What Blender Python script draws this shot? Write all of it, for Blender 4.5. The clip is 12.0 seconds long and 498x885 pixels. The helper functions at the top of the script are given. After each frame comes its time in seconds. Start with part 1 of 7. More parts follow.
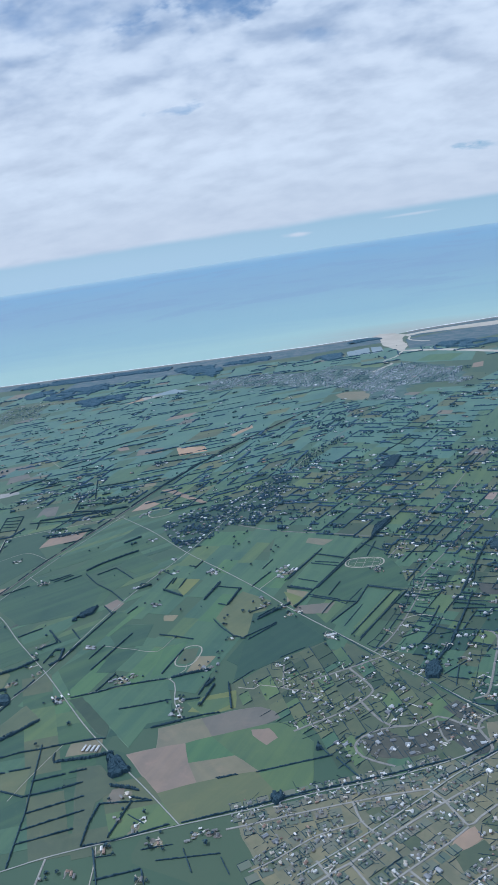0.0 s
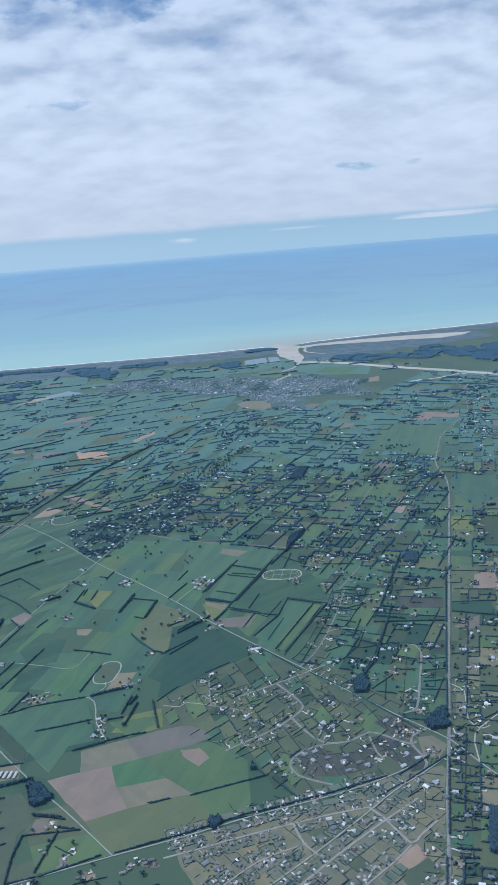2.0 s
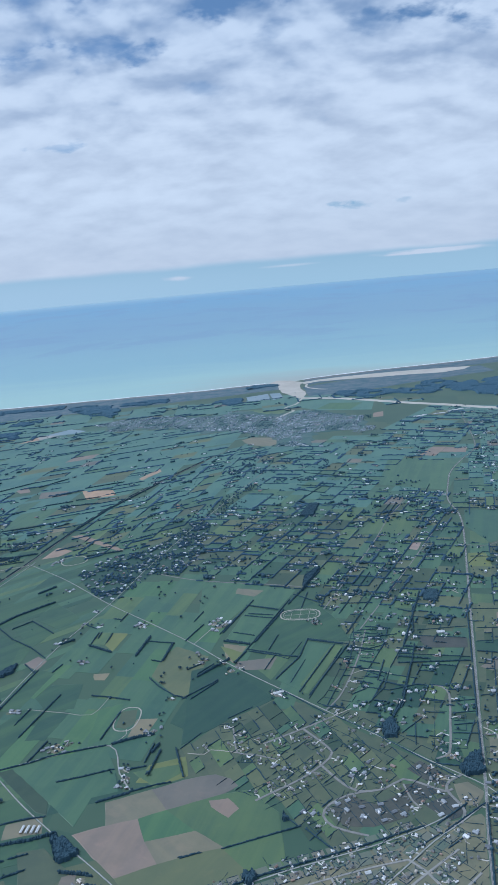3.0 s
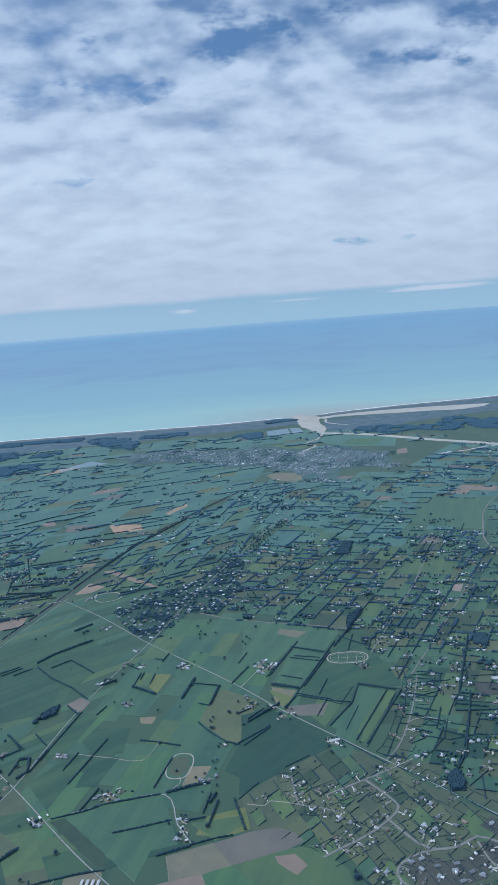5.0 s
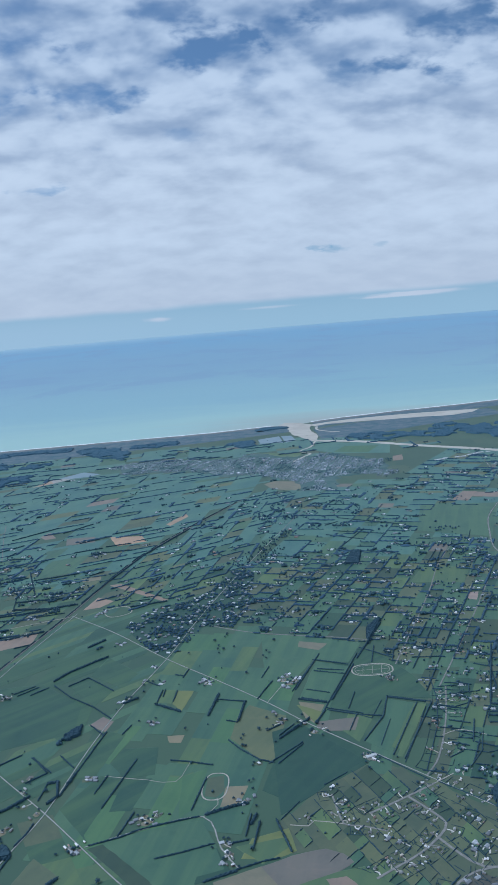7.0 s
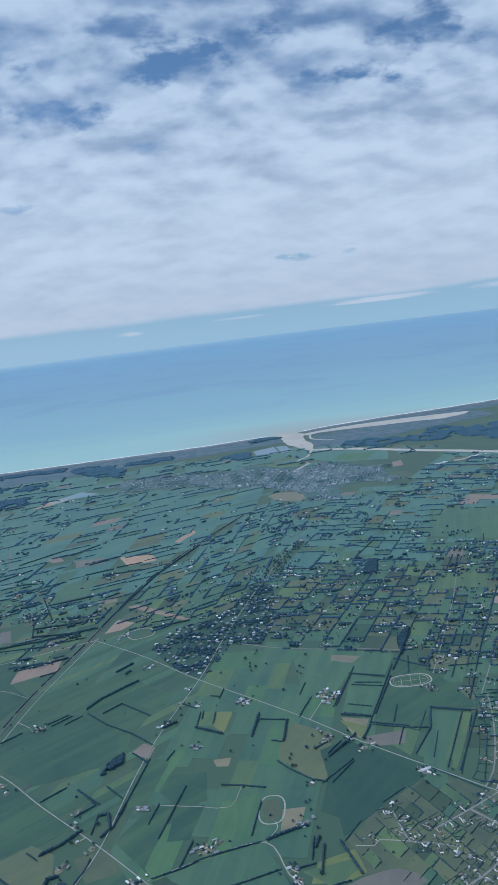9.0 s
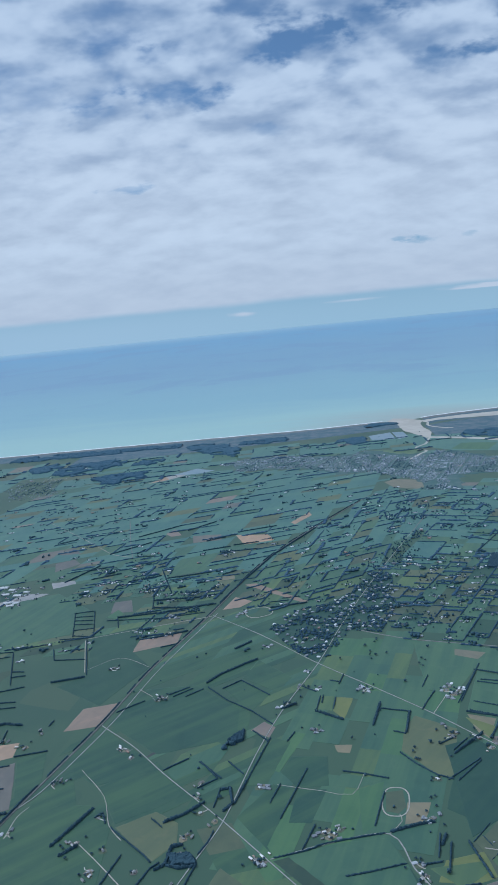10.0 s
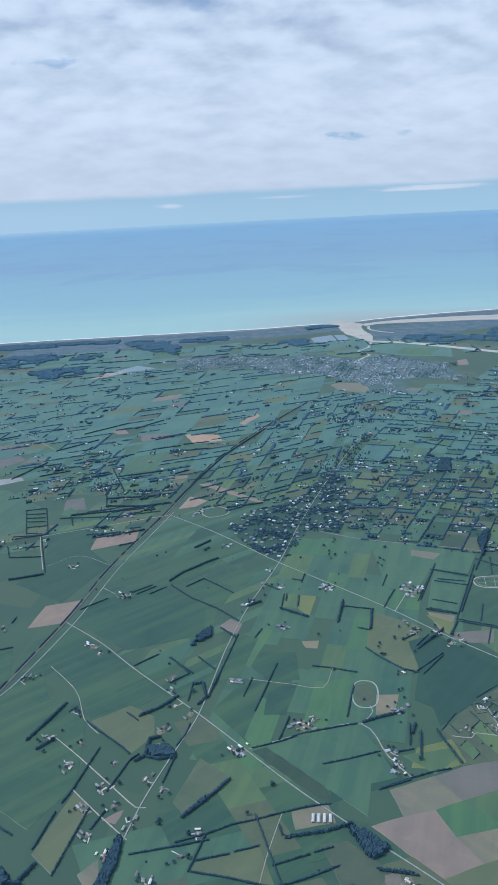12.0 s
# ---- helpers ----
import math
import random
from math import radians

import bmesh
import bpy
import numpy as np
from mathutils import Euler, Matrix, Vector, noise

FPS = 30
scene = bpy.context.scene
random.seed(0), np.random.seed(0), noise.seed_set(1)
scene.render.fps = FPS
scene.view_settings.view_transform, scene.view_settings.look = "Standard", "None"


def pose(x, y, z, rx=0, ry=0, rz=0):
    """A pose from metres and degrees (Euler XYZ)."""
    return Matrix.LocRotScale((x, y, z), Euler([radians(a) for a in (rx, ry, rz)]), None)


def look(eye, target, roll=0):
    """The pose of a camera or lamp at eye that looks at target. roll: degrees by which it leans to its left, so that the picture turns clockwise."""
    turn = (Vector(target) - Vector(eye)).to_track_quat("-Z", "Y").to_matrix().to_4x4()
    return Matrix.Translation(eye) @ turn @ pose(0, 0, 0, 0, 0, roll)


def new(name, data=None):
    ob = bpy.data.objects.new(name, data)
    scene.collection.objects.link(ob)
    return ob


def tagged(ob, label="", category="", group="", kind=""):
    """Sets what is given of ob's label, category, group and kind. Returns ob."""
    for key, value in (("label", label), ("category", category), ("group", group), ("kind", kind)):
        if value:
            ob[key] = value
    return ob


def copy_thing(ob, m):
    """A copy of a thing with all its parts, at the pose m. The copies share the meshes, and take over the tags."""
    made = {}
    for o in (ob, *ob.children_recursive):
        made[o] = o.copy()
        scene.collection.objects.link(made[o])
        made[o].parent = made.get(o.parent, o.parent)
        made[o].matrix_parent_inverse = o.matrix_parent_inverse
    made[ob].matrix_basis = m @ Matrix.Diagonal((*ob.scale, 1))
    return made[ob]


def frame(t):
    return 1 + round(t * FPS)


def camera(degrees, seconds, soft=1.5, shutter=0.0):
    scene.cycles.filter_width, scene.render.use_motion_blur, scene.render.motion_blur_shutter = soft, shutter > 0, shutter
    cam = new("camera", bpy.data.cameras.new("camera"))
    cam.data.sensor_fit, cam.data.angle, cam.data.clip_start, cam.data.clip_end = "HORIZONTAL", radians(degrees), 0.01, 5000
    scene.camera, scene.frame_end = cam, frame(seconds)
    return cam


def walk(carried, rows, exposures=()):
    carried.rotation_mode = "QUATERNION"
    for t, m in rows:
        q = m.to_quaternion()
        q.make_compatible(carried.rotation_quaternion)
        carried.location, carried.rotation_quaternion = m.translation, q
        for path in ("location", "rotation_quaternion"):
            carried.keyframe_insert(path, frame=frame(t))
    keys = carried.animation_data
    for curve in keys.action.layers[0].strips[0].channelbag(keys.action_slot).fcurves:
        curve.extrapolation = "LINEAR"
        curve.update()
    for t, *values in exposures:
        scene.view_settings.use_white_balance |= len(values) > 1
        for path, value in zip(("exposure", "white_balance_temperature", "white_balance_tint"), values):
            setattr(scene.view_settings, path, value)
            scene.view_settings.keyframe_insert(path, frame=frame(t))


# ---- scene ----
LENS = 34.876
cam = camera(LENS, 12.0, soft=1.5)
WALK = [
    (0, 0.000, 0.000, 100.000, 75.782, 8.306, 7.354),
    (0.5, -3.167, 1.036, 100.090, 74.685, 7.570, 4.823),
    (1, -6.249, 2.375, 100.358, 73.902, 6.222, 1.680),
    (1.5, -9.650, 2.815, 100.669, 74.097, 5.147, 0.214),
    (2, -12.716, 3.913, 101.155, 75.335, 4.475, -0.656),
    (2.5, -15.705, 5.295, 101.466, 76.865, 4.678, -0.744),
    (3, -18.913, 6.309, 101.814, 77.871, 4.956, -1.122),
    (5, -32.028, 10.112, 103.492, 80.268, 4.236, -0.726),
    (5.5, -35.281, 11.077, 103.874, 80.389, 3.854, -0.925),
    (6, -38.599, 12.239, 104.196, 80.629, 3.623, -1.357),
    (6.5, -41.749, 13.284, 104.481, 80.718, 3.660, -1.583),
    (7, -44.859, 14.159, 104.788, 80.655, 4.642, -2.563),
    (9, -58.653, 17.456, 107.151, 81.203, 6.853, -4.536),
    (9.5, -62.375, 18.667, 107.397, 80.809, 5.930, -0.868),
    (10, -65.775, 19.974, 107.483, 80.756, 5.523, 3.461),
    (10.5, -69.157, 20.617, 107.422, 78.126, 5.008, 2.928),
    (11, -72.658, 21.649, 107.598, 73.961, 4.349, 0.802),
    (11.5, -75.878, 22.881, 107.733, 73.359, 4.264, 2.080),
    (12, -78.927, 24.160, 107.723, 73.133, 2.767, -1.542),
]
# the clip's own exposure drops while much bright sky is in view
EXPOSURES = [(0.0, -0.02, 5500, 11), (1.5, -0.02, 5460, 11), (3.0, -0.1, 5340, 10.5), (5.0, -0.19, 5310, 9.5), (7.0, -0.23, 5300, 9), (10.0, -0.25, 5300, 8.5), (10.5, -0.17, 5360, 9.5), (11.0, -0.04, 5420, 10), (11.5, -0.02, 5440, 10), (12.0, -0.02, 5440, 10)]
walk(cam, [(t, pose(x, y, z, rx, ry, rz)) for t, x, y, z, rx, ry, rz in WALK], exposures=EXPOSURES)

# The plain is built at about one to twelve: the lens sees no farther than five kilometres, and the sea has to reach its horizon.

# ---------------------------------------------------------------- world and sun
SUN_UP, SUN_FROM = 48.0, 285.0


class Nodes:
    """A small helper to wire node trees."""

    def __init__(self, tree):
        self.tree = tree
        tree.nodes.clear()

    def add(self, kind, **values):
        node = self.tree.nodes.new(kind)
        for key, value in values.items():
            setattr(node, key, value)
        return node

    def link(self, a, b):
        self.tree.links.new(a, b)

    def put(self, socket, value):
        if isinstance(value, bpy.types.NodeSocket):
            self.link(value, socket)
        elif value is not None:
            socket.default_value = value

    def math(self, op, a, b=None, c=None, clamp=False):
        n = self.add("ShaderNodeMath", operation=op, use_clamp=clamp)
        for s, v in zip(n.inputs, (a, b, c)):
            self.put(s, v)
        return n.outputs[0]

    def ramp(self, value, lo, hi, a=0.0, b=1.0):
        n = self.add("ShaderNodeMapRange", interpolation_type="SMOOTHSTEP")
        for s, v in zip(n.inputs, (value, lo, hi, a, b)):
            self.put(s, v)
        return n.outputs[0]

    def mix(self, fac, a, b, how="MIX"):
        n = self.add("ShaderNodeMix", data_type="RGBA", blend_type=how)
        self.put(n.inputs[0], fac)
        self.put(n.inputs[6], a)
        self.put(n.inputs[7], b)
        return n.outputs[2]

    def noise(self, vector, scale, detail=4.0, rough=0.55, twist=0.0):
        n = self.add("ShaderNodeTexNoise")
        self.put(n.inputs["Vector"], vector)
        n.inputs["Scale"].default_value = scale
        n.inputs["Detail"].default_value = detail
        n.inputs["Roughness"].default_value = rough
        n.inputs["Distortion"].default_value = twist
        return n.outputs[0]

    def scaled(self, vector, scale, turn=0.0, shift=(0, 0, 0)):
        n = self.add("ShaderNodeMapping")
        self.put(n.inputs["Vector"], vector)
        n.inputs["Location"].default_value = shift
        n.inputs["Rotation"].default_value = (0, 0, radians(turn))
        n.inputs["Scale"].default_value = scale
        return n.outputs[0]


def rgb(r, g, b):
    return (r, g, b, 1.0)


world = bpy.data.worlds.new("sky")
scene.world = world
world.use_nodes = True
w = Nodes(world.node_tree)
sky = w.add("ShaderNodeTexSky", sky_type="NISHITA", sun_disc=False, sun_elevation=radians(SUN_UP), sun_rotation=radians(SUN_FROM), altitude=1200.0, dust_density=0.3, ozone_density=3.0)
place = w.add("ShaderNodeTexCoord").outputs["Generated"]
split = w.add("ShaderNodeSeparateXYZ")
w.link(place, split.inputs[0])
dx, dy, dz = split.outputs
# the cloud layer is a deck far above: its pattern narrows toward the horizon
up = w.math("MAXIMUM", dz, 0.0)
depth = w.math("ADD", up, 0.38)
flat = w.add("ShaderNodeCombineXYZ")
w.put(flat.inputs[0], w.math("DIVIDE", dx, depth))
w.put(flat.inputs[1], w.math("DIVIDE", dy, depth))
ahead = w.math("MAXIMUM", dy, 0.05)
gu, gv = w.math("DIVIDE", dx, ahead), w.math("DIVIDE", dz, ahead)
rows = w.scaled(flat.outputs[0], (0.8, 1.0, 1.0), -6.0)
lumps = w.noise(rows, 7.5, 4.0, 0.5, 0.12)
under = w.noise(w.scaled(flat.outputs[0], (0.8, 1.0, 1.0), -6.0, (0.0, -0.036, 0.0)), 7.5, 4.0, 0.5, 0.12)
banks = w.noise(rows, 2.8, 4.0, 0.5, 0.2)
ragged = w.noise(w.scaled(flat.outputs[0], (0.85, 1.0, 1.0), -6.0), 17.0, 4.0, 0.52, 0.15)
rolls = w.noise(w.scaled(flat.outputs[0], (0.8, 1.0, 1.0), -6.0), 16.0, 5.0, 0.55, 0.12)


def patches(list_of, grain):
    """Soft uneven spots in the sky ahead: rows of place, half width, half height, strength."""
    total = 0.0
    for u0, v0, a, b, k in list_of:
        p = w.math("DIVIDE", w.math("SUBTRACT", gu, u0), a)
        q = w.math("DIVIDE", w.math("SUBTRACT", gv, v0), b)
        r = w.math("ADD", w.math("SQRT", w.math("ADD", w.math("MULTIPLY", p, p), w.math("MULTIPLY", q, q))), w.math("MULTIPLY", w.math("SUBTRACT", ragged, 0.5), grain))
        total = w.math("ADD", total, w.ramp(r, 0.1, 1.5, k, 0.0))
    return total


gaps = patches([(-0.353, 0.289, 0.1539, 0.0428, 0.14), (0.453, 0.281, 0.1539, 0.0534, 0.14), (-0.122, 0.266, 0.0531, 0.0159, 0.22), (-0.123, 0.207, 0.0288, 0.0086, 0.19), (-0.201, 0.164, 0.0450, 0.0058, 0.34), (-0.226, 0.256, 0.0288, 0.0099, 0.16), (-0.131, 0.311, 0.0375, 0.0123, 0.16), (-0.196, 0.338, 0.0509, 0.0123, 0.16), (0.007, 0.309, 0.0288, 0.0270, 0.19), (0.032, 0.313, 0.0554, 0.0197, 0.30), (0.105, 0.325, 0.0375, 0.0209, 0.22), (0.076, 0.273, 0.0243, 0.0111, 0.17), (-0.018, 0.215, 0.0266, 0.0086, 0.13), (-0.080, 0.260, 0.0266, 0.0135, 0.16), (0.203, 0.270, 0.0443, 0.0159, 0.22), (0.260, 0.277, 0.0398, 0.0123, 0.20), (0.302, 0.266, 0.0398, 0.0123, 0.19), (0.086, 0.234, 0.0243, 0.0086, 0.14), (0.130, 0.072, 0.0150, 0.0048, 0.30), (0.165, 0.068, 0.0280, 0.0055, 0.30), (0.212, 0.069, 0.0190, 0.0042, 0.30), (-0.027, 0.355, 0.0554, 0.0147, 0.22), (0.178, 0.345, 0.0663, 0.0173, 0.19), (0.325, 0.326, 0.0554, 0.0246, 0.30), (-0.204, 0.369, 0.0663, 0.0111, 0.14)], 3.0)
strays = patches([(-0.069, -0.000, 0.0157, 0.0028, 1.1), (0.069, 0.004, 0.0313, 0.0016, 0.7), (0.256, 0.007, 0.0605, 0.0030, 1.5), (0.215, 0.0055, 0.03, 0.0014, 1.2), (0.427, 0.008, 0.0570, 0.0043, 1.0)], 1.3)
thick = w.math("ADD", w.math("MULTIPLY", lumps, 0.70), w.math("MULTIPLY", banks, 0.30))
need = w.math("ADD", w.ramp(up, 0.10, 0.36, 0.16, 0.36), gaps)
cover = w.ramp(w.math("SUBTRACT", w.math("ADD", thick, w.math("MULTIPLY", w.math("SUBTRACT", ragged, 0.5), 0.14)), need), -0.2, 0.2)
edge = w.math("ADD", 0.004, w.math("MULTIPLY", w.noise(w.scaled(place, (3.0, 3.0, 9.0)), 2.0, 4.0), 0.011))
cover = w.math("MULTIPLY", cover, w.ramp(w.math("SUBTRACT", up, edge), -0.0015, 0.007))
cover = w.math("MULTIPLY", w.math("MAXIMUM", cover, w.math("MULTIPLY", strays, 0.9)), 0.96)
# each heap is bright on top and grey below
billow = w.math("MULTIPLY", w.math("SUBTRACT", lumps, under), w.ramp(up, 0.04, 0.28, 0.35, 1.15))
relief = w.math("ADD", w.math("ADD", w.math("MULTIPLY", rolls, 0.3), w.math("MULTIPLY", lumps, 0.7)), billow)
shade = w.ramp(relief, 0.11, 0.77)
lit = w.mix(w.ramp(up, 0.16, 0.32), w.mix(w.ramp(up, 0.02, 0.10), rgb(0.66, 0.69, 0.715), rgb(0.745, 0.785, 0.81)), rgb(0.67, 0.73, 0.785))
grey = w.mix(w.ramp(up, 0.1, 0.3), rgb(0.56, 0.60, 0.645), rgb(0.28, 0.37, 0.50))
cloud = w.mix(shade, grey, lit)
# moist air turns the sky pale toward the sea's edge
blue = w.mix(1.0, sky.outputs[0], rgb(0.085, 0.085, 0.085), "MULTIPLY")
blue = w.mix(w.ramp(dz, -0.03, 0.22, 0.92, 0.15), blue, w.mix(w.ramp(dz, -0.02, 0.05), rgb(0.405, 0.575, 0.66), rgb(0.27, 0.45, 0.58)))
blue = w.mix(w.math("MULTIPLY", w.ramp(gu, 0.15, -0.35, 0.0, 0.6), w.ramp(dz, 0.03, -0.01)), blue, rgb(0.47, 0.60, 0.68))
out_sky = w.add("ShaderNodeBackground")
w.put(out_sky.inputs[0], w.mix(cover, blue, cloud))
out_sky.inputs[1].default_value = 1.0
w.link(out_sky.outputs[0], w.add("ShaderNodeOutputWorld").inputs[0])

sun = new("sun", bpy.data.lights.new("sun", "SUN"))
sun.data.energy, sun.data.angle, sun.data.color = 2.45, radians(3.0), (1.0, 0.96, 0.90)
az, el = radians(SUN_FROM), radians(SUN_UP)
sun.matrix_world = look((math.sin(az) * math.cos(el) * 900, math.cos(az) * math.cos(el) * 900, math.sin(el) * 900), (0, 0, 0))

# ---------------------------------------------------------------- materials


def surface(name, rough=0.5, spec=0.3):
    m = bpy.data.materials.new(name)
    m.use_nodes = True
    n = Nodes(m.node_tree)
    b = n.add("ShaderNodeBsdfPrincipled")
    b.inputs["Roughness"].default_value = rough
    b.inputs["Specular IOR Level"].default_value = spec
    n.link(b.outputs[0], n.add("ShaderNodeOutputMaterial").inputs[0])
    return m, n, b, n.add("ShaderNodeNewGeometry").outputs["Position"]


def soil_or_grass(name, low, high, stripe=0.0, turn=0.0, patch=0.06):
    """A field: blotches at two scales, fine grain and, where it was mown or drilled, faint stripes."""
    m, n, b, where = surface(name)
    big = n.ramp(n.noise(where, patch, 4.0), 0.35, 0.68)
    fine = n.noise(where, 1.3, 5.0, 0.7)
    tone = n.mix(n.math("ADD", n.math("MULTIPLY", big, 0.65), n.math("MULTIPLY", fine, 0.35)), rgb(*low), rgb(*high))
    worn = n.ramp(n.noise(where, 0.2, 5.0, 0.65, 0.6), 0.5, 0.74)
    tone = n.mix(n.math("MULTIPLY", worn, 0.45), tone, rgb(high[0] * 1.32, high[1] * 1.14, high[2] * 1.12))
    rank = n.ramp(n.noise(n.scaled(where, (1.0, 1.0, 1.0), 0.0, (31.0, 7.0, 0.0)), 0.11, 5.0, 0.6, 0.4), 0.52, 0.72)
    tone = n.mix(n.math("MULTIPLY", rank, 0.5), tone, rgb(low[0] * 0.78, low[1] * 0.84, low[2] * 0.86))
    if stripe:
        lanes = n.noise(n.scaled(n.scaled(where, (1.0, 1.0, 1.0), turn), (1.0, 0.06, 1.0)), 0.3, 3.0, 0.6)
        tone = n.mix(n.math("MULTIPLY", n.ramp(lanes, 0.38, 0.64), stripe), tone, rgb(high[0] * 1.38, high[1] * 1.26, high[2] * 1.08))
    own = n.add("ShaderNodeObjectInfo").outputs["Random"]
    tone = n.mix(1.0, tone, n.mix(own, rgb(0.90, 0.93, 0.97), rgb(1.14, 1.08, 1.0)), "MULTIPLY")
    n.put(b.inputs["Base Color"], tone)
    bump = n.add("ShaderNodeBump")
    bump.inputs["Strength"].default_value = 0.2
    bump.inputs["Distance"].default_value = 0.05
    n.put(bump.inputs["Height"], n.noise(where, 3.0, 4.0, 0.7))
    n.link(bump.outputs[0], b.inputs["Normal"])
    return m


FIELD = {
    "green": soil_or_grass("pasture", (0.053, 0.118, 0.088), (0.069, 0.140, 0.094), 0.45, 18),
    "lush": soil_or_grass("lush_pasture", (0.063, 0.140, 0.082), (0.082, 0.165, 0.086), 0.4, 18),
    "moss": soil_or_grass("mossy_pasture", (0.076, 0.136, 0.082), (0.099, 0.160, 0.082), 0.4, 20),
    "rich": soil_or_grass("rich_pasture", (0.036, 0.088, 0.068), (0.050, 0.106, 0.070), 0.7, 53),
    "teal": soil_or_grass("dark_crop", (0.031, 0.078, 0.064), (0.040, 0.091, 0.066), 0.25, 40),
    "deep": soil_or_grass("rank_pasture", (0.044, 0.080, 0.060), (0.058, 0.094, 0.063), 0.2, 24),
    "dull": soil_or_grass("worn_lots", (0.080, 0.111, 0.078), (0.102, 0.131, 0.084), 0.0, 0, 0.25),
    "lots": soil_or_grass("suburb_lawns", (0.150, 0.160, 0.110), (0.200, 0.198, 0.134), 0.0, 0, 0.4),
    # pasture green with the blue of distance haze mixed into it
    "hazed": soil_or_grass("hazed_pasture", (0.066, 0.156, 0.144), (0.088, 0.182, 0.150), 0.2, 12),
    "olive": soil_or_grass("dry_pasture", (0.096, 0.130, 0.084), (0.118, 0.148, 0.089), 0.2, 40),
    "gold": soil_or_grass("yellow_pasture", (0.118, 0.162, 0.074), (0.148, 0.180, 0.080), 0.2, 10),
    "straw": soil_or_grass("stubble", (0.160, 0.162, 0.121), (0.204, 0.195, 0.142), 0.25, -35, 0.15),
    "clay": soil_or_grass("tilled_clay", (0.206, 0.172, 0.146), (0.252, 0.204, 0.170), 0.2, 20, 0.15),
    "pink": soil_or_grass("tilled_pink", (0.251, 0.208, 0.189), (0.308, 0.250, 0.223), 0.2, -40, 0.12),
    "rust": soil_or_grass("bare_earth", (0.308, 0.231, 0.171), (0.370, 0.271, 0.200), 0.2, 20, 0.2),
    "plum": soil_or_grass("ploughed", (0.136, 0.136, 0.124), (0.168, 0.162, 0.144), 0.2, 15, 0.15),
    "char": soil_or_grass("dark_tilth", (0.056, 0.068, 0.066), (0.080, 0.090, 0.084), 0.2, 15, 0.3),
    "sand": soil_or_grass("shingle", (0.264, 0.264, 0.257), (0.370, 0.361, 0.351), 0.2, 15, 0.2),
}


def ground_material():
    m, n, b, where = surface("plain_grass")
    cells = n.add("ShaderNodeTexVoronoi", feature="F1", distance="CHEBYCHEV")
    n.put(cells.inputs["Vector"], n.scaled(where, (1.0, 0.62, 1.0), 14.0))
    cells.inputs["Scale"].default_value = 0.06
    cells.inputs["Randomness"].default_value = 0.8
    pick = n.add("ShaderNodeSeparateColor")
    n.link(cells.outputs["Color"], pick.inputs[0])
    tone = n.mix(pick.outputs[0], rgb(0.050, 0.100, 0.070), rgb(0.068, 0.120, 0.075))
    tone = n.mix(n.ramp(pick.outputs[1], 0.8, 0.9), tone, rgb(0.075, 0.118, 0.076))
    tone = n.mix(n.math("MULTIPLY", n.ramp(n.noise(where, 0.03, 5.0), 0.45, 0.7), 0.5), tone, rgb(0.071, 0.124, 0.077))
    tone = n.mix(n.math("MULTIPLY", n.noise(where, 1.6, 5.0, 0.7), 0.3), tone, rgb(0.048, 0.095, 0.067))
    n.put(b.inputs["Base Color"], tone)
    return m


def patch_material(name, stops):
    """Many small pieces in one mesh, each with a tone of its own."""
    m, n, b, where = surface(name)
    own = n.add("ShaderNodeNewGeometry").outputs["Random Per Island"]
    r = n.add("ShaderNodeValToRGB")
    while len(r.color_ramp.elements) < len(stops):
        r.color_ramp.elements.new(0.5)
    for e, (at, c) in zip(r.color_ramp.elements, stops):
        e.position, e.color = at, rgb(*c)
    n.link(own, r.inputs[0])
    tone = n.mix(n.math("MULTIPLY", n.noise(where, 0.9, 5.0, 0.7), 0.45), r.outputs[0], rgb(0.062, 0.110, 0.108))
    tone = n.mix(n.math("MULTIPLY", n.ramp(n.noise(where, 0.12, 3.0), 0.4, 0.7), 0.35), tone, rgb(0.107, 0.171, 0.129))
    n.put(b.inputs["Base Color"], tone)
    return m


def leaf_material(name, dark, pale):
    m, n, b, where = surface(name, 0.7, 0.12)
    own = n.add("ShaderNodeNewGeometry").outputs["Random Per Island"]
    tone = n.mix(n.math("ADD", n.math("MULTIPLY", own, 0.6), n.math("MULTIPLY", n.noise(where, 3.0, 4.0), 0.4)), rgb(*dark), rgb(*pale))
    n.put(b.inputs["Base Color"], tone)
    bump = n.add("ShaderNodeBump")
    bump.inputs["Strength"].default_value = 0.8
    bump.inputs["Distance"].default_value = 0.1
    n.put(bump.inputs["Height"], n.noise(where, 6.0, 4.0, 0.7))
    n.link(bump.outputs[0], b.inputs["Normal"])
    return m


def plain(name, low, high, scale=2.0, rough=0.85, spec=0.2, metal=0.0):
    m, n, b, where = surface(name, rough, spec)
    b.inputs["Metallic"].default_value = metal
    n.put(b.inputs["Base Color"], n.mix(n.ramp(n.noise(where, scale, 5.0, 0.65), 0.3, 0.7), rgb(*low), rgb(*high)))
    return m


def roof_material(name, stops, island=False):
    m, n, b, where = surface(name, 0.55, 0.35)
    own = n.add("ShaderNodeNewGeometry").outputs["Random Per Island"] if island else n.add("ShaderNodeObjectInfo").outputs["Random"]
    r = n.add("ShaderNodeValToRGB")
    r.color_ramp.interpolation = "CONSTANT"
    while len(r.color_ramp.elements) < len(stops):
        r.color_ramp.elements.new(0.5)
    for e, (at, c) in zip(r.color_ramp.elements, stops):
        e.position, e.color = at, rgb(*c)
    n.link(own, r.inputs[0])
    n.put(b.inputs["Base Color"], n.mix(n.math("MULTIPLY", n.noise(where, 5.0, 4.0), 0.3), r.outputs[0], rgb(0.16, 0.16, 0.16)))
    return m


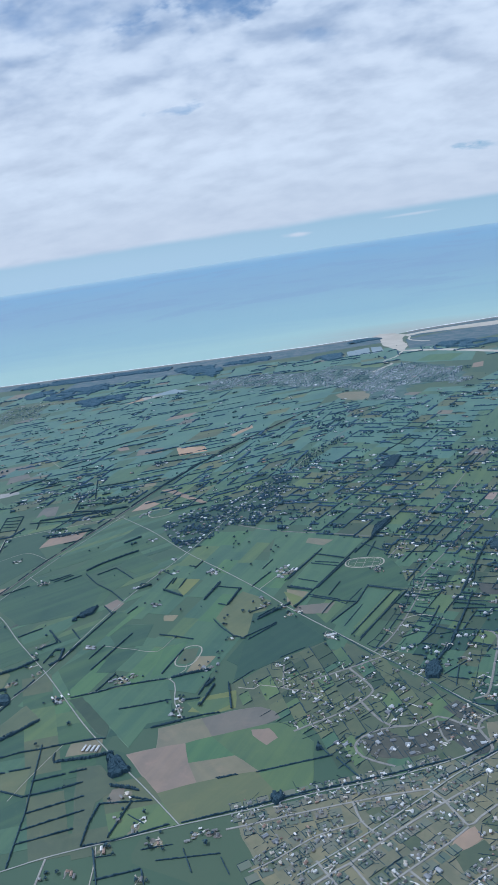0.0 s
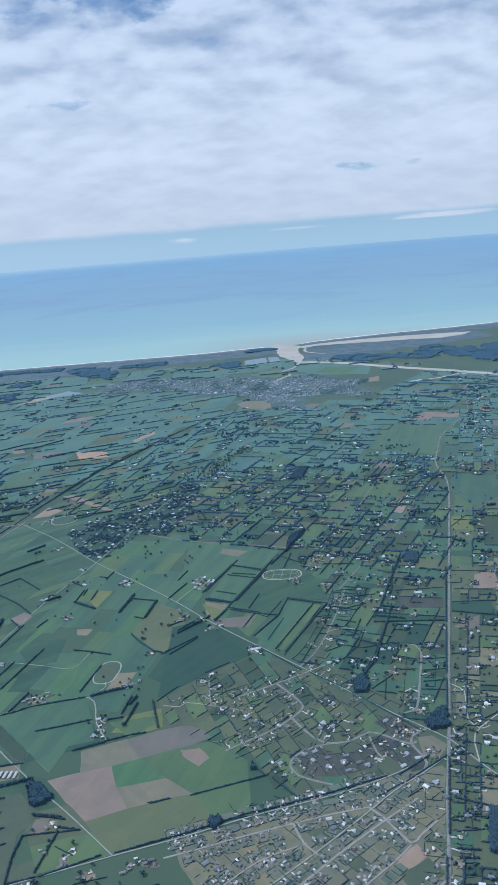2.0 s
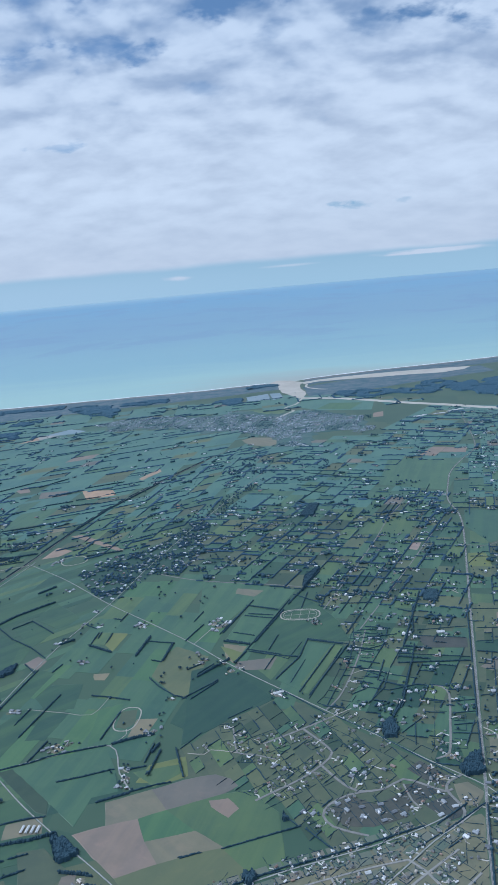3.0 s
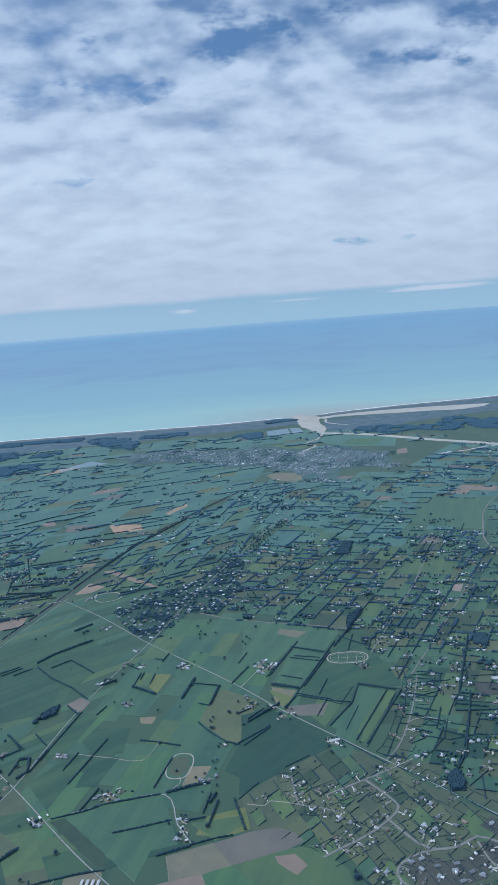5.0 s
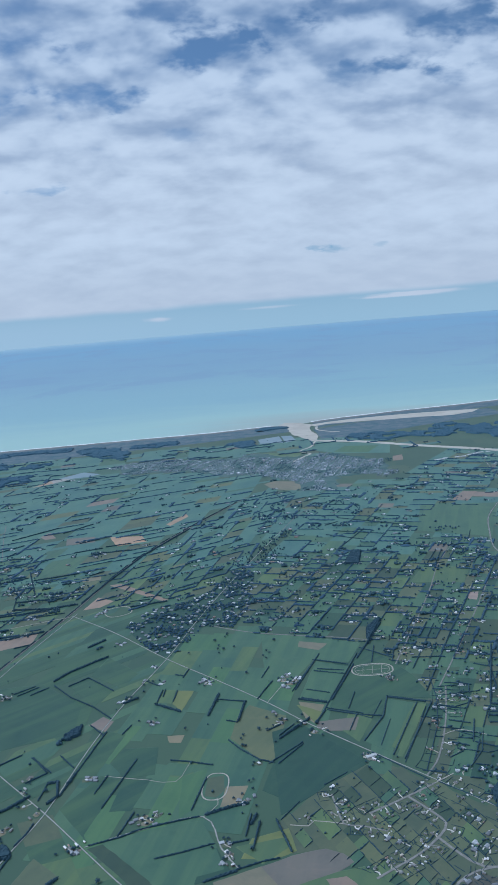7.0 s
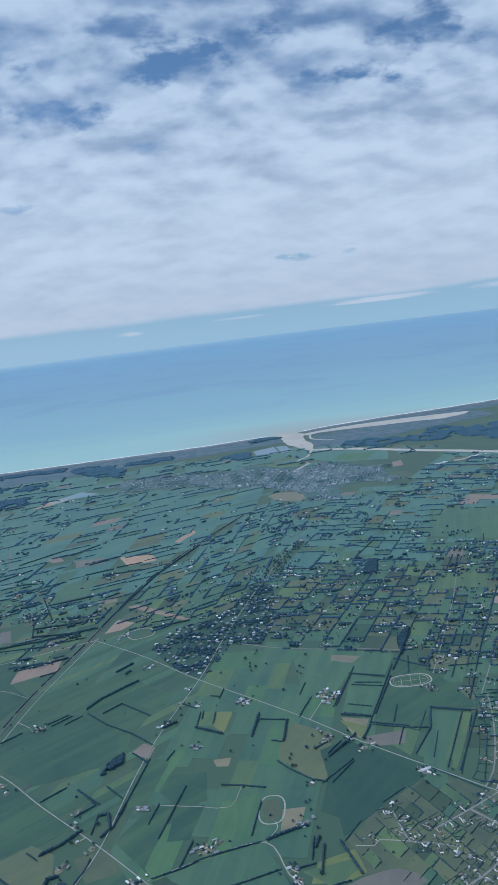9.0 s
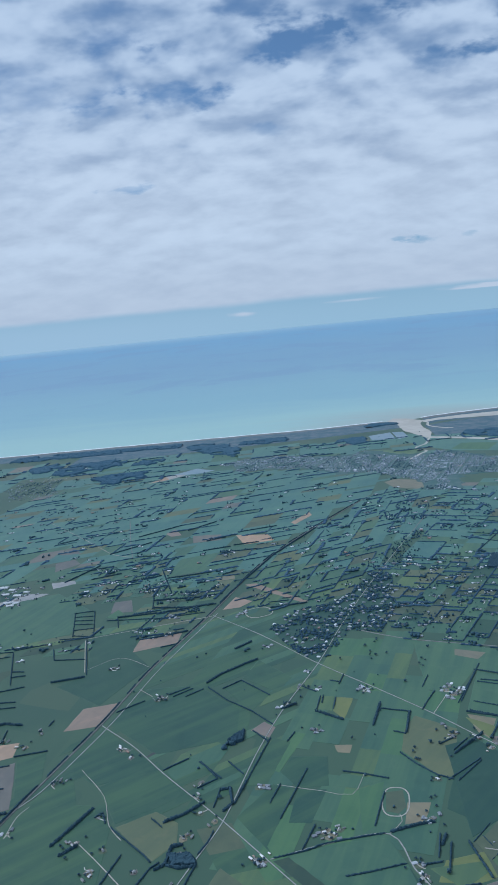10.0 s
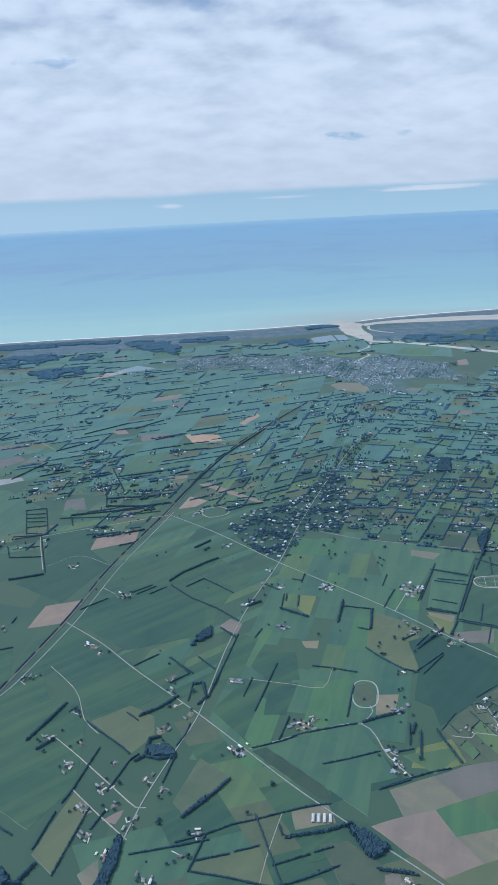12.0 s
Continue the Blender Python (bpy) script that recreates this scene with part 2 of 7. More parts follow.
ROOFS = ((0.0, (0.82, 0.82, 0.81)), (0.19, (0.40, 0.41, 0.41)), (0.38, (0.27, 0.28, 0.285)), (0.62, (0.17, 0.18, 0.185)), (0.86, (0.34, 0.23, 0.18)), (0.93, (0.62, 0.57, 0.50)))
GRASS = ground_material()
LOTS = patch_material("garden_lots", ((0.0, (0.116, 0.146, 0.112)), (0.3, (0.150, 0.174, 0.129)), (0.6, (0.180, 0.188, 0.142)), (0.85, (0.204, 0.198, 0.154)), (1.0, (0.238, 0.205, 0.165))))
# Leaf colours hold a painted blue haze, the far bands most.
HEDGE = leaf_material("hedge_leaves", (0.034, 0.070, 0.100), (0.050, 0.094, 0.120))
# coastal pines, their green pushed to blue by painted haze
PINE = leaf_material("hazed_pine_needles", (0.050, 0.108, 0.160), (0.066, 0.130, 0.178))
FAR_HAZED = leaf_material("far_hazed_leaves", (0.048, 0.098, 0.158), (0.066, 0.122, 0.176))
MID_HAZED = leaf_material("mid_hazed_leaves", (0.042, 0.086, 0.136), (0.060, 0.110, 0.152))
# town ground carries the same painted haze as the far paddocks
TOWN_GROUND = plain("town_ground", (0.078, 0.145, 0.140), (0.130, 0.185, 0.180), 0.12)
LEAF = leaf_material("tree_leaves", (0.042, 0.088, 0.126), (0.066, 0.120, 0.142))
BARK = plain("bark", (0.06, 0.045, 0.035), (0.12, 0.09, 0.07), 8.0)
ASPHALT = plain("worn_asphalt", (0.17, 0.175, 0.175), (0.23, 0.235, 0.23), 0.8)
CHIPSEAL = plain("chip_seal", (0.25, 0.255, 0.25), (0.36, 0.36, 0.345), 0.8)
AVENUE = plain("pale_street_seal", (0.25, 0.25, 0.235), (0.325, 0.32, 0.30), 0.8)
STREET = plain("street_seal", (0.185, 0.19, 0.182), (0.26, 0.258, 0.245), 0.8)
GRAVEL = plain("gravel_track", (0.30, 0.285, 0.25), (0.45, 0.425, 0.37), 1.5)
VERGE = plain("dry_verge", (0.085, 0.140, 0.100), (0.130, 0.170, 0.122), 1.0)
BALLAST = plain("rail_ballast", (0.105, 0.120, 0.115), (0.155, 0.165, 0.150), 2.0)
STEEL = plain("rail_steel", (0.30, 0.28, 0.26), (0.42, 0.40, 0.38), 4.0, 0.4, 0.5, 1.0)
PAINT = plain("road_paint", (0.42, 0.42, 0.41), (0.60, 0.60, 0.58), 3.0)
CONCRETE = plain("pale_concrete", (0.50, 0.49, 0.46), (0.68, 0.66, 0.62), 1.5)
WALL = roof_material("house_walls", ((0.0, (0.62, 0.60, 0.56)), (0.3, (0.42, 0.36, 0.30)), (0.55, (0.32, 0.22, 0.17)), (0.75, (0.70, 0.69, 0.66))))
ROOF = roof_material("house_roofs", ROOFS)
# the blue cast of these roofs is distance haze in their colours
TOWN = roof_material("hazed_town_roofs", ((0.0, (0.50, 0.55, 0.61)), (0.2, (0.36, 0.41, 0.47)), (0.5, (0.27, 0.32, 0.38)), (0.78, (0.23, 0.28, 0.34)), (0.93, (0.36, 0.33, 0.33)), (0.97, (0.84, 0.85, 0.86))), True)
VILLAGE_ROOFS = roof_material("village_roofs", ((0.0, (0.50, 0.53, 0.56)), (0.15, (0.33, 0.36, 0.39)), (0.4, (0.22, 0.245, 0.275)), (0.72, (0.16, 0.18, 0.205)), (0.86, (0.30, 0.22, 0.19)), (0.90, (0.84, 0.85, 0.86))), True)
FARM_ROOFS = roof_material("farm_roofs", ((0.0, (0.72, 0.74, 0.76)), (0.34, (0.46, 0.48, 0.50)), (0.55, (0.26, 0.28, 0.31)), (0.78, (0.17, 0.19, 0.21)), (0.92, (0.33, 0.22, 0.18))), True)
GLASS = plain("window_glass", (0.04, 0.05, 0.06), (0.07, 0.08, 0.09), 3.0, 0.08, 0.6)
TIN = plain("white_sheet_metal", (0.40, 0.42, 0.43), (0.62, 0.63, 0.63), 2.0, 0.5, 0.4)
SILT = plain("silty_river", (0.43, 0.405, 0.355), (0.52, 0.49, 0.435), 0.06, 0.6, 0.15)
POND = plain("pond_water", (0.19, 0.265, 0.31), (0.24, 0.31, 0.35), 0.06, 0.45, 0.3)
BEACH = plain("grey_beach", (0.15, 0.165, 0.17), (0.22, 0.23, 0.225), 0.1)
FOAM = plain("surf_foam", (0.72, 0.74, 0.74), (0.84, 0.85, 0.85), 0.3, 0.7)
# scrub colour shifted toward blue in place of coastal haze
DUNE = plain("hazed_dune_scrub", (0.075, 0.140, 0.170), (0.155, 0.190, 0.215), 0.11)


def sea_material():
    """Coastal water, milky with silt along the beach and round the river mouth, deep blue far out."""
    m, n, b, where = surface("sea_water", 0.4, 0.2)
    s = n.add("ShaderNodeSeparateXYZ")
    n.link(where, s.inputs[0])
    lane = n.add("ShaderNodeCombineXYZ")
    n.put(lane.inputs[0], n.math("MULTIPLY", s.outputs[0], 0.0024))
    n.put(lane.inputs[1], n.math("MULTIPLY", n.math("LOGARITHM", n.math("MAXIMUM", n.math("ADD", s.outputs[1], n.math("MULTIPLY", s.outputs[0], -0.06)), 100.0), 2.718), 3.2))
    streak = n.noise(lane.outputs[0], 2.0, 5.0, 0.6, 0.5)
    cloudy = n.noise(n.scaled(where, (0.35, 1.0, 1.0), -5.0), 0.011, 4.0, 0.6, 0.8)
    out = n.math("ADD", s.outputs[1], n.math("MULTIPLY", n.math("SUBTRACT", cloudy, 0.5), 260.0))
    tone = n.mix(n.ramp(out, 740, 1020), rgb(0.360, 0.535, 0.495), rgb(0.258, 0.435, 0.478))
    tone = n.mix(n.ramp(out, 950, 1750), tone, rgb(0.200, 0.352, 0.460))
    far_out = n.math("ADD", s.outputs[1], n.math("MULTIPLY", n.math("SUBTRACT", streak, 0.5), 1500.0))
    tone = n.mix(n.ramp(far_out, 1500, 3600), tone, rgb(0.160, 0.345, 0.490))
    tone = n.mix(n.math("MULTIPLY", n.ramp(streak, 0.5, 0.62), n.ramp(s.outputs[1], 850, 1400, 0.0, 0.5)), tone, rgb(0.175, 0.290, 0.430))
    # the plume that the river carries out
    ex = n.math("DIVIDE", n.math("SUBTRACT", s.outputs[0], 45.0), 190.0)
    ey = n.math("DIVIDE", n.math("SUBTRACT", s.outputs[1], 745.0), 75.0)
    away = n.math("SQRT", n.math("ADD", n.math("MULTIPLY", ex, ex), n.math("MULTIPLY", ey, ey)))
    plume = n.ramp(n.math("ADD", away, n.math("MULTIPLY", n.math("SUBTRACT", cloudy, 0.5), 1.4)), 0.15, 1.1, 0.8, 0.0)
    tone = n.mix(plume, tone, rgb(0.36, 0.375, 0.34))
    # haze painted into the water, paling it toward the horizon, strongest in the west
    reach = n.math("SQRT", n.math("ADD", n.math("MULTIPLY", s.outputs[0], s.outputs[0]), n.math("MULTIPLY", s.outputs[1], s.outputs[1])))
    hazy = n.math("MULTIPLY", n.ramp(reach, 3700, 4850), n.ramp(s.outputs[0], 1500, -900, 0.35, 0.9))
    tone = n.mix(hazy, tone, rgb(0.30, 0.46, 0.545))
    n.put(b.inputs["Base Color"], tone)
    bump = n.add("ShaderNodeBump")
    bump.inputs["Strength"].default_value = 0.12
    bump.inputs["Distance"].default_value = 0.3
    n.put(bump.inputs["Height"], n.noise(where, 0.5, 5.0, 0.65))
    n.link(bump.outputs[0], b.inputs["Normal"])
    return m


SEA = sea_material()

# ---------------------------------------------------------------- builders
rnd = random.Random(7)


def mesh_of(name, verts, faces, material):
    me = bpy.data.meshes.new(name)
    me.from_pydata([tuple(v) for v in verts], [], faces)
    me.materials.append(material)
    me.validate()
    return me


def part(name, me, parent, label=""):
    ob = new(name, me)
    ob.parent = parent
    return tagged(ob, label)


def inside(p, poly):
    x, y = p
    hit = False
    for (x0, y0), (x1, y1) in zip(poly, poly[1:] + poly[:1]):
        if (y0 > y) != (y1 > y) and x < (x1 - x0) * (y - y0) / (y1 - y0) + x0:
            hit = not hit
    return hit


def glide(pts, step):
    """Points at even steps along a smooth line through pts, each with its direction."""
    ps = [Vector((x, y)) for x, y in pts]
    ps = [2 * ps[0] - ps[1]] + ps + [2 * ps[-1] - ps[-2]]
    line = []
    for a, b, c, d in zip(ps, ps[1:], ps[2:], ps[3:]):
        n = max(2, int((c - b).length / step))
        m1, m2 = (c - a) * 0.5, (d - b) * 0.5
        most = (c - b).length
        for m in (m1, m2):
            if m.length > most:
                m *= most / m.length
        for i in range(n):
            t = i / n
            line.append(b * (2 * t**3 - 3 * t**2 + 1) + m1 * (t**3 - 2 * t**2 + t) + c * (3 * t**2 - 2 * t**3) + m2 * (t**3 - t**2))
    line.append(ps[-2])
    way = [(line[min(i + 1, len(line) - 1)] - line[max(i - 1, 0)]).normalized() for i in range(len(line))]
    return list(zip(line, way))


def ribbon(name, pts, width, z, material, step=2.5, wobble=0.0, shift=0.0):
    """A strip with a flat crown and sloping shoulders down into the ground."""
    verts, faces = [], []
    for i, (p, d) in enumerate(glide(pts, step)):
        side = Vector((d.y, -d.x))
        half = width / 2 * (1 + wobble * rnd.uniform(-1, 1))
        for k, h in ((-half - 0.06, -0.01), (-half, z), (half, z), (half + 0.06, -0.01)):
            q = p + side * (k + shift)
            verts.append((q.x, q.y, h))
        if i:
            o = 4 * (i - 1)
            faces += [(o + k, o + k + 1, o + k + 5, o + k + 4) for k in range(3)]
    return mesh_of(name, verts, faces, material)


ROAD_POINTS = []
ROAD_LABEL = {"avenue": "pale sealed street between suburban house lots", "street": "grey sealed street between house lots", "track": "pale gravel track across grass"}
LEVEL = {"track": 0.0765, "street": 0.086, "avenue": 0.0862, "lane": 0.094, "railway": 0.112, "highway": 0.108}


ROADS_MADE = []


def road(kind, width, pts, label=""):
    mat = {"track": GRAVEL, "street": STREET, "avenue": AVENUE, "lane": CHIPSEAL, "railway": BALLAST, "highway": ASPHALT}[kind]
    z = LEVEL[kind] + 0.0004 * (len(ROADS_MADE) % 20)
    ROADS_MADE.append(kind)
    width *= {"lane": 0.62, "highway": 0.8, "street": 1.08, "avenue": 0.9, "track": 0.8, "railway": 0.75}[kind]
    ob = new("railway" if kind == "railway" else "road", ribbon("road", pts, width, z, mat))
    tagged(ob, label or ROAD_LABEL[kind], "railway" if kind == "railway" else "road", kind="structure")
    if kind in ("lane", "highway"):
        verge = new("verge", ribbon("verge", pts, width * 1.7, 0.066 + 0.0004 * (len(ROADS_MADE) % 20), VERGE, wobble=0.25))
        tagged(verge, "dry grass verge along a road", "verge", kind="structure")
    if kind == "highway":
        for s in (-0.5, 0.0, 0.5):
            part("painted_line", ribbon("painted_line", pts, 0.016, z + 0.006, PAINT, shift=s * width * 0.84), ob, "worn white painted line")
    if kind == "railway":
        for s in (-0.09, 0.09):
            part("rail", ribbon("rail", pts, 0.03, z + 0.02, STEEL, shift=s), ob, "dull steel rail")
    ROAD_POINTS.extend((p.x, p.y, width / 2, d.x, d.y) for p, d in glide(pts, 1.5))
    return pts


def road_gap(x, y):
    return min((math.hypot(x - a, y - b) - c for a, b, c, _, _ in ROAD_POINTS), default=99)


def road_way(x, y):
    best = min(ROAD_POINTS, key=lambda r: (r[0] - x) ** 2 + (r[1] - y) ** 2)
    return math.atan2(best[4], best[3])


FIELDS_MADE, LOW_MADE = [], []


def field(tone, pts, label, low=False):
    """A field with a slightly uneven outline, a hand's breadth proud of the plain."""
    z = 0.0012 * (1 + LOW_MADE.count(1)) if low else 0.034 + 0.00014 * len(FIELDS_MADE)
    if low:
        LOW_MADE.append(1)
    else:
        FIELDS_MADE.append(pts)
    ring = []
    for (x0, y0), (x1, y1) in zip(pts, pts[1:] + pts[:1]):
        n = max(2, int(math.hypot(x1 - x0, y1 - y0) / 2.5))
        for i in range(n):
            j = 0.12 if i else 0.0
            ring.append((x0 + (x1 - x0) * i / n + rnd.uniform(-j, j), y0 + (y1 - y0) * i / n + rnd.uniform(-j, j)))
    n = len(ring)
    mid = Vector((sum(q[0] for q in ring) / n, sum(q[1] for q in ring) / n))
    rim = [Vector(q) + (Vector(q) - mid).normalized() * 0.22 for q in ring]
    verts = [(x, y, z) for x, y in ring] + [(q.x, q.y, -0.004) for q in rim]
    faces = [tuple(range(n))] + [(i, i + n, (i + 1) % n + n, (i + 1) % n) for i in range(n)]
    area = sum(a[0] * b[1] - b[0] * a[1] for a, b in zip(ring, ring[1:] + ring[:1]))
    if area < 0:
        faces = [f[::-1] for f in faces]
    return tagged(new("field", mesh_of("field", verts, faces, FIELD[tone])), label, "field", "fields of the plain", "structure")


def ball_shape(fine):
    bm = bmesh.new()
    bmesh.ops.create_icosphere(bm, subdivisions=fine, radius=1.0)
    v = np.array([x.co[:] for x in bm.verts])
    f = np.array([[x.index for x in q.verts] for q in bm.faces])
    bm.free()
    return v, f


COARSE = ball_shape(1)
TUFT = (np.array([(1, 0, 0), (0, 1, 0), (-1, 0, 0), (0, -1, 0), (0, 0, 1), (0, 0, -0.6)], float), np.array([(0, 1, 4), (1, 2, 4), (2, 3, 4), (3, 0, 4), (1, 0, 5), (2, 1, 5), (3, 2, 5), (0, 3, 5)]))
gen = np.random.default_rng(5)


def clumps(name, spots, material, fine=False):
    """A mesh of many uneven leafy clumps; spots are rows of x, y, z, radius, height."""
    v, f = TUFT if fine is None else COARSE
    s = np.array(spots, float)
    k = len(s)
    rough = 1 + gen.uniform(-0.3, 0.3, (k, len(v), 1))
    pts = v[None] * rough
    pts = pts * np.stack([s[:, 3] * gen.uniform(0.8, 1.25, k), s[:, 3] * gen.uniform(0.8, 1.25, k), s[:, 4]], 1)[:, None] + s[:, None, :3]
    faces = (f[None] + (np.arange(k) * len(v))[:, None, None]).reshape(-1, 3)
    me = bpy.data.meshes.new(name)
    pts = pts.reshape(-1, 3)
    me.vertices.add(len(pts))
    me.vertices.foreach_set("co", pts.ravel())
    me.loops.add(faces.size)
    me.loops.foreach_set("vertex_index", faces.ravel().astype(np.int32))
    me.polygons.add(len(faces))
    me.polygons.foreach_set("loop_start", np.arange(0, faces.size, 3, dtype=np.int32))
    me.polygons.foreach_set("use_smooth", np.ones(len(faces), bool))
    me.update(calc_edges=True)
    me.materials.append(material)
    return me


def hedge_rows(lines, step=0.3, rough=0.16):
    """Rough clipped hedges: an uneven cross-section run along each line; lines are rows of width, height, points."""
    verts, faces = [], []
    shape = ((-0.5, 0.0), (-0.5, 0.55), (-0.30, 0.92), (0.02, 1.0), (0.32, 0.9), (0.5, 0.5), (0.5, 0.0))
    k = len(shape)
    for width, height, pts in lines:
        first = True
        for (x0, y0), (x1, y1) in zip(pts, pts[1:]):
            long = math.hypot(x1 - x0, y1 - y0)
            if long < 0.05:
                continue
            ux, uy = (x1 - x0) / long, (y1 - y0) / long
            n = max(2, int(long / step))
            for i in range(0 if first else 1, n + 1):
                t = i / n
                end = 0.55 if (first and i == 0) or (i == n and (x1, y1) == tuple(pts[-1])) else 1.0
                swell = rnd.uniform(1 - rough, 1 + rough) * end
                drift = rnd.gauss(0, width * rough * 0.3)
                tall = height * rnd.uniform(1 - rough * 1.3, 1 + rough * 1.3) * end
                o = len(verts)
                for a, b in shape:
                    q = a * width * swell * rnd.uniform(0.88, 1.12) + drift
                    verts.append((x0 + (x1 - x0) * t + uy * q, y0 + (y1 - y0) * t - ux * q, b * tall * rnd.uniform(0.9, 1.1) - 0.01))
                if not (first and i == 0):
                    faces += [(o - k + m, o + m, o + m + 1, o - k + m + 1) for m in range(k - 1)]
                else:
                    faces.append(tuple(range(o, o + k)))
            first = False
        faces.append(tuple(range(len(verts) - 1, len(verts) - k - 1, -1)))
    return verts, faces


def belt_tufts(width, height, pts, step=0.3):
    """Tree tops that stand out of the body of a shelterbelt, uneven in size, with a gap here and there."""
    spots = []
    for (x0, y0), (x1, y1) in zip(pts, pts[1:]):
        long = math.hypot(x1 - x0, y1 - y0)
        n = max(2, int(long / step))
        ux, uy = (x1 - x0) / max(long, 0.01), (y1 - y0) / max(long, 0.01)
        for i in range(n + 1):
            if noise.noise((x0 * 0.5 + i * step * 0.4, y0 * 0.5, 3.0)) < -0.3:
                continue
            q = rnd.uniform(-0.42, 0.42) * width
            k = (i + rnd.uniform(-0.5, 0.5)) / n
            r = max(0.08, width * rnd.uniform(0.1, 0.22))
            spots.append((x0 + (x1 - x0) * k + uy * q, y0 + (y1 - y0) * k - ux * q, height * rnd.uniform(0.5, 0.78), r, r * rnd.uniform(0.9, 1.5)))
    return spots


def grown(name, rows, tufts, material, fine=False):
    """One mesh of hedge bodies and the tufts that stand out of them."""
    verts, faces = rows
    v, f = TUFT if fine is None else COARSE
    for x, y, z, r, h in tufts:
        o = len(verts)
        swell = [rnd.uniform(0.72, 1.28) for _ in v]
        verts.extend((x + a * r * k, y + b * r * k, z + c * h * k) for (a, b, c), k in zip(v.tolist(), swell))
        faces.extend((a + o, b + o, c + o) for a, b, c in f.tolist())
    return mesh_of(name, verts, faces, material)


def hedge(width, height, pts):
    tall = width > 0.42
    if tall:
        me = grown("shelterbelt", hedge_rows([(width * 0.72, height * 0.8, pts)], 0.22, 0.3), belt_tufts(width * 0.8, height, pts, 0.24), HEDGE)
    else:
        me = mesh_of("hedge", *hedge_rows([(width * 0.8, height * 0.9, pts)], 0.26, 0.26), HEDGE)
    ob = new("shelterbelt" if tall else "hedge", me)
    tagged(ob, "tall dark green shelterbelt of conifers between fields" if tall else "dark green clipped hedge along a field edge", "hedge", "field hedges")


def canopy(name, poly, step, low, high, fray, material, clear=9.0):
    """Tree tops in close ranks: an uneven sheet that falls to the ground at its ragged edge."""
    xs, ys = [p[0] for p in poly], [p[1] for p in poly]
    nx, ny = int((max(xs) - min(xs)) / step) + 3, int((max(ys) - min(ys)) / step) + 3
    verts, faces, within = [], [], {}
    for j in range(ny):
        for i in range(nx):
            x, y = min(xs) + (i - 1) * step, min(ys) + (j - 1) * step
            fx, fy = (c + fray * noise.noise((x * 0.6 / fray, y * 0.6 / fray, z)) for c, z in ((x, 2.0), (y, 7.0)))
            within[i, j] = inside((fx, fy), poly) and noise.noise((x * 0.09, y * 0.09, 4.0)) < clear
            verts.append((x + rnd.uniform(-0.3, 0.3) * step, y + rnd.uniform(-0.3, 0.3) * step, low + (high - low) * (0.5 + 0.6 * noise.noise((x * 0.9 / step, y * 0.9 / step, 1.0)) + rnd.uniform(-0.2, 0.2)) if within[i, j] else -0.03))
    for j in range(ny - 1):
        for i in range(nx - 1):
            if within[i, j] or within[i + 1, j] or within[i, j + 1] or within[i + 1, j + 1]:
                o = j * nx + i
                faces += [(o, o + 1, o + nx + 1), (o, o + nx + 1, o + nx)]
    return new(name, mesh_of(name, verts, faces, material))


def wood(height, poly):
    tagged(canopy("plantation", poly, 0.22, height * 0.6, height * 1.05, 0.5, HEDGE), "dense dark green plantation of conifers", "plantation", kind="stuff")


# ---------------------------------------------------------------- the plain, the coast and the sea
COAST = [(-4700, 560), (-1500, 668), (-700, 700), (-348, 713), (-252, 717), (-150, 719.7), (-60, 722), (2, 731), (16, 721), (28, 733), (60, 747), (115, 760), (172, 768), (222, 778), (420, 822), (1000, 950), (4700, 1480)]


def coast_line(shift=0.0, x0=-4700, x1=4700):
    fine = [(p.x, p.y) for p, _ in glide(COAST, 9.0) if x0 <= p.x <= x1]
    return [(x, y + shift) for x, y in fine]


def land():
    edge = coast_line()
    verts, faces = [], []
    for x, y in edge:
        verts += [(x, -1300.0, 0.0), (x, y - 12, 0.0), (x, y, -0.05), (x, y + 2, -0.5)]
    for i in range(len(edge) - 1):
        o = 4 * i
        faces += [(o + k, o + k + 4, o + k + 5, o + k + 1) for k in range(3)]
    return mesh_of("ground", verts, faces, GRASS)


tagged(new("ground", land()), "wide green coastal plain of grass and paddocks", "ground", kind="structure")

bm = bmesh.new()
bmesh.ops.create_circle(bm, cap_ends=True, radius=4880.0, segments=256)
me = bpy.data.meshes.new("sea")
bm.to_mesh(me)
bm.free()
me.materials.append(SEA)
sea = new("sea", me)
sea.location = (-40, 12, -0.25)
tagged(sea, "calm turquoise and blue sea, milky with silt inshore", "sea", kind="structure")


def band(name, shift, width, z, material, label, x0=-900, x1=900, skip=(8, 31)):
    """A band along the beach, broken by the river mouth."""
    for a, b in ((x0, skip[0]), (skip[1], x1)):
        line = coast_line(shift, a, b)
        verts, faces = [], []
        for i, (x, y) in enumerate(line):
            verts += [(x, y - width / 2 * rnd.uniform(0.75, 1.2), z), (x, y + width / 2 * rnd.uniform(0.75, 1.2), z)]
            if i:
                faces.append((2 * i - 2, 2 * i, 2 * i + 1, 2 * i - 1))
        tagged(new(name, mesh_of(name, verts, faces, material)), label, name, kind="structure")


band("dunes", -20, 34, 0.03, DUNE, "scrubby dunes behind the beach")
band("beach", -2.5, 8, 0.045, BEACH, "grey sandy beach along the sea")
band("surf", 4.2, 4.4, -0.18, FOAM, "white line of surf breaking on the beach")


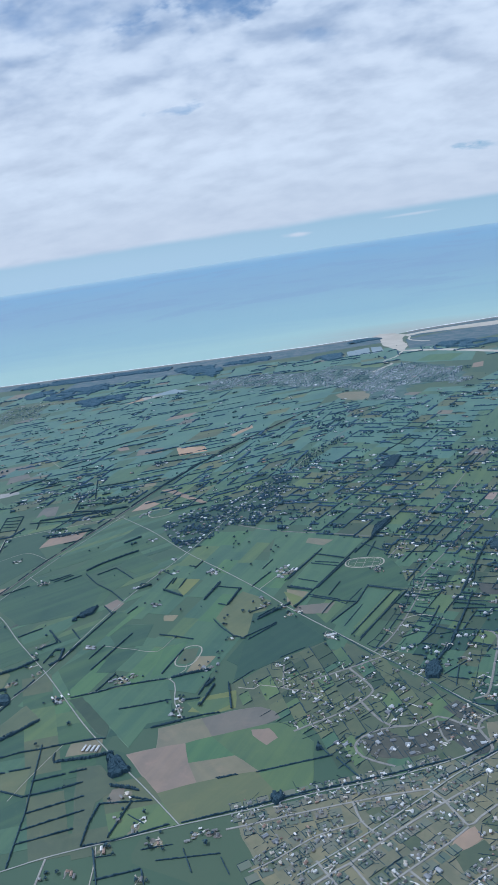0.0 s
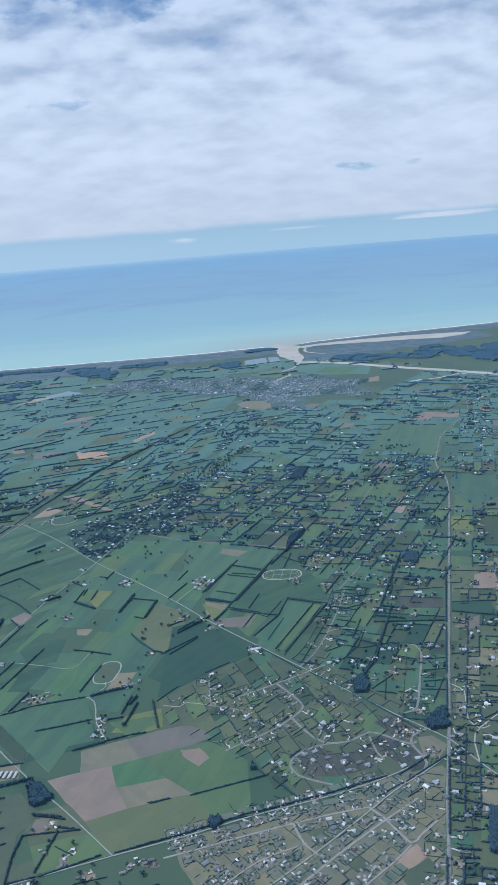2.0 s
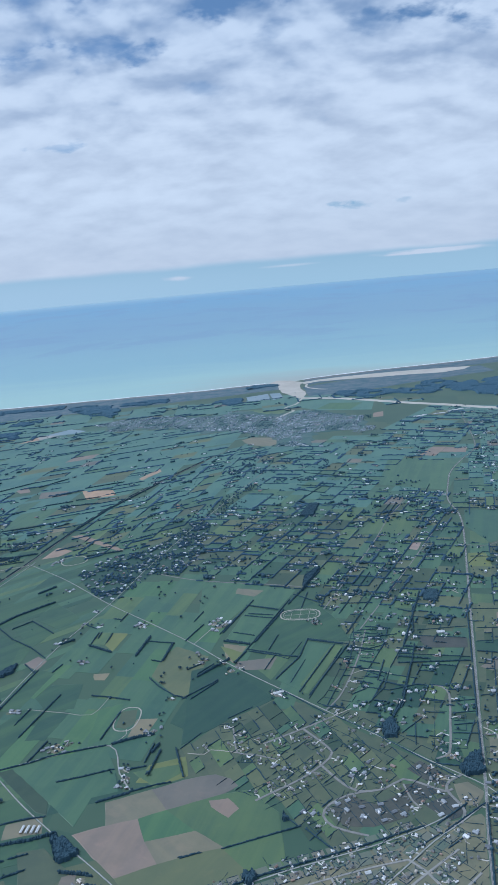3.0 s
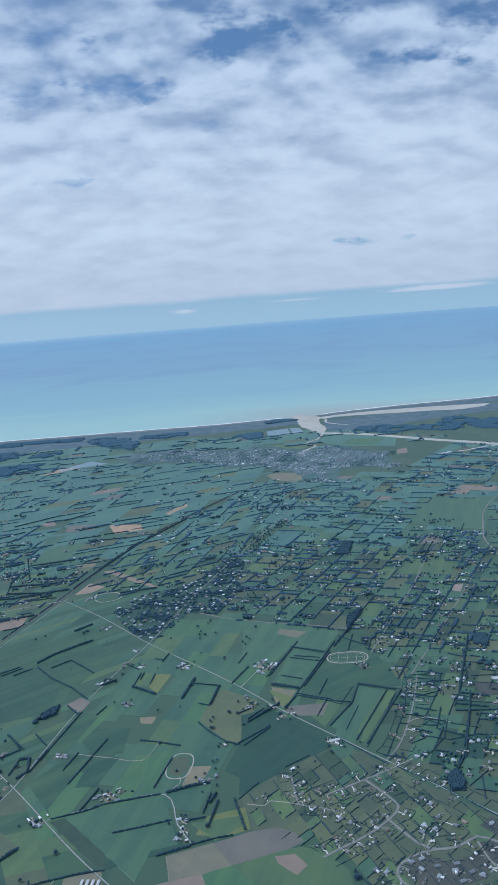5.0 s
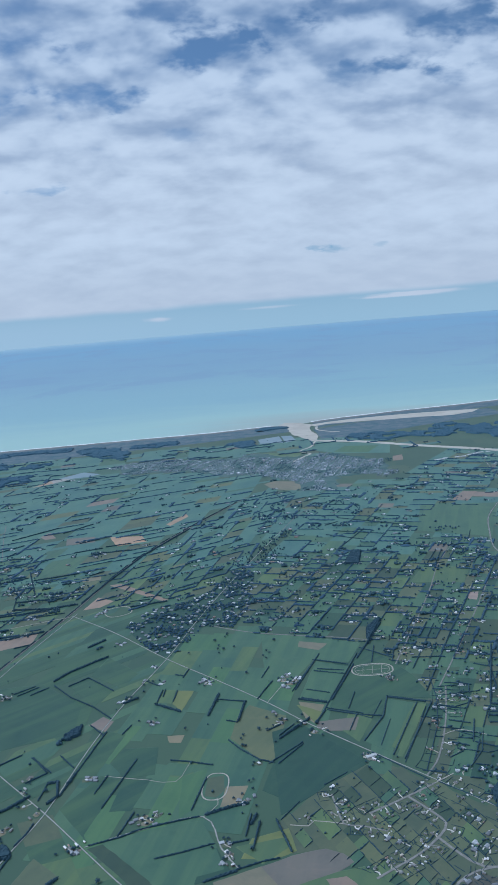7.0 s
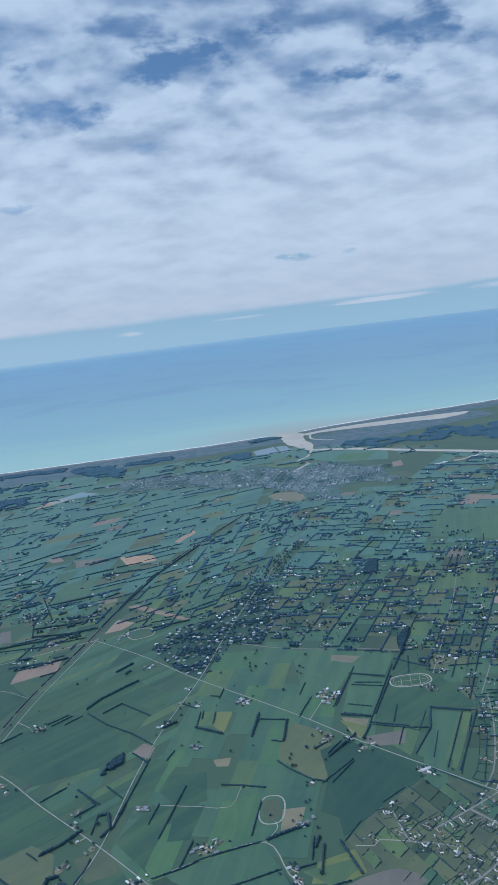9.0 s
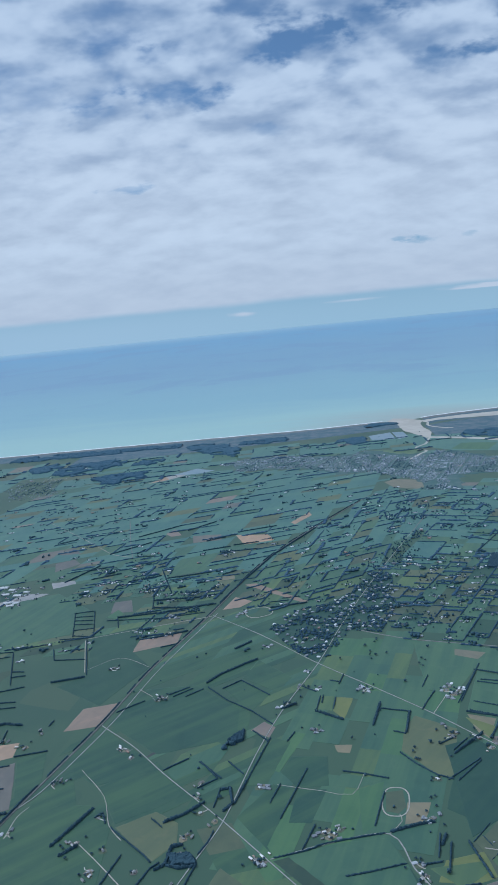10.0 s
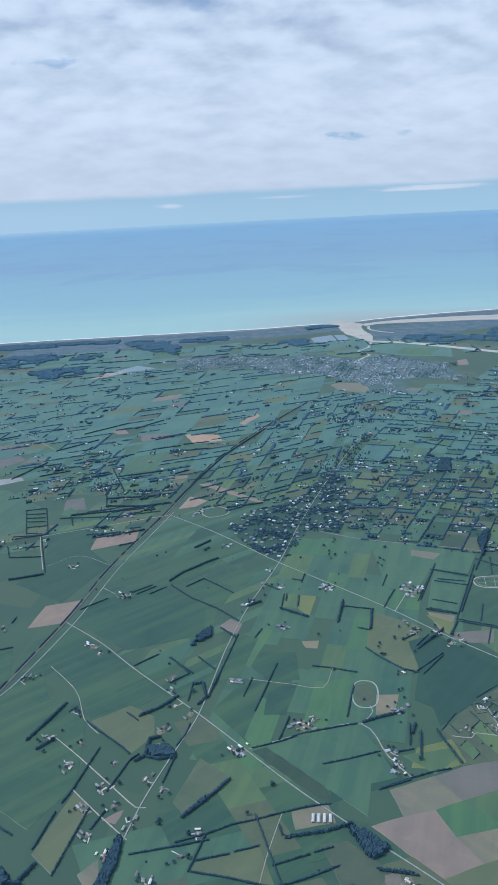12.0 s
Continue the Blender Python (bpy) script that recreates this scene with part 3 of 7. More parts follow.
def pool(name, pts, z, material, label, jag=0.6):
    ring = []
    for (x0, y0), (x1, y1) in zip(pts, pts[1:] + pts[:1]):
        n = max(2, int(math.hypot(x1 - x0, y1 - y0) / 5))
        ring += [(x0 + (x1 - x0) * i / n + rnd.uniform(-jag, jag), y0 + (y1 - y0) * i / n + rnd.uniform(-jag, jag)) for i in range(n)]
    tagged(new(name, mesh_of(name, [(x, y, z) for x, y in ring], [tuple(range(len(ring)))], material)), label, "water", kind="structure")


pool("estuary", [(5, 730), (12, 715), (12.6, 674), (20, 651), (24.6, 631), (29, 634.6), (33, 662), (30.5, 683), (31.4, 707), (37, 720), (30, 731), (25, 740), (13, 748)], 0.07, SILT, "pale silty river mouth opening to the sea")
pool("lagoon", [(31.6, 721), (51, 730), (73, 736), (105, 738.6), (136, 738), (167, 735), (192, 731), (181, 716), (159, 706), (130, 712), (105, 713), (90, 715), (70, 717), (49, 718), (36, 710)], 0.066, SILT, "pale silty lagoon behind the beach")
pool("pond", [(-17, 662), (-16.2, 641), (-9, 640), (2, 637), (1.4, 671)], 0.07, POND, "pale blue settling pond near the coast", 0.1)
pool("pond", [(2.8, 670.7), (4, 636), (12.8, 643), (11.4, 669)], 0.07, POND, "pale blue settling pond beside another", 0.1)
pool("pond", [(-164, 565), (-148, 583), (-134, 571), (-141, 564), (-152, 563)], 0.07, POND, "pale flooded gravel pit")
for name, pts, width, label in (("river", [(27, 633), (44, 623), (60, 611.5), (81, 589.5), (101, 568.5), (120, 551), (138, 532), (185, 486), (300, 380)], 6.5, "broad pale silty river across the plain"),
                                ("creek", [(26.7, 630), (20, 606), (12.7, 597.5), (11, 591), (13.4, 585), (16.7, 578), (11.8, 571), (2, 554)], 1.8, "narrow pale winding creek"),
                                ("creek", [(38, 708), (36, 690), (43, 676), (52, 668)], 2.0, "small winding tidal creek in the marsh")):
    tagged(new(name, ribbon(name, pts, width, 0.064 if name == "river" else 0.06, SILT, 4.0, 0.15)), label, "river", kind="structure")
pool("dunes", [(33, 640), (70, 640), (140, 672), (200, 690), (200, 730), (130, 720), (78, 712), (33, 692)], 0.035, DUNE, "brownish scrub flats between river and lagoon")
pool("dunes", [(-260, 700), (-60, 705), (12, 715), (14, 690), (-60, 672), (-260, 640)], 0.036, DUNE, "brownish rough grass behind the dunes")

# ---------------------------------------------------------------- houses


def box(x0, y0, x1, y1, z0, z1):
    v = [(x, y, z) for z in (z0, z1) for x, y in ((x0, y0), (x1, y0), (x1, y1), (x0, y1))]
    return v, [(3, 2, 1, 0), (4, 5, 6, 7), (0, 1, 5, 4), (1, 2, 6, 5), (2, 3, 7, 6), (3, 0, 4, 7)]


def hip(x0, y0, x1, y1, z, rise, lap=0.05, pull=0.5):
    """A roof with eaves over the walls; pull 0 is a gable, 1 a full hip."""
    x0, y0, x1, y1 = x0 - lap, y0 - lap, x1 + lap, y1 + lap
    long_x = x1 - x0 >= y1 - y0
    half = (y1 - y0 if long_x else x1 - x0) / 2
    t = 0.03
    ring = [(x0, y0), (x1, y0), (x1, y1), (x0, y1)]
    v = [(x, y, z - t) for x, y in ring] + [(x, y, z) for x, y in ring]
    if long_x:
        v += [(x0 + half * pull, (y0 + y1) / 2, z + rise), (x1 - half * pull, (y0 + y1) / 2, z + rise)]
        top = [(4, 5, 9, 8), (6, 7, 8, 9), (5, 6, 9), (7, 4, 8)]
    else:
        v += [((x0 + x1) / 2, y0 + half * pull, z + rise), ((x0 + x1) / 2, y1 - half * pull, z + rise)]
        top = [(5, 6, 9, 8), (7, 4, 8, 9), (4, 5, 8), (6, 7, 9)]
    return v, [(3, 2, 1, 0), (0, 1, 5, 4), (1, 2, 6, 5), (2, 3, 7, 6), (3, 0, 4, 7)] + top


def joined(name, pieces, material):
    verts, faces = [], []
    for v, f in pieces:
        o = len(verts)
        verts += v
        faces += [tuple(i + o for i in q) for q in f]
    return mesh_of(name, verts, faces, material)


def house_model(name, wings, high, rise, pull, label, material=None, chimney=True, category="house"):
    """wings: footprints x0, y0, x1, y1 from the largest on."""
    k = 0.64 if category == "house" else 0.66
    wings, high, rise = [tuple(v * k for v in q) for q in wings], high * 0.9, rise * 0.9
    base = new(name)
    tagged(base, label, category, "houses of the plain")
    part("wall", joined("wall", [box(*q, 0.0, high) for q in wings], WALL), base)
    roof = part("roof", joined("roof", [hip(*q, high - 0.004 * i, rise * (1 - 0.12 * i), pull=pull) for i, q in enumerate(wings)], material or ROOF), base)
    x0, y0, x1, y1 = wings[0]
    for k in (0.25, 0.7):
        x = x0 + (x1 - x0) * k
        part("window", joined("window", [box(x - 0.07, y0 - 0.012, x + 0.07, y0 + 0.01, high * 0.35, high * 0.8)], GLASS), base)
    part("door", joined("door", [box(x0 + (x1 - x0) * 0.48 - 0.035, y0 - 0.01, x0 + (x1 - x0) * 0.48 + 0.035, y0 + 0.01, 0.0, high * 0.8)], TIN), base)
    if chimney:
        cx, cy = x0 + (x1 - x0) * 0.62, (y0 + y1) / 2 + 0.08
        part("chimney", joined("chimney", [box(cx - 0.035, cy - 0.035, cx + 0.035, cy + 0.035, high, high + rise + 0.06)], WALL), roof)
    return base


HOUSES = [
    house_model("house", [(-0.51, -0.29, 0.51, 0.29), (0.14, -0.58, 0.51, -0.20)], 0.24, 0.20, 0.9, "single-storey house with an L-shaped hipped roof on a lawn"),
    house_model("house", [(-0.42, -0.26, 0.42, 0.26)], 0.25, 0.22, 0.0, "single-storey house with a simple gabled roof"),
    house_model("house", [(-0.58, -0.27, 0.58, 0.27), (-0.58, -0.61, -0.17, -0.20), (0.24, 0.17, 0.58, 0.58)], 0.24, 0.20, 0.9, "large single-storey house with three hipped wings"),
    house_model("house", [(-0.34, -0.31, 0.34, 0.31), (-0.65, -0.17, -0.29, 0.24)], 0.40, 0.22, 0.8, "two-storey house with an attached garage wing"),
]
SHEDS = [
    house_model("shed", [(-0.44, -0.20, 0.44, 0.20)], 0.22, 0.10, 0.0, "small gabled farm shed with a sheet-metal roof", chimney=False, category="shed"),
    house_model("shed", [(-0.76, -0.28, 0.76, 0.28)], 0.30, 0.13, 0.0, "long gabled barn with a sheet-metal roof", None, False, "shed"),
]
BARN = house_model("barn", [(-1.5, -0.33, 1.5, 0.33)], 0.28, 0.12, 0.0, "long white poultry shed in a row of sheds", TIN, False, "barn")
MODELS = HOUSES + SHEDS + [BARN]
FREE = list(MODELS)
BUILT = []


MOST = {"house": 300, "shed": 200, "barn": 20}
SMALL_HOUSES = []


def build(model, x, y, turn):
    """A building of its own where it stands near; past that, one more in the crowd of far ones."""
    BUILT.append((x, y))
    kind = model["category"]
    if MOST[kind] <= 0 or y > 262:
        SMALL_HOUSES.append((x, y, turn, 0.9))
        if rnd.random() < 0.5:
            SMALL_HOUSES.append((x + 0.5 * math.sin(turn), y - 0.5 * math.cos(turn), turn + math.pi / 2, 0.6))
        return None
    MOST[kind] -= 1
    m = Matrix.Translation((x, y, 0.055)) @ Matrix.Rotation(turn, 4, "Z")
    if model in FREE:
        FREE.remove(model)
        model.matrix_basis = m
        return model
    return copy_thing(model, m)


def room_for(x, y, gap):
    return all((x - a) ** 2 + (y - b) ** 2 > gap * gap for a, b in BUILT)


def drive(x, y, gx, gy):
    """A pale concrete drive that bends from the street up to a house."""
    mx, my = (x + gx) / 2 + rnd.uniform(-0.5, 0.5), (y + gy) / 2 + rnd.uniform(-0.5, 0.5)
    pts = [(gx, gy), (mx, my), (x + rnd.uniform(-0.6, 0.6), y + rnd.uniform(-0.6, 0.6))]
    if rnd.random() < 0.5:
        pts.append((x + rnd.uniform(-1.3, 1.3), y + rnd.uniform(-1.3, 1.3)))
    mat = CONCRETE if rnd.random() < 0.5 else GRAVEL if rnd.random() < 0.5 else STREET
    tagged(new("driveway", ribbon("driveway", pts, rnd.uniform(0.14, 0.24), 0.0685 + rnd.uniform(0, 0.006), mat, 0.5, 0.3)), "pale curving driveway from street to house", "driveway", kind="structure")


def tree_model(size, spread, seed):
    r = random.Random(seed)
    base = new("tree")
    tagged(base, "broad dark green tree standing in grass", "tree", "trees of the plain")
    verts, faces = [], []

    def limb(a, b, r0, r1):
        d = (Vector(b) - Vector(a)).normalized()
        u = d.orthogonal().normalized()
        v = d.cross(u)
        o = len(verts)
        for q, rr in ((a, r0), (b, r1)):
            for i in range(6):
                t = i * math.tau / 6
                verts.append(tuple(Vector(q) + (u * math.cos(t) + v * math.sin(t)) * rr))
        faces.extend((o + i, o + (i + 1) % 6, o + 6 + (i + 1) % 6, o + 6 + i) for i in range(6))

    limb((0, 0, -0.03), (0.02, 0, size * 0.5), 0.06 * size, 0.035 * size)
    spots = []
    for i in range(5):
        t = i * math.tau / 5 + r.uniform(-0.4, 0.4)
        end = (math.cos(t) * spread * 0.55, math.sin(t) * spread * 0.55, size * r.uniform(0.55, 0.8))
        limb((0, 0, size * 0.32), end, 0.03 * size, 0.012 * size)
    for i in range(34):
        t, k = r.uniform(0, math.tau), math.sqrt(r.random())
        z = size * r.uniform(0.38, 0.95)
        q = spread * k * (1.1 - 0.55 * z / size)
        spots.append((math.cos(t) * q, math.sin(t) * q, z, spread * r.uniform(0.13, 0.26), spread * r.uniform(0.12, 0.24)))
    part("trunk", mesh_of("trunk", verts, faces, BARK), base)
    part("crown", clumps("crown", spots, LEAF), base)
    return base


TREES = [tree_model(0.68, 0.46, 1), tree_model(0.9, 0.44, 2), tree_model(0.5, 0.36, 3), tree_model(0.75, 0.6, 4)]
FREE_TREES = list(TREES)


TREES_LEFT = [300]


def plant(x, y, model=None):
    TREES_LEFT[0] -= 1
    if TREES_LEFT[0] < 0 or y > 300:
        r = rnd.uniform(0.2, 0.38)
        FAR_TREES.append((x, y, r, r, r * 1.2))
        return None
    model = model or rnd.choice(TREES)
    m = Matrix.Translation((x, y, 0.03)) @ Matrix.Rotation(rnd.uniform(0, 6.28), 4, "Z")
    if model in FREE_TREES:
        FREE_TREES.remove(model)
        model.matrix_basis = m
        return model
    return copy_thing(model, m)


LOT_PATCHES, LOT_HEDGES, SHRUBS, FAR_TREES, HUTS, WORKS = [], [], [], [], [], []


def clutter(x, y, reach, gap_of):
    """Garden huts, water tanks and short rows of shrubs round a house."""
    for _ in range(rnd.randint(1, 3)):
        q = (x + rnd.uniform(-reach, reach) * 1.3, y + rnd.uniform(-reach, reach) * 1.3)
        if gap_of(*q) > 0.3:
            HUTS.append((*q, rnd.uniform(0, 3.1), rnd.uniform(0.2, 0.42)))
    for _ in range(rnd.randint(1, 3)):
        turn, n = rnd.uniform(0, 3.1), rnd.randint(4, 9)
        px, py = x + rnd.uniform(-reach, reach) * 1.5, y + rnd.uniform(-reach, reach) * 1.5
        for i in range(n):
            r = rnd.uniform(0.06, 0.13)
            q = (px + math.cos(turn) * i * 0.22, py + math.sin(turn) * i * 0.22)
            if gap_of(*q) > 0.15:
                SHRUBS.append((*q, r * 0.7, r, r))



def lots_along(pts, spacing, depth, sides=(-1, 1), chance=0.85):
    """Garden lots on both sides of a street: a lawn, boundary hedges, a house with its drive, shrubs."""
    last = None
    for p, d in glide(pts, 0.5):
        if last is not None and (p - last).length < spacing:
            continue
        last = p
        for s in sides:
            side = Vector((d.y, -d.x)) * s
            near, far = p + side * 0.75, p + side * depth
            quad = [near - d * spacing * 0.47, near + d * spacing * 0.47, far + d * spacing * 0.47, far - d * spacing * 0.47]
            mid = p + side * depth * rnd.uniform(0.42, 0.62)
            if road_gap(mid.x, mid.y) < 0.9 or not room_for(mid.x, mid.y, spacing * 0.62):
                continue
            if spacing < 2.6:
                LOT_PATCHES.append([(q.x, q.y) for q in (quad if s > 0 else quad[::-1])])
            for a, b in ((0, 3), (3, 2)):
                if rnd.random() < 0.7 and road_gap(*quad[b]) > 0.5:
                    LOT_HEDGES.append((0.11, 0.14, [tuple(quad[a]), tuple(quad[b])]))
            if rnd.random() > chance:
                continue
            turn = math.atan2(d.y, d.x) + rnd.choice((0, math.pi / 2, math.pi, 0.5))
            build(rnd.choice(HOUSES), mid.x, mid.y, turn)
            if rnd.random() < 0.4:
                q = mid + side * rnd.uniform(0.9, 1.4) + d * rnd.uniform(-1.0, 1.0)
                if road_gap(q.x, q.y) > 0.5:
                    build(SHEDS[0], q.x, q.y, turn)
            if rnd.random() < 0.92:
                drive(mid.x, mid.y, *(p + side * 0.3 + d * rnd.uniform(-0.8, 0.8)))
            clutter(mid.x, mid.y, spacing * 0.45, road_gap)
            for _ in range(rnd.randint(2, 6)):
                q = mid + d * rnd.uniform(-spacing, spacing) * 0.5 + side * rnd.uniform(-depth, depth) * 0.45
                if road_gap(q.x, q.y) > 0.25:
                    r = rnd.uniform(0.08, 0.24)
                    SHRUBS.append((q.x, q.y, r * 0.7, r, r * rnd.uniform(0.8, 1.4)))



# main roads and the railway
road("lane", .34, [(-128.9, 219.1), (-117.5, 207.2), (-107.6, 194.4), (-91.2, 174.9), (-80.6, 161.4), (-71.2, 149.5), (-60.3, 137.3), (-51.6, 128), (-42.8, 118.1)], "pale grey chip-seal country road between fields")
road("lane", 0.36, [(-108.5, 118.5), (-105.9, 130), (-101.2, 148.2), (-96.7, 160.5), (-91.2, 174.9), (-85.2, 201), (-79, 222.2), (-68.5, 250), (-59.9, 278.3), (-44.6, 322.6), (-21.2, 382.9)], "grey country road through the village")
road("lane", 0.38, [(-106, 294.4), (-88.2, 274.8), (-68.6, 249.2), (-52.6, 230.9), (-39.4, 215.2), (-28.1, 200.2), (-5.3, 173.6), (4.1, 162.6), (12.4, 152.8), (17.8, 147.1), (21.8, 142.5), (25.4, 135.3), (27.6, 131.4)], "long straight pale country road with grass verges")
road("highway", .68, [(-10, 20), (12.1, 106.7), (14.1, 114.6), (17.4, 128.2), (21.4, 142.9), (30.2, 177.6), (42.8, 226.7), (59.6, 292.4), (62.9, 310.4), (63.7, 329.7), (69.5, 351.8), (76.9, 374.5), (88.6, 396.4), (98.2, 411), (103.2, 423.1), (108.2, 443.7), (112.5, 466.8), (117.8, 496), (122.8, 520.6)], "straight grey two-lane highway with worn asphalt")
road("lane", 0.38, [(-80.5, 162.1), (-69.7, 165.8), (-56.2, 168.1), (-52.5, 157.5), (-49.2, 151)], "narrow pale farm lane with a bend")
road("railway", .8, [(-143.1, 143.8), (-143.7, 160.4), (-142.5, 174.7), (-138.7, 188.1), (-129.1, 220.1), (-121, 253.4), (-106.3, 298.3), (-90.3, 352.2), (-71.8, 392.6), (-34.3, 459.8)], "straight railway line on grey ballast")
road("lane", .4, [(-144.2, 149.5), (-144.6, 166.5), (-142.5, 178.7), (-136.4, 189.4), (-126.4, 219.8), (-118.4, 253.1), (-104.5, 296.4)], "narrow road beside the railway line")
road("lane", 0.4, [(-78.7, 106), (-73.3, 108), (-66, 111.1), (-54.5, 114.7), (-42.8, 118.1), (-30.5, 121.5), (-18.2, 125.4), (-3.5, 129.2), (6.2, 132.6), (12.9, 135.9)], "grey road along the edge of the housing")
road("lane", 0.42, [(-20.4, 105.9), (-15.9, 109.3), (-8, 115.5), (1.9, 123.9), (7.9, 129.2), (14.8, 134), (20.4, 138.5)], "straight grey road through the housing")

# suburb streets
road("avenue", 0.4, [(-34, 116.7), (-29.9, 117.7), (-21, 120.2), (-11.4, 122.6), (-3.7, 124.3), (2.4, 125.3)], "")
road("avenue", 0.4, [(-11.4, 122.6), (-9.9, 117.7), (-7.8, 115.1)], "")
road("avenue", 0.31, [(-28.6, 106.8), (-24.1, 109.5), (-17.7, 114.5), (-11.9, 116.8), (-9.4, 117.7)], "")
road("avenue", 0.46, [(-20.7, 101.5), (-13.7, 107), (-11.8, 108.2), (-4.2, 114.8), (5, 121.9), (11.6, 126.7)], "")
road("avenue", 0.4, [(-17.4, 108.9), (-13.8, 103.6)], "")
road("avenue", 0.4, [(-10.1, 100.2), (-2.4, 106.5), (4.9, 112.5), (8.1, 115.6)], "")
road("avenue", 0.4, [(-2.4, 106.5), (1.2, 102.4)], "")
road("avenue", 0.46, [(2.4, 125.3), (5, 121.9), (8.1, 116), (10.3, 117.8), (13.8, 120.8)], "")
road("avenue", 0.31, [(3.6, 101), (7.4, 104), (13.3, 108.6)], "")
road("avenue", 0.4, [(-11.8, 108.2), (-8.3, 102.9)], "")
road("street", 0.46, [(-21.5, 163.6), (-12.3, 168.1), (-5.4, 171.8)], "")
road("street", 0.46, [(-12.3, 168.1), (-8.7, 162.3), (-6.9, 158.1), (-9.2, 154.6), (-14.3, 150.1), (-19, 147.4), (-23.8, 144.6)], "")
road("street", 0.49, [(-9.6, 154), (-6.7, 148.6), (-3.5, 144.8), (1.7, 144.7), (6.1, 147.2), (9.8, 145), (13.3, 142.4), (14.9, 142.9)], "")
road("street", 0.49, [(17.7, 146.9), (14.8, 145.2), (13.7, 142.7), (14.8, 139.2), (15.4, 136.2), (13.8, 133)], "")
road("street", 0.43, [(1.7, 144.7), (-5.3, 143.9), (-9.5, 141.5), (-11, 138.5), (-9.4, 135.2), (-5.3, 132.9), (-3.3, 132)], "")
road("street", 0.31, [(5.8, 145.7), (6.5, 140.5), (7.6, 138.1)], "")
road("street", 0.43, [(14.2, 152.8), (17.4, 154.5), (20.7, 166.2), (23.4, 177.3), (22.6, 180.7), (20.1, 182.2)], "")
road("street", 0.31, [(-6.6, 174.6), (-2.7, 179.8), (1.5, 189.2), (5.7, 201.1), (9.5, 214.7)], "")
road("track", 0.22, [(1.7, 190.6), (6.6, 192.3), (12, 189)], "")
road("track", 0.25, [(-5.4, 171.8), (-0.4, 174.7)], "")
road("street", 0.31, [(-28.2, 171.6), (-27.2, 161.2), (-24, 160.1), (-18.9, 157.5)], "")
road("track", 0.22, [(-27.2, 161.2), (-33.1, 163.1), (-34.5, 161.7), (-38.2, 162.6)], "")
road("track", 0.25, [(27, 162.5), (29, 159.5), (27, 148.9), (28.7, 145.7), (30.8, 146.5)], "")
road("street", 0.31, [(55.4, 274.7), (63.7, 272.7), (77.5, 284.1)], "")
road("track", 0.28, [(25.4, 135.3), (27, 144), (33.5, 150.1)], "")
road("street", 0.31, [(-54.6, 272.6), (-40.7, 263.6), (-23.6, 256.8), (-13.6, 253.3), (-4.2, 249)], "")
road("track", 0.28, [(-143, 253.4), (-149.7, 279.9), (-147.4, 281.1), (-133.4, 285.6), (-106.4, 293.9)], "")
road("street", 0.31, [(-152.7, 374.7), (-160, 404.6), (-168.7, 444.4)], "")
road("track", 0.25, [(-217.7, 454.6), (-187.7, 415), (-163.8, 381.9), (-152.7, 374.7)], "")
road("track", 0.22, [(-121.5, 169.4), (-114.8, 162.1), (-107.2, 153.3), (-102.2, 147.6), (-100.2, 147.3)], "")
road("track", 0.22, [(-115.2, 153.5), (-110.8, 148.3), (-102.9, 139.6)], "")
road("track", 0.12, [(-80.1, 126.3), (-78.2, 133.7), (-74.8, 143.9)], "")
road("track", 0.12, [(-128.7, 197.8), (-120.3, 186.3), (-116.5, 175.3), (-112.6, 170.1)], "")
road("track", 0.15, [(-122.4, 239.4), (-117.5, 234.2)], "")
road("track", 0.19, [(-39.4, 215.2), (-34.1, 225.2)], "")
road("track", 0.12, [(-79.7, 187.3), (-69.4, 184), (-62.8, 182.2), (-59.5, 190)], "")
road("street", 0.31, [(-21.2, 382.9), (-11.7, 406.4), (1.5, 430)], "")
road("track", 0.12, [(-121, 253.4), (-133.3, 262.6), (-142.7, 255.4)], "")
road("track", 0.15, [(-56.2, 168.1), (-53.1, 172), (-53.3, 174.4)], "")
road("track", 0.19, [(-139.3, 172.5), (-139, 180.1), (-137.4, 183.5)], "")
road("track", 0.22, [(-55.2, 101), (-56.1, 108.2), (-57.3, 113.4)], "")
road("avenue", 0.4, [(-65.9, 110.8), (-65.5, 105), (-65.1, 101.2)], "")
road("street", 0.31, [(7.9, 215), (16.9, 231.6), (33.3, 262.7), (47.2, 290.2)], "")
road("street", 0.31, [(-0.7, 230.7), (13.5, 261.5), (25.4, 288.8), (35.8, 314.8), (47.4, 336.7)], "")

# fields with a colour of their own
field("straw", [(-30.9, 213.9), (-24.3, 211), (-28.1, 201.9), (-30, 205.2)], "yellow triangular field by the road")
field("teal", [(-39.8, 185.6), (-29.8, 193.8), (-25.5, 198.3), (-19.5, 190.5), (-15.4, 183.8), (-23.5, 178.3), (-37.4, 170.5), (-43, 175.5)], "large dark green cropped field")
field("rust", [(-105.5, 399.1), (-89.6, 396.1), (-86.2, 385.8), (-100.1, 381.9)], "bare orange-brown field far off")
field("straw", [(-109.6, 336.8), (-102, 339.1), (-101.3, 334), (-108.1, 332.3)], "pale bare patch of soil")
field("rust", [(-78.5, 414.6), (-68.9, 433), (-67.4, 426.8), (-76.3, 410.9)], "narrow bare brown field")
field("plum", [(-189.3, 373.5), (-181.4, 378), (-176.9, 370.5), (-185.8, 360.7)], "grey-brown bare field")
field("plum", [(-194.4, 391.9), (-187.8, 398.2), (-181.1, 387.7), (-190.2, 386.6)], "long grey-brown bare field")
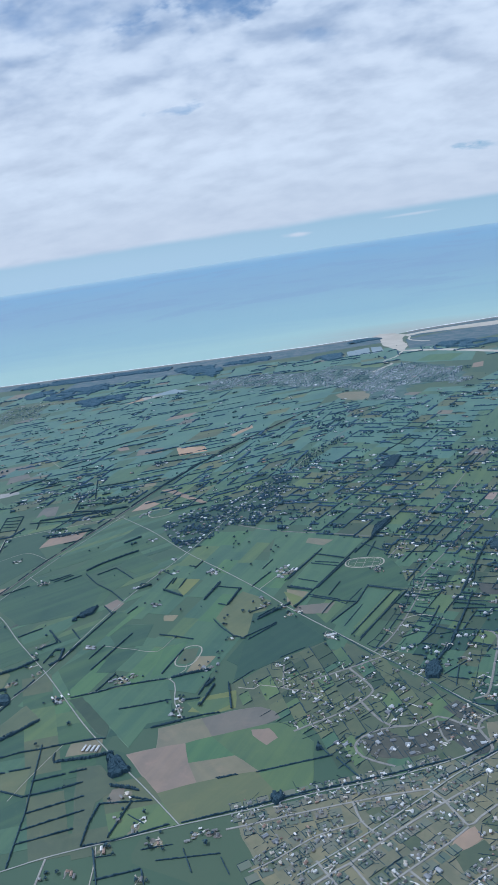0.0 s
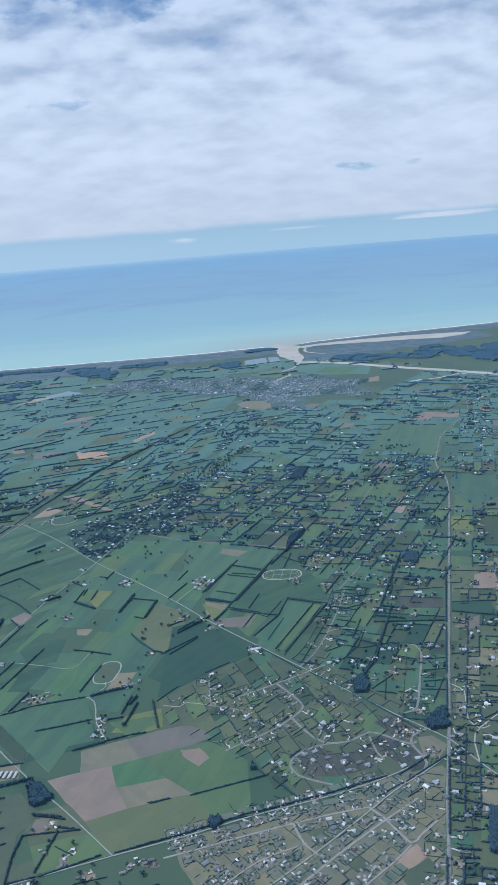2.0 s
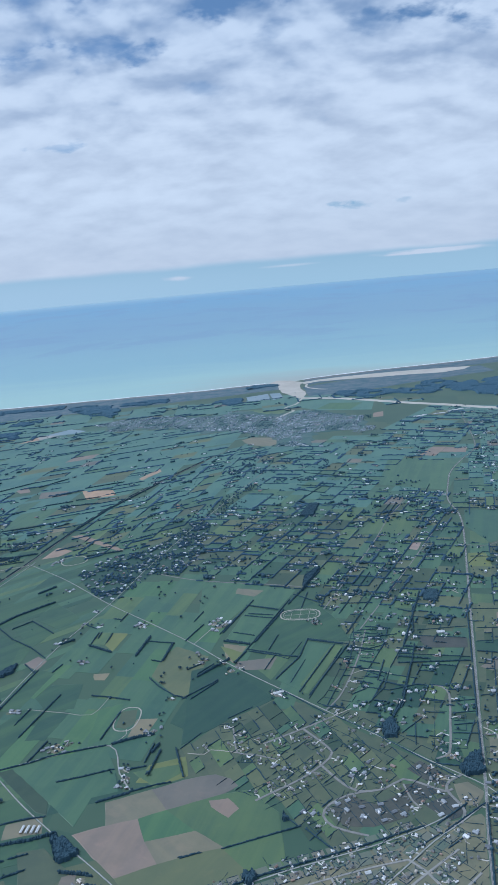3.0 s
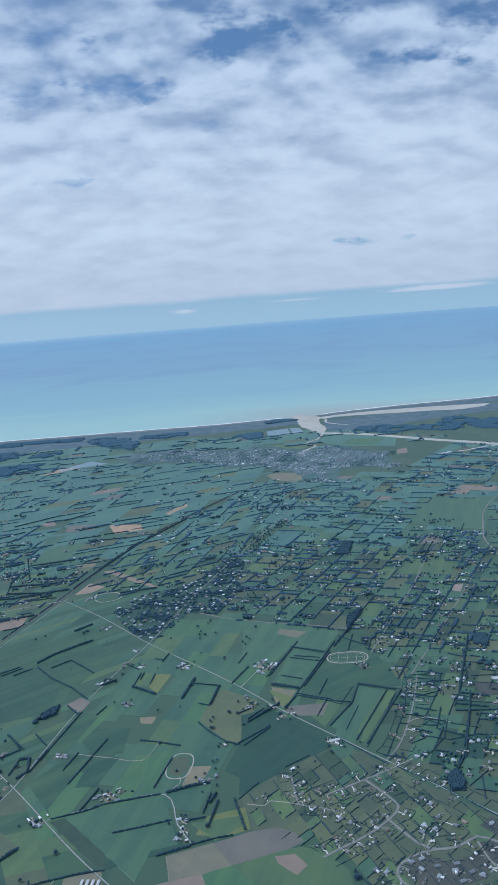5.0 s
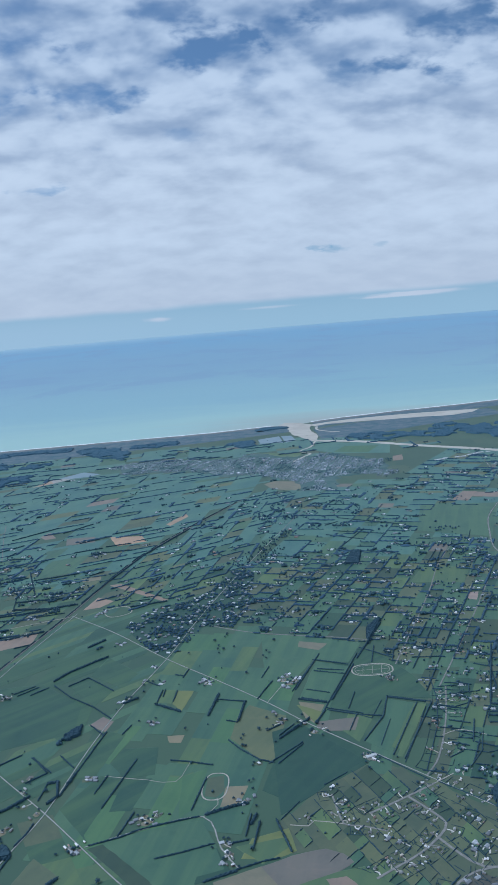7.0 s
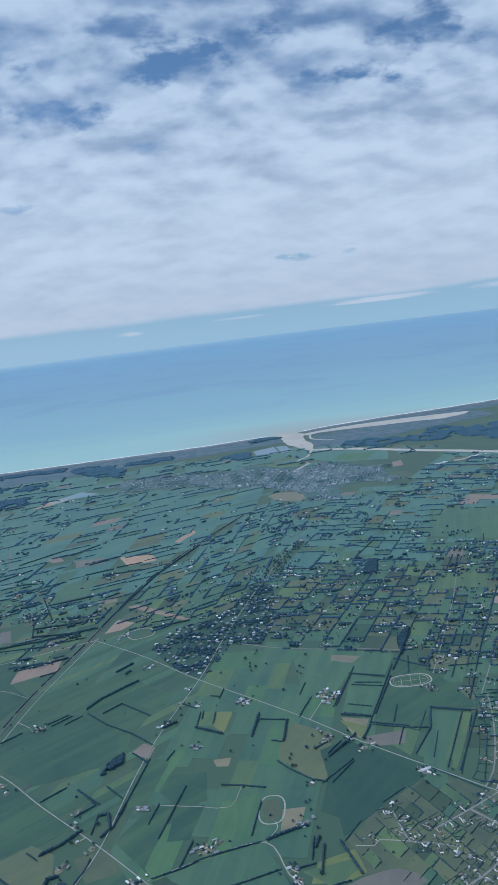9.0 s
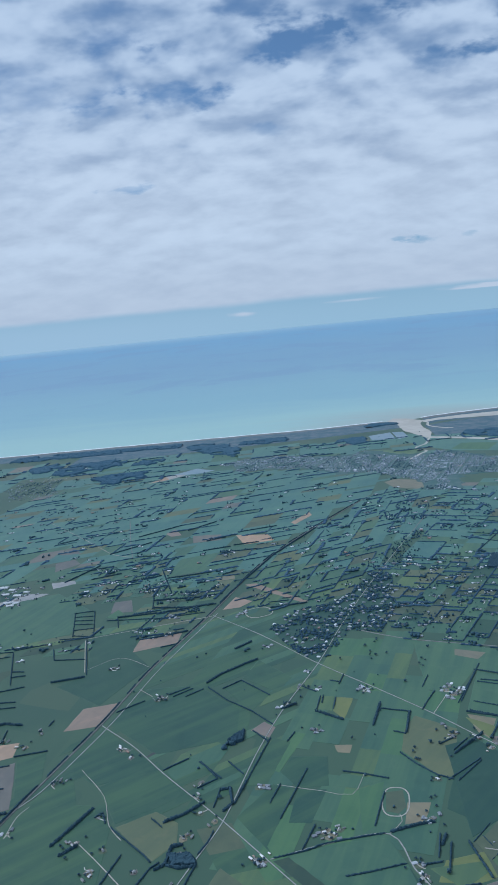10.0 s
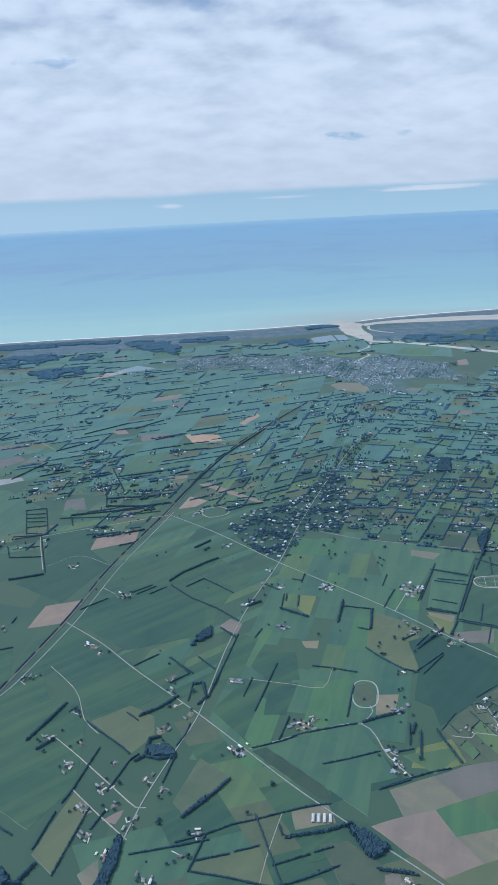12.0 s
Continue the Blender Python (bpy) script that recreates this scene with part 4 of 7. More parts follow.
field("sand", [(-181.5, 345), (-172.8, 346.5), (-170.9, 342.6), (-179.5, 337.6)], "pale gravel yard with shingle heaps")
field("clay", [(-142.7, 411.4), (-139.4, 419.2), (-134.1, 406.7), (-139.1, 405.6)], "small bare field among hedges")
field("plum", [(-127.6, 403.4), (-113.5, 402.7), (-112.2, 392.6), (-125.8, 391.3)], "large bare grey-brown field")
field("gold", [(-46.1, 159.5), (-38.7, 161.5), (-37.8, 154.6), (-42.1, 153), (-48.5, 153.9)], "yellow-green paddock beside the lots")
field("clay", [(46, 209.4), (50.4, 219.4), (54.1, 218.3), (52.4, 209)], "square of bare reddish soil beside the highway")
field("gold", [(54, 266.6), (59.6, 265.4), (58, 253), (50.9, 254.6)], "yellow-green paddock by the highway")
field("green", [(66.4, 314.6), (83.5, 308.4), (74.6, 280.2), (64.3, 275), (61.3, 294.9)], "broad green field by the highway")
field("teal", [(-17.9, 245.2), (-7.1, 243.1), (-7.7, 231.1), (-18, 233.9)], "dark green pasture")
field("moss", [(45.2, 232.8), (50.8, 230.8), (48.6, 224.7), (43.4, 225.7)], "green pasture by the highway")
field("green", [(10.9, 232.8), (21.1, 230.8), (19.3, 224.8), (9.2, 226.3)], "green pasture")
field("moss", [(-16, 212.9), (-8.8, 210.2), (-18.5, 191.4), (-21.6, 197.5)], "green field by the road")
field("moss", [(-6.6, 207.3), (1.4, 207), (-9.3, 186.4), (-15.7, 190.4)], "field striped by mowing")
field("olive", [(45.2, 226.2), (51.3, 223.8), (45, 210.3), (38.7, 207.7)], "light olive paddock")
field("moss", [(29, 312.7), (46.5, 308.2), (38.9, 292.2), (20, 296.8)], "distant green pasture")
field("green", [(14.6, 114.6), (18, 114), (19, 117.4), (15.4, 117.7)], "green paddock beside the highway")
field("straw", [(23.1, 127.6), (26.3, 127.2), (24.5, 121.6), (21.4, 121.9)], "tan paddock inside hedges")
field("moss", [(19.6, 149.8), (24, 153.4), (24.9, 156.5), (19.8, 158.9), (20.2, 154.9)], "grassy lot beside the highway")
field("clay", [(70.7, 412.8), (81.6, 428.5), (88.5, 425.7), (77.4, 407.6)], "bare pinkish field far off")
field("clay", [(88.1, 424.5), (97.6, 419.3), (94.2, 410), (83, 415.7)], "long bare pinkish field far off")
field("clay", [(69.1, 542.8), (76.1, 546), (72.7, 528.2), (65.7, 527.5)], "bare brown field by the river")
field("hazed", [(27.2, 627.1), (77.6, 591.3), (69.7, 556.1), (36.2, 570.8), (20.8, 590.8)], "broad green field between town and river")
field("plum", [(33.7, 418.1), (40.9, 415.3), (38.3, 407.7), (31.5, 410.2)], "small bare field by a farm")
field("pink", [(37.4, 281.6), (40.8, 281.3), (37.8, 274.1), (35.4, 275.8)], "small bare tan lot")
field("green", [(52.8, 407.1), (90.3, 399), (67.6, 344.2), (40, 362.7)], "broad open pasture by the highway")
field("rust", [(-177.1, 542.2), (-171.7, 552.6), (-167, 561.8), (-163.7, 551.1)], "bare orange sandy ground")
field("sand", [(-167.9, 562.2), (-147.3, 581), (-140.1, 573.7), (-152.3, 563.2), (-163.7, 551.1)], "pale sand works by a pond")
field("straw", [(-22.5, 489.8), (-16.1, 496), (-2, 489), (1.2, 473), (-6.3, 466.4), (-18.5, 473.8)], "pale bare earth of a new subdivision")
field("lush", [(33.6, 578), (44.9, 598.3), (68.6, 588.7), (56, 564.7)], "green field behind the town")
field("moss", [(-31.5, 590.9), (-14.8, 596.6), (11.8, 586.4), (3.4, 561.9)], "green field behind the town")
field("sand", [(-197.7, 325), (-188.5, 333.3), (-179.4, 331.6), (-187.5, 323.2), (-193.8, 314.3)], "pale gravel yard of an industrial site")
field("sand", [(-182.2, 344.9), (-172.6, 346.6), (-171.1, 342), (-180, 339.4)], "pale gravel yard by a road")
field("sand", [(-210.4, 320.9), (-197.7, 325), (-193.8, 314.3), (-201.4, 310.2)], "pale gravel yard of an industrial site")
field("teal", [(-85.3, 279.4), (-77, 293), (-64, 299), (-53.7, 309), (-45.7, 331), (-37, 327), (-40, 291), (-47.4, 269.5), (-57.4, 273), (-64.7, 254), (-69, 250), (-76.2, 260)], "shady gardens of the village", low=True)
field("lots", [(-32.5, 120.4), (-3.5, 128.4), (12.6, 133.9), (18.1, 135.2), (21.8, 123.9), (10.8, 94.9), (-20, 94.9), (-27.7, 109.2), (-30.7, 114.5)], "worn grassy ground of the housing area", low=True)
field("dull", [(-40.2, 164), (-37.2, 166.4), (-24.4, 181.7), (-14.5, 181.6), (-5.4, 171.6), (6, 158.5), (17.6, 146.5), (21.2, 141.8), (20, 137.7), (1.9, 131.1), (-8.5, 127.2), (-19, 144.1), (-26.4, 154.3), (-38.6, 153.8)], "worn grassy ground of the large lots", low=True)
field("dull", [(-5.2, 174.9), (8.8, 209.3), (26.3, 225.6), (41.3, 222.8), (21.5, 144.7), (17.8, 147.5)], "worn grassy ground of the smallholdings", low=True)
field("dull", [(43.6, 226.5), (59.7, 223.4), (26.3, 105.4), (11.7, 103.3)], "worn grassy ground beside the highway", low=True)

# hedges and shelterbelts of the near farmland
hedge(0.34, 0.36, [(-56.2, 148.5), (-49.2, 151), (-44.5, 152.4), (-41, 152.9)])
hedge(0.34, 0.36, [(-41, 185.7), (-32, 193.6)])
hedge(0.34, 0.36, [(-21.9, 242), (-32.1, 220)])
hedge(0.34, 0.36, [(-10.3, 240.5), (-27.7, 201.6)])
hedge(0.34, 0.36, [(-24.2, 209.2), (-15, 204.4)])
hedge(0.34, 0.36, [(-16.7, 204.6), (-19.9, 196.7)])
hedge(0.34, 0.36, [(-23.5, 232.4), (-15.9, 230)])
hedge(0.34, 0.36, [(-22.8, 238.2), (-16.2, 234.8)])
hedge(0.34, 0.36, [(-15.2, 216.4), (-18.4, 207.6)])
hedge(0.34, 0.36, [(-28.1, 220.5), (-21.9, 217.2)])
hedge(0.62, 0.7, [(-37.7, 196), (-29.1, 204.5)])
hedge(0.62, 0.7, [(-30, 215.6), (-23.4, 211.8)])
hedge(0.7, 0.65, [(-104.7, 306.7), (-97, 331.2), (-85.4, 363.5), (-65.9, 401.5)])
hedge(0.34, 0.36, [(-74.6, 122.5), (-64.1, 127)])
hedge(0.34, 0.36, [(-73.8, 118), (-62.7, 123)])
hedge(0.34, 0.36, [(-73.4, 114.4), (-63.2, 118.1)])
hedge(0.34, 0.36, [(-79.8, 144.2), (-74.8, 122.8), (-72.5, 108.7)])
hedge(0.34, 0.36, [(-60.3, 124.5), (-49.7, 125)])
hedge(0.34, 0.36, [(-60, 113.5), (-54.5, 114.7), (-44.8, 118.5)])
hedge(0.34, 0.36, [(-54.4, 104.7), (-57.6, 112.8)])
hedge(0.34, 0.36, [(-55.3, 105.7), (-47.4, 108)])
hedge(0.34, 0.36, [(-47.4, 108), (-46, 104.5)])
hedge(0.34, 0.36, [(-42.7, 118.7), (-30.6, 122.2), (-18.2, 126.4)])
hedge(0.34, 0.36, [(-18.2, 126.1), (-4.5, 129.7), (7.3, 133.4)])
hedge(0.34, 0.36, [(9.4, 133.3), (16.5, 138.4)])
hedge(0.34, 0.36, [(-30.2, 132), (-15.3, 136.2)])
hedge(0.34, 0.36, [(-14.7, 135.4), (-9.3, 128)])
hedge(0.34, 0.36, [(-37.9, 130.5), (-34.1, 131.6)])
hedge(0.5, 0.62, [(-44.3, 164.7), (-46.2, 156.1)])
hedge(0.5, 0.62, [(-40.9, 164.8), (-38.6, 154.2)])
hedge(0.34, 0.38, [(10.4, 131.3), (19.8, 138)])
hedge(0.34, 0.38, [(-38.8, 185.2), (-32, 192.9)])
hedge(0.34, 0.38, [(-37.6, 197.5), (-33.3, 202.6)])
hedge(0.6, 0.61, [(-130.5, 340.2), (-111.9, 344.4)])
hedge(0.6, 0.61, [(-198.5, 407), (-189.3, 413.2)])
hedge(0.6, 0.61, [(-119.5, 376.5), (-106.6, 380.4)])
hedge(0.6, 0.61, [(-119.6, 392.1), (-110.3, 397.1)])
hedge(0.6, 0.61, [(-105.4, 382), (-93.5, 384.4)])
hedge(0.6, 0.61, [(-134.5, 352), (-125.9, 322.4)])
hedge(0.6, 0.61, [(-150.7, 375.2), (-141.4, 373.5)])
hedge(0.6, 0.61, [(-151.5, 379.6), (-148.5, 385.4)])
hedge(0.6, 0.61, [(-106.8, 339.9), (-101, 344.1)])
hedge(0.6, 0.61, [(-176.5, 344.2), (-165.5, 365.2)])
hedge(0.6, 0.61, [(-165.2, 382.1), (-147.6, 397.4)])
hedge(0.6, 0.61, [(-156.5, 409), (-135.8, 426.2)])
hedge(0.6, 0.61, [(-131.6, 414.5), (-118.2, 428.2)])
hedge(0.6, 0.61, [(-170.2, 358.1), (-158.6, 362.4)])
hedge(0.6, 0.61, [(-165, 345.9), (-152.7, 351.3)])
hedge(0.6, 0.61, [(-147, 339.4), (-133.5, 344.4)])
hedge(0.6, 0.61, [(-108.8, 371.9), (-93.2, 373.5)])
hedge(0.6, 0.61, [(-105.1, 404.1), (-85.5, 410.6)])
hedge(0.4, 0.42, [(-177, 239.6), (-167.2, 242.1)])
hedge(0.4, 0.42, [(-165.4, 215.4), (-158, 217)])
hedge(0.4, 0.42, [(-160.1, 198.5), (-152.3, 201.4)])
hedge(0.4, 0.42, [(-189.4, 265), (-173.3, 269.5)])
hedge(0.4, 0.42, [(-210.4, 320.9), (-194.7, 316.9)])

# woods and plantations
wood(1.0, [(-3.9, 258.5), (0.8, 264.8), (2.2, 264.6), (-6, 245.9)])
wood(0.9, [(-18.6, 140.5), (-17.5, 138.3), (-18.7, 137.4)])

# hedges between the village road and the railway
hedge(0.85, 0.7, [(-131.8, 314.4), (-114.5, 314.4), (-104.6, 316.9)])
hedge(0.85, 0.7, [(-130.6, 306.3), (-117, 304.2), (-106, 306.3)])
hedge(0.85, 0.7, [(-142.6, 298.8), (-126.3, 300.7), (-111.4, 304.9)])
hedge(0.85, 0.7, [(-126.1, 276.8), (-113.6, 281.5)])
hedge(0.85, 0.7, [(-152.4, 247.5), (-142, 250.1)])
hedge(0.85, 0.7, [(-162.1, 221.1), (-158, 223.2), (-152.3, 221.8)])
hedge(0.85, 0.7, [(-148, 180.2), (-142, 181.6)])
hedge(0.85, 0.7, [(-104.5, 175.2), (-99.9, 178.2), (-96, 182.1)])
hedge(0.85, 0.7, [(-127.9, 169), (-125.1, 174.6), (-121.6, 181.9)])
hedge(0.85, 0.7, [(-125.1, 165.8), (-121.9, 169.2)])
hedge(0.85, 0.7, [(-103.9, 160.4), (-101.8, 162), (-99, 160.7), (-95.3, 161.1)])
hedge(0.85, 0.7, [(-93.4, 144.1), (-88.5, 149.6)])
hedge(0.85, 0.7, [(-131.1, 130.9), (-128.4, 138.9)])
hedge(0.85, 0.7, [(-123.7, 132.1), (-119.6, 131.2)])
hedge(0.85, 0.7, [(-120.6, 131.3), (-118.1, 135.6)])
hedge(0.85, 0.7, [(-101.8, 162), (-101.3, 167.3), (-98.9, 167.8)])
hedge(0.46, 0.42, [(-133.2, 323.7), (-130.4, 305.1)])
hedge(0.46, 0.42, [(-142.6, 298.8), (-140, 288.5)])
hedge(0.46, 0.42, [(-121.2, 269), (-116.5, 270.8)])
hedge(0.46, 0.42, [(-161.1, 306), (-153.6, 307.5)])
hedge(0.46, 0.42, [(-159.9, 302), (-152.8, 302.1)])
hedge(0.46, 0.42, [(-158.9, 298.3), (-151.9, 298)])
hedge(0.46, 0.42, [(-158, 294.6), (-151.1, 294.2)])
hedge(0.46, 0.42, [(-156.7, 289.2), (-149.7, 289.9)])
hedge(0.46, 0.42, [(-155.4, 284), (-147.5, 281.9)])
hedge(0.46, 0.42, [(-160.8, 306), (-155.4, 283)])
hedge(0.46, 0.42, [(-153.6, 307.5), (-147.5, 281.9)])
hedge(0.46, 0.42, [(-159.6, 281.3), (-149.8, 281.6)])
hedge(0.46, 0.42, [(-159.4, 273.4), (-156.3, 264.1)])
hedge(0.46, 0.42, [(-155.7, 271.4), (-148.2, 271.9)])
hedge(0.46, 0.42, [(-156.3, 264.1), (-145.6, 263.4)])
hedge(0.46, 0.42, [(-149.4, 279.9), (-141.9, 251.4)])
hedge(0.46, 0.42, [(-173.2, 272.1), (-165.4, 247.7)])
hedge(0.46, 0.42, [(-180, 273), (-173.5, 273.1)])
hedge(0.46, 0.42, [(-173.9, 274.3), (-161.4, 278.3)])
hedge(0.46, 0.42, [(-168.4, 257.2), (-164, 256.7)])
hedge(0.46, 0.42, [(-167.1, 253), (-162.5, 253.8)])
hedge(0.46, 0.42, [(-169.4, 242.4), (-160.1, 245.8)])
hedge(0.46, 0.42, [(-167.2, 235.8), (-159.4, 236.1)])
hedge(0.46, 0.42, [(-165.9, 232.2), (-158.3, 232.6)])
hedge(0.46, 0.42, [(-155.1, 212.6), (-155.8, 219.5)])
hedge(0.46, 0.42, [(-148.9, 205.6), (-140.6, 207.6)])
hedge(0.46, 0.42, [(-154.8, 200), (-148.6, 201.5)])
hedge(0.46, 0.42, [(-151.7, 190.8), (-146.4, 191.5)])
hedge(0.46, 0.42, [(-144.3, 220.4), (-143.8, 223.5)])
hedge(0.46, 0.42, [(-126.4, 226), (-119.3, 231.9)])
hedge(0.46, 0.42, [(-112.7, 234.6), (-107.1, 238.7)])
hedge(0.46, 0.42, [(-111.4, 233.3), (-105.9, 237.8)])
hedge(0.46, 0.42, [(-107.6, 232.9), (-102.8, 237)])
hedge(0.46, 0.42, [(-107.9, 195.6), (-102.1, 200.3)])
hedge(0.46, 0.42, [(-99.4, 198.7), (-93, 190.9)])
hedge(0.46, 0.42, [(-98.5, 187.5), (-93.9, 191)])
hedge(0.46, 0.42, [(-107.3, 177), (-104.4, 173.8)])
hedge(0.46, 0.42, [(-120.5, 178.3), (-119.1, 180), (-117.5, 176.1)])
hedge(0.46, 0.42, [(-116, 174.6), (-106.9, 165.2), (-105, 162.8)])
hedge(0.46, 0.42, [(-114.9, 154), (-111.6, 165.5)])
hedge(0.46, 0.42, [(-108.3, 152.1), (-104.8, 161), (-103.1, 162.7)])
hedge(0.46, 0.42, [(-116.5, 149.7), (-114.6, 154.5)])
hedge(0.46, 0.42, [(-119.5, 138.6), (-117.2, 147.6)])
hedge(0.46, 0.42, [(-114.9, 132.6), (-110.9, 148.2)])
hedge(0.46, 0.42, [(-109.9, 142.5), (-107.6, 147.6)])
hedge(0.46, 0.42, [(-138.5, 159), (-133.3, 152.4), (-130.2, 148.2), (-126.5, 144.2), (-123.9, 142.3)])
hedge(0.46, 0.42, [(-102.2, 136.2), (-93.6, 137.5), (-88.1, 138.5)])
hedge(0.46, 0.42, [(-97.6, 153.6), (-95.4, 162.2)])
hedge(0.46, 0.42, [(-95.5, 164.6), (-93.8, 168.1), (-92.9, 171.8)])
hedge(0.46, 0.42, [(-124.8, 129.1), (-123.8, 134.6), (-122, 132.9)])
hedge(0.46, 0.42, [(-146.3, 296.4), (-125.5, 295.2), (-109.5, 298.2)])
hedge(0.8, 0.68, [(-102.3, 240.6), (-98.2, 246.3), (-91.6, 252), (-87.6, 255.1)])
hedge(0.8, 0.68, [(-95.6, 263.7), (-90.3, 268.9)])
hedge(0.8, 0.68, [(-92.8, 186.3), (-90.7, 186.9), (-89.6, 181), (-91.6, 178.3)])
hedge(0.8, 0.68, [(-70.3, 220.3), (-62.8, 214.6)])
hedge(0.8, 0.68, [(-55.5, 210.9), (-52.5, 222.7)])
hedge(0.8, 0.68, [(-45.4, 216.8), (-47.6, 206.5)])
hedge(0.8, 0.68, [(-56, 168.7), (-49.5, 170.8), (-46.3, 171.2)])
hedge(0.8, 0.68, [(-93.4, 144.1), (-88.8, 148.6), (-84.3, 153.7)])
hedge(0.8, 0.68, [(-74.8, 137.9), (-67, 138.9), (-62.2, 140.4)])
hedge(0.8, 0.68, [(-59.5, 129.7), (-53.8, 128.4)])
hedge(0.8, 0.68, [(-46.3, 163.9), (-44.8, 167.4)])
hedge(0.8, 0.68, [(-85, 298.1), (-71.4, 300.9)])
hedge(0.8, 0.68, [(-88.1, 185.2), (-86.9, 189.7)])
hedge(0.8, 0.68, [(-79.4, 222.3), (-75.2, 225.1)])
hedge(0.44, 0.42, [(-97.1, 236.4), (-91.8, 241.1), (-82.9, 230.7)])
hedge(0.44, 0.42, [(-101.6, 238.1), (-95.1, 229.3), (-87.5, 222.1), (-81.5, 214.4)])
hedge(0.44, 0.42, [(-85.8, 303.9), (-78.2, 304.6)])
hedge(0.44, 0.42, [(-80.9, 307), (-74, 307.9)])
hedge(0.44, 0.42, [(-86.8, 212), (-82.4, 206)])
hedge(0.44, 0.42, [(-92.1, 198.1), (-87.8, 192.1)])
hedge(0.44, 0.42, [(-99, 198.7), (-94, 191)])
hedge(0.44, 0.42, [(-93.8, 179.9), (-92.9, 187.1)])
hedge(0.44, 0.42, [(-89.2, 180.9), (-82, 207.8)])
hedge(0.44, 0.42, [(-77.7, 205.6), (-75.7, 210)])
hedge(0.44, 0.42, [(-81.2, 180.4), (-79, 187.5)])
hedge(0.44, 0.42, [(-78.8, 174.7), (-75.2, 185.7)])
hedge(0.44, 0.42, [(-75.2, 185.7), (-72.7, 193.2)])
hedge(0.44, 0.42, [(-74.1, 164.4), (-71.3, 172.3)])
hedge(0.44, 0.42, [(-68.3, 224.3), (-67.8, 228.7)])
hedge(0.44, 0.42, [(-65.3, 220.9), (-64.3, 227.2)])
hedge(0.44, 0.42, [(-69.8, 221.3), (-68.6, 228.3)])
hedge(0.44, 0.42, [(-52.9, 219.6), (-44.9, 216.8)])
hedge(0.44, 0.42, [(-50.7, 207.7), (-47.7, 206.1)])
hedge(0.44, 0.42, [(-65.6, 237.6), (-62.5, 236.1)])
hedge(0.44, 0.42, [(-63.1, 235), (-61.4, 240.8)])
hedge(0.44, 0.42, [(-73.8, 235), (-69.7, 231.1)])
hedge(0.44, 0.42, [(-64.4, 191.3), (-59.8, 189.8), (-54.1, 187.4)])
hedge(0.44, 0.42, [(-50.3, 197.9), (-47.2, 192.8), (-43, 187.7), (-39.7, 185.9)])
hedge(0.44, 0.42, [(-58.9, 170.8), (-55.6, 182.7)])
hedge(0.44, 0.42, [(-79.9, 162.4), (-73.4, 164.1), (-69.8, 165.9), (-65.5, 166.9), (-60.8, 167.8), (-56.9, 168.4)])
hedge(0.44, 0.42, [(-65.8, 156.3), (-60.6, 157.4), (-53.8, 159.2)])
hedge(0.44, 0.42, [(-51.1, 158.5), (-46.9, 159.3)])
hedge(0.44, 0.42, [(-56, 148.4), (-49.5, 150.5)])
hedge(0.44, 0.42, [(-94.3, 138.3), (-88.8, 139.8), (-83.9, 141.8), (-80.2, 142.5), (-71, 144.9), (-65.6, 145.5)])
hedge(0.44, 0.42, [(-75.1, 138.4), (-75.6, 141)])
hedge(0.44, 0.42, [(-90.5, 134), (-84.5, 135)])
hedge(0.44, 0.42, [(-83.8, 135.4), (-79.3, 136.4)])
hedge(0.44, 0.42, [(-91.6, 131.7), (-88.8, 139.8)])
hedge(0.44, 0.42, [(-91.3, 131.7), (-84.7, 129.9), (-77.1, 127.2)])
hedge(0.44, 0.42, [(-77.3, 131.9), (-70.6, 133.9)])
hedge(0.44, 0.42, [(-70, 134.2), (-66.4, 135.2)])
hedge(0.44, 0.42, [(-77.1, 127.4), (-72.2, 128.7), (-65.9, 131.1)])
hedge(0.44, 0.42, [(-37, 227.6), (-40.2, 221.4), (-41.9, 217.5)])
hedge(0.44, 0.42, [(-35.8, 203.6), (-40.4, 200.5)])
hedge(0.44, 0.42, [(-37.4, 236.8), (-40.1, 230.1)])

# trees along the railway
track = [p for p, _ in glide([(-142.5, 174.7), (-138.7, 188.1), (-129.1, 220.1), (-121, 253.4), (-106.3, 298.3), (-90.3, 352.2), (-71.8, 392.6), (-36, 457)], 1.0)]
at = 0
while at < len(track) - 6:
    run = rnd.randint(4, 15)
    hedge(rnd.choice((0.43, 0.5, 0.62)), rnd.uniform(0.4, 0.62), [(p.x - 0.52, p.y + 0.2) for p in track[at:at + run + 1:3]])
    at += run + rnd.choice((0, 1, 1, 2, 4))

# fields between the village road and the railway
field("olive", [(-47.8, 208.3), (-44.3, 214.7), (-35, 207.1), (-39.3, 187.4), (-42.3, 186.9), (-49.8, 198.7)], "yellowish pasture with scattered trees")
field("gold", [(-65.3, 219.8), (-64.3, 227.2), (-59.7, 226.1), (-62.8, 215.2)], "small square of yellow-green pasture")
field("moss", [(-69.8, 221.3), (-68.3, 228.3), (-64.9, 227.9), (-65.8, 219.9)], "narrow yellow-green paddock")
field("clay", [(-87.3, 212.1), (-83.9, 216), (-81, 213), (-82.4, 208.2)], "small bare brown paddock with hedges")
field("lush", [(-81.1, 193.9), (-75.7, 210), (-72.9, 208.8), (-77, 198.6), (-79.4, 192.2)], "strip of bright green grass")
field("straw", [(-65.7, 202.7), (-61.6, 202.4), (-62.4, 199), (-65, 199.6)], "pale worn patch of grass")
field("dull", [(-55.3, 182.3), (-51.6, 182.7), (-51.6, 176.9), (-53.6, 174.6), (-56, 175.5)], "worn paddocks inside the oval track")
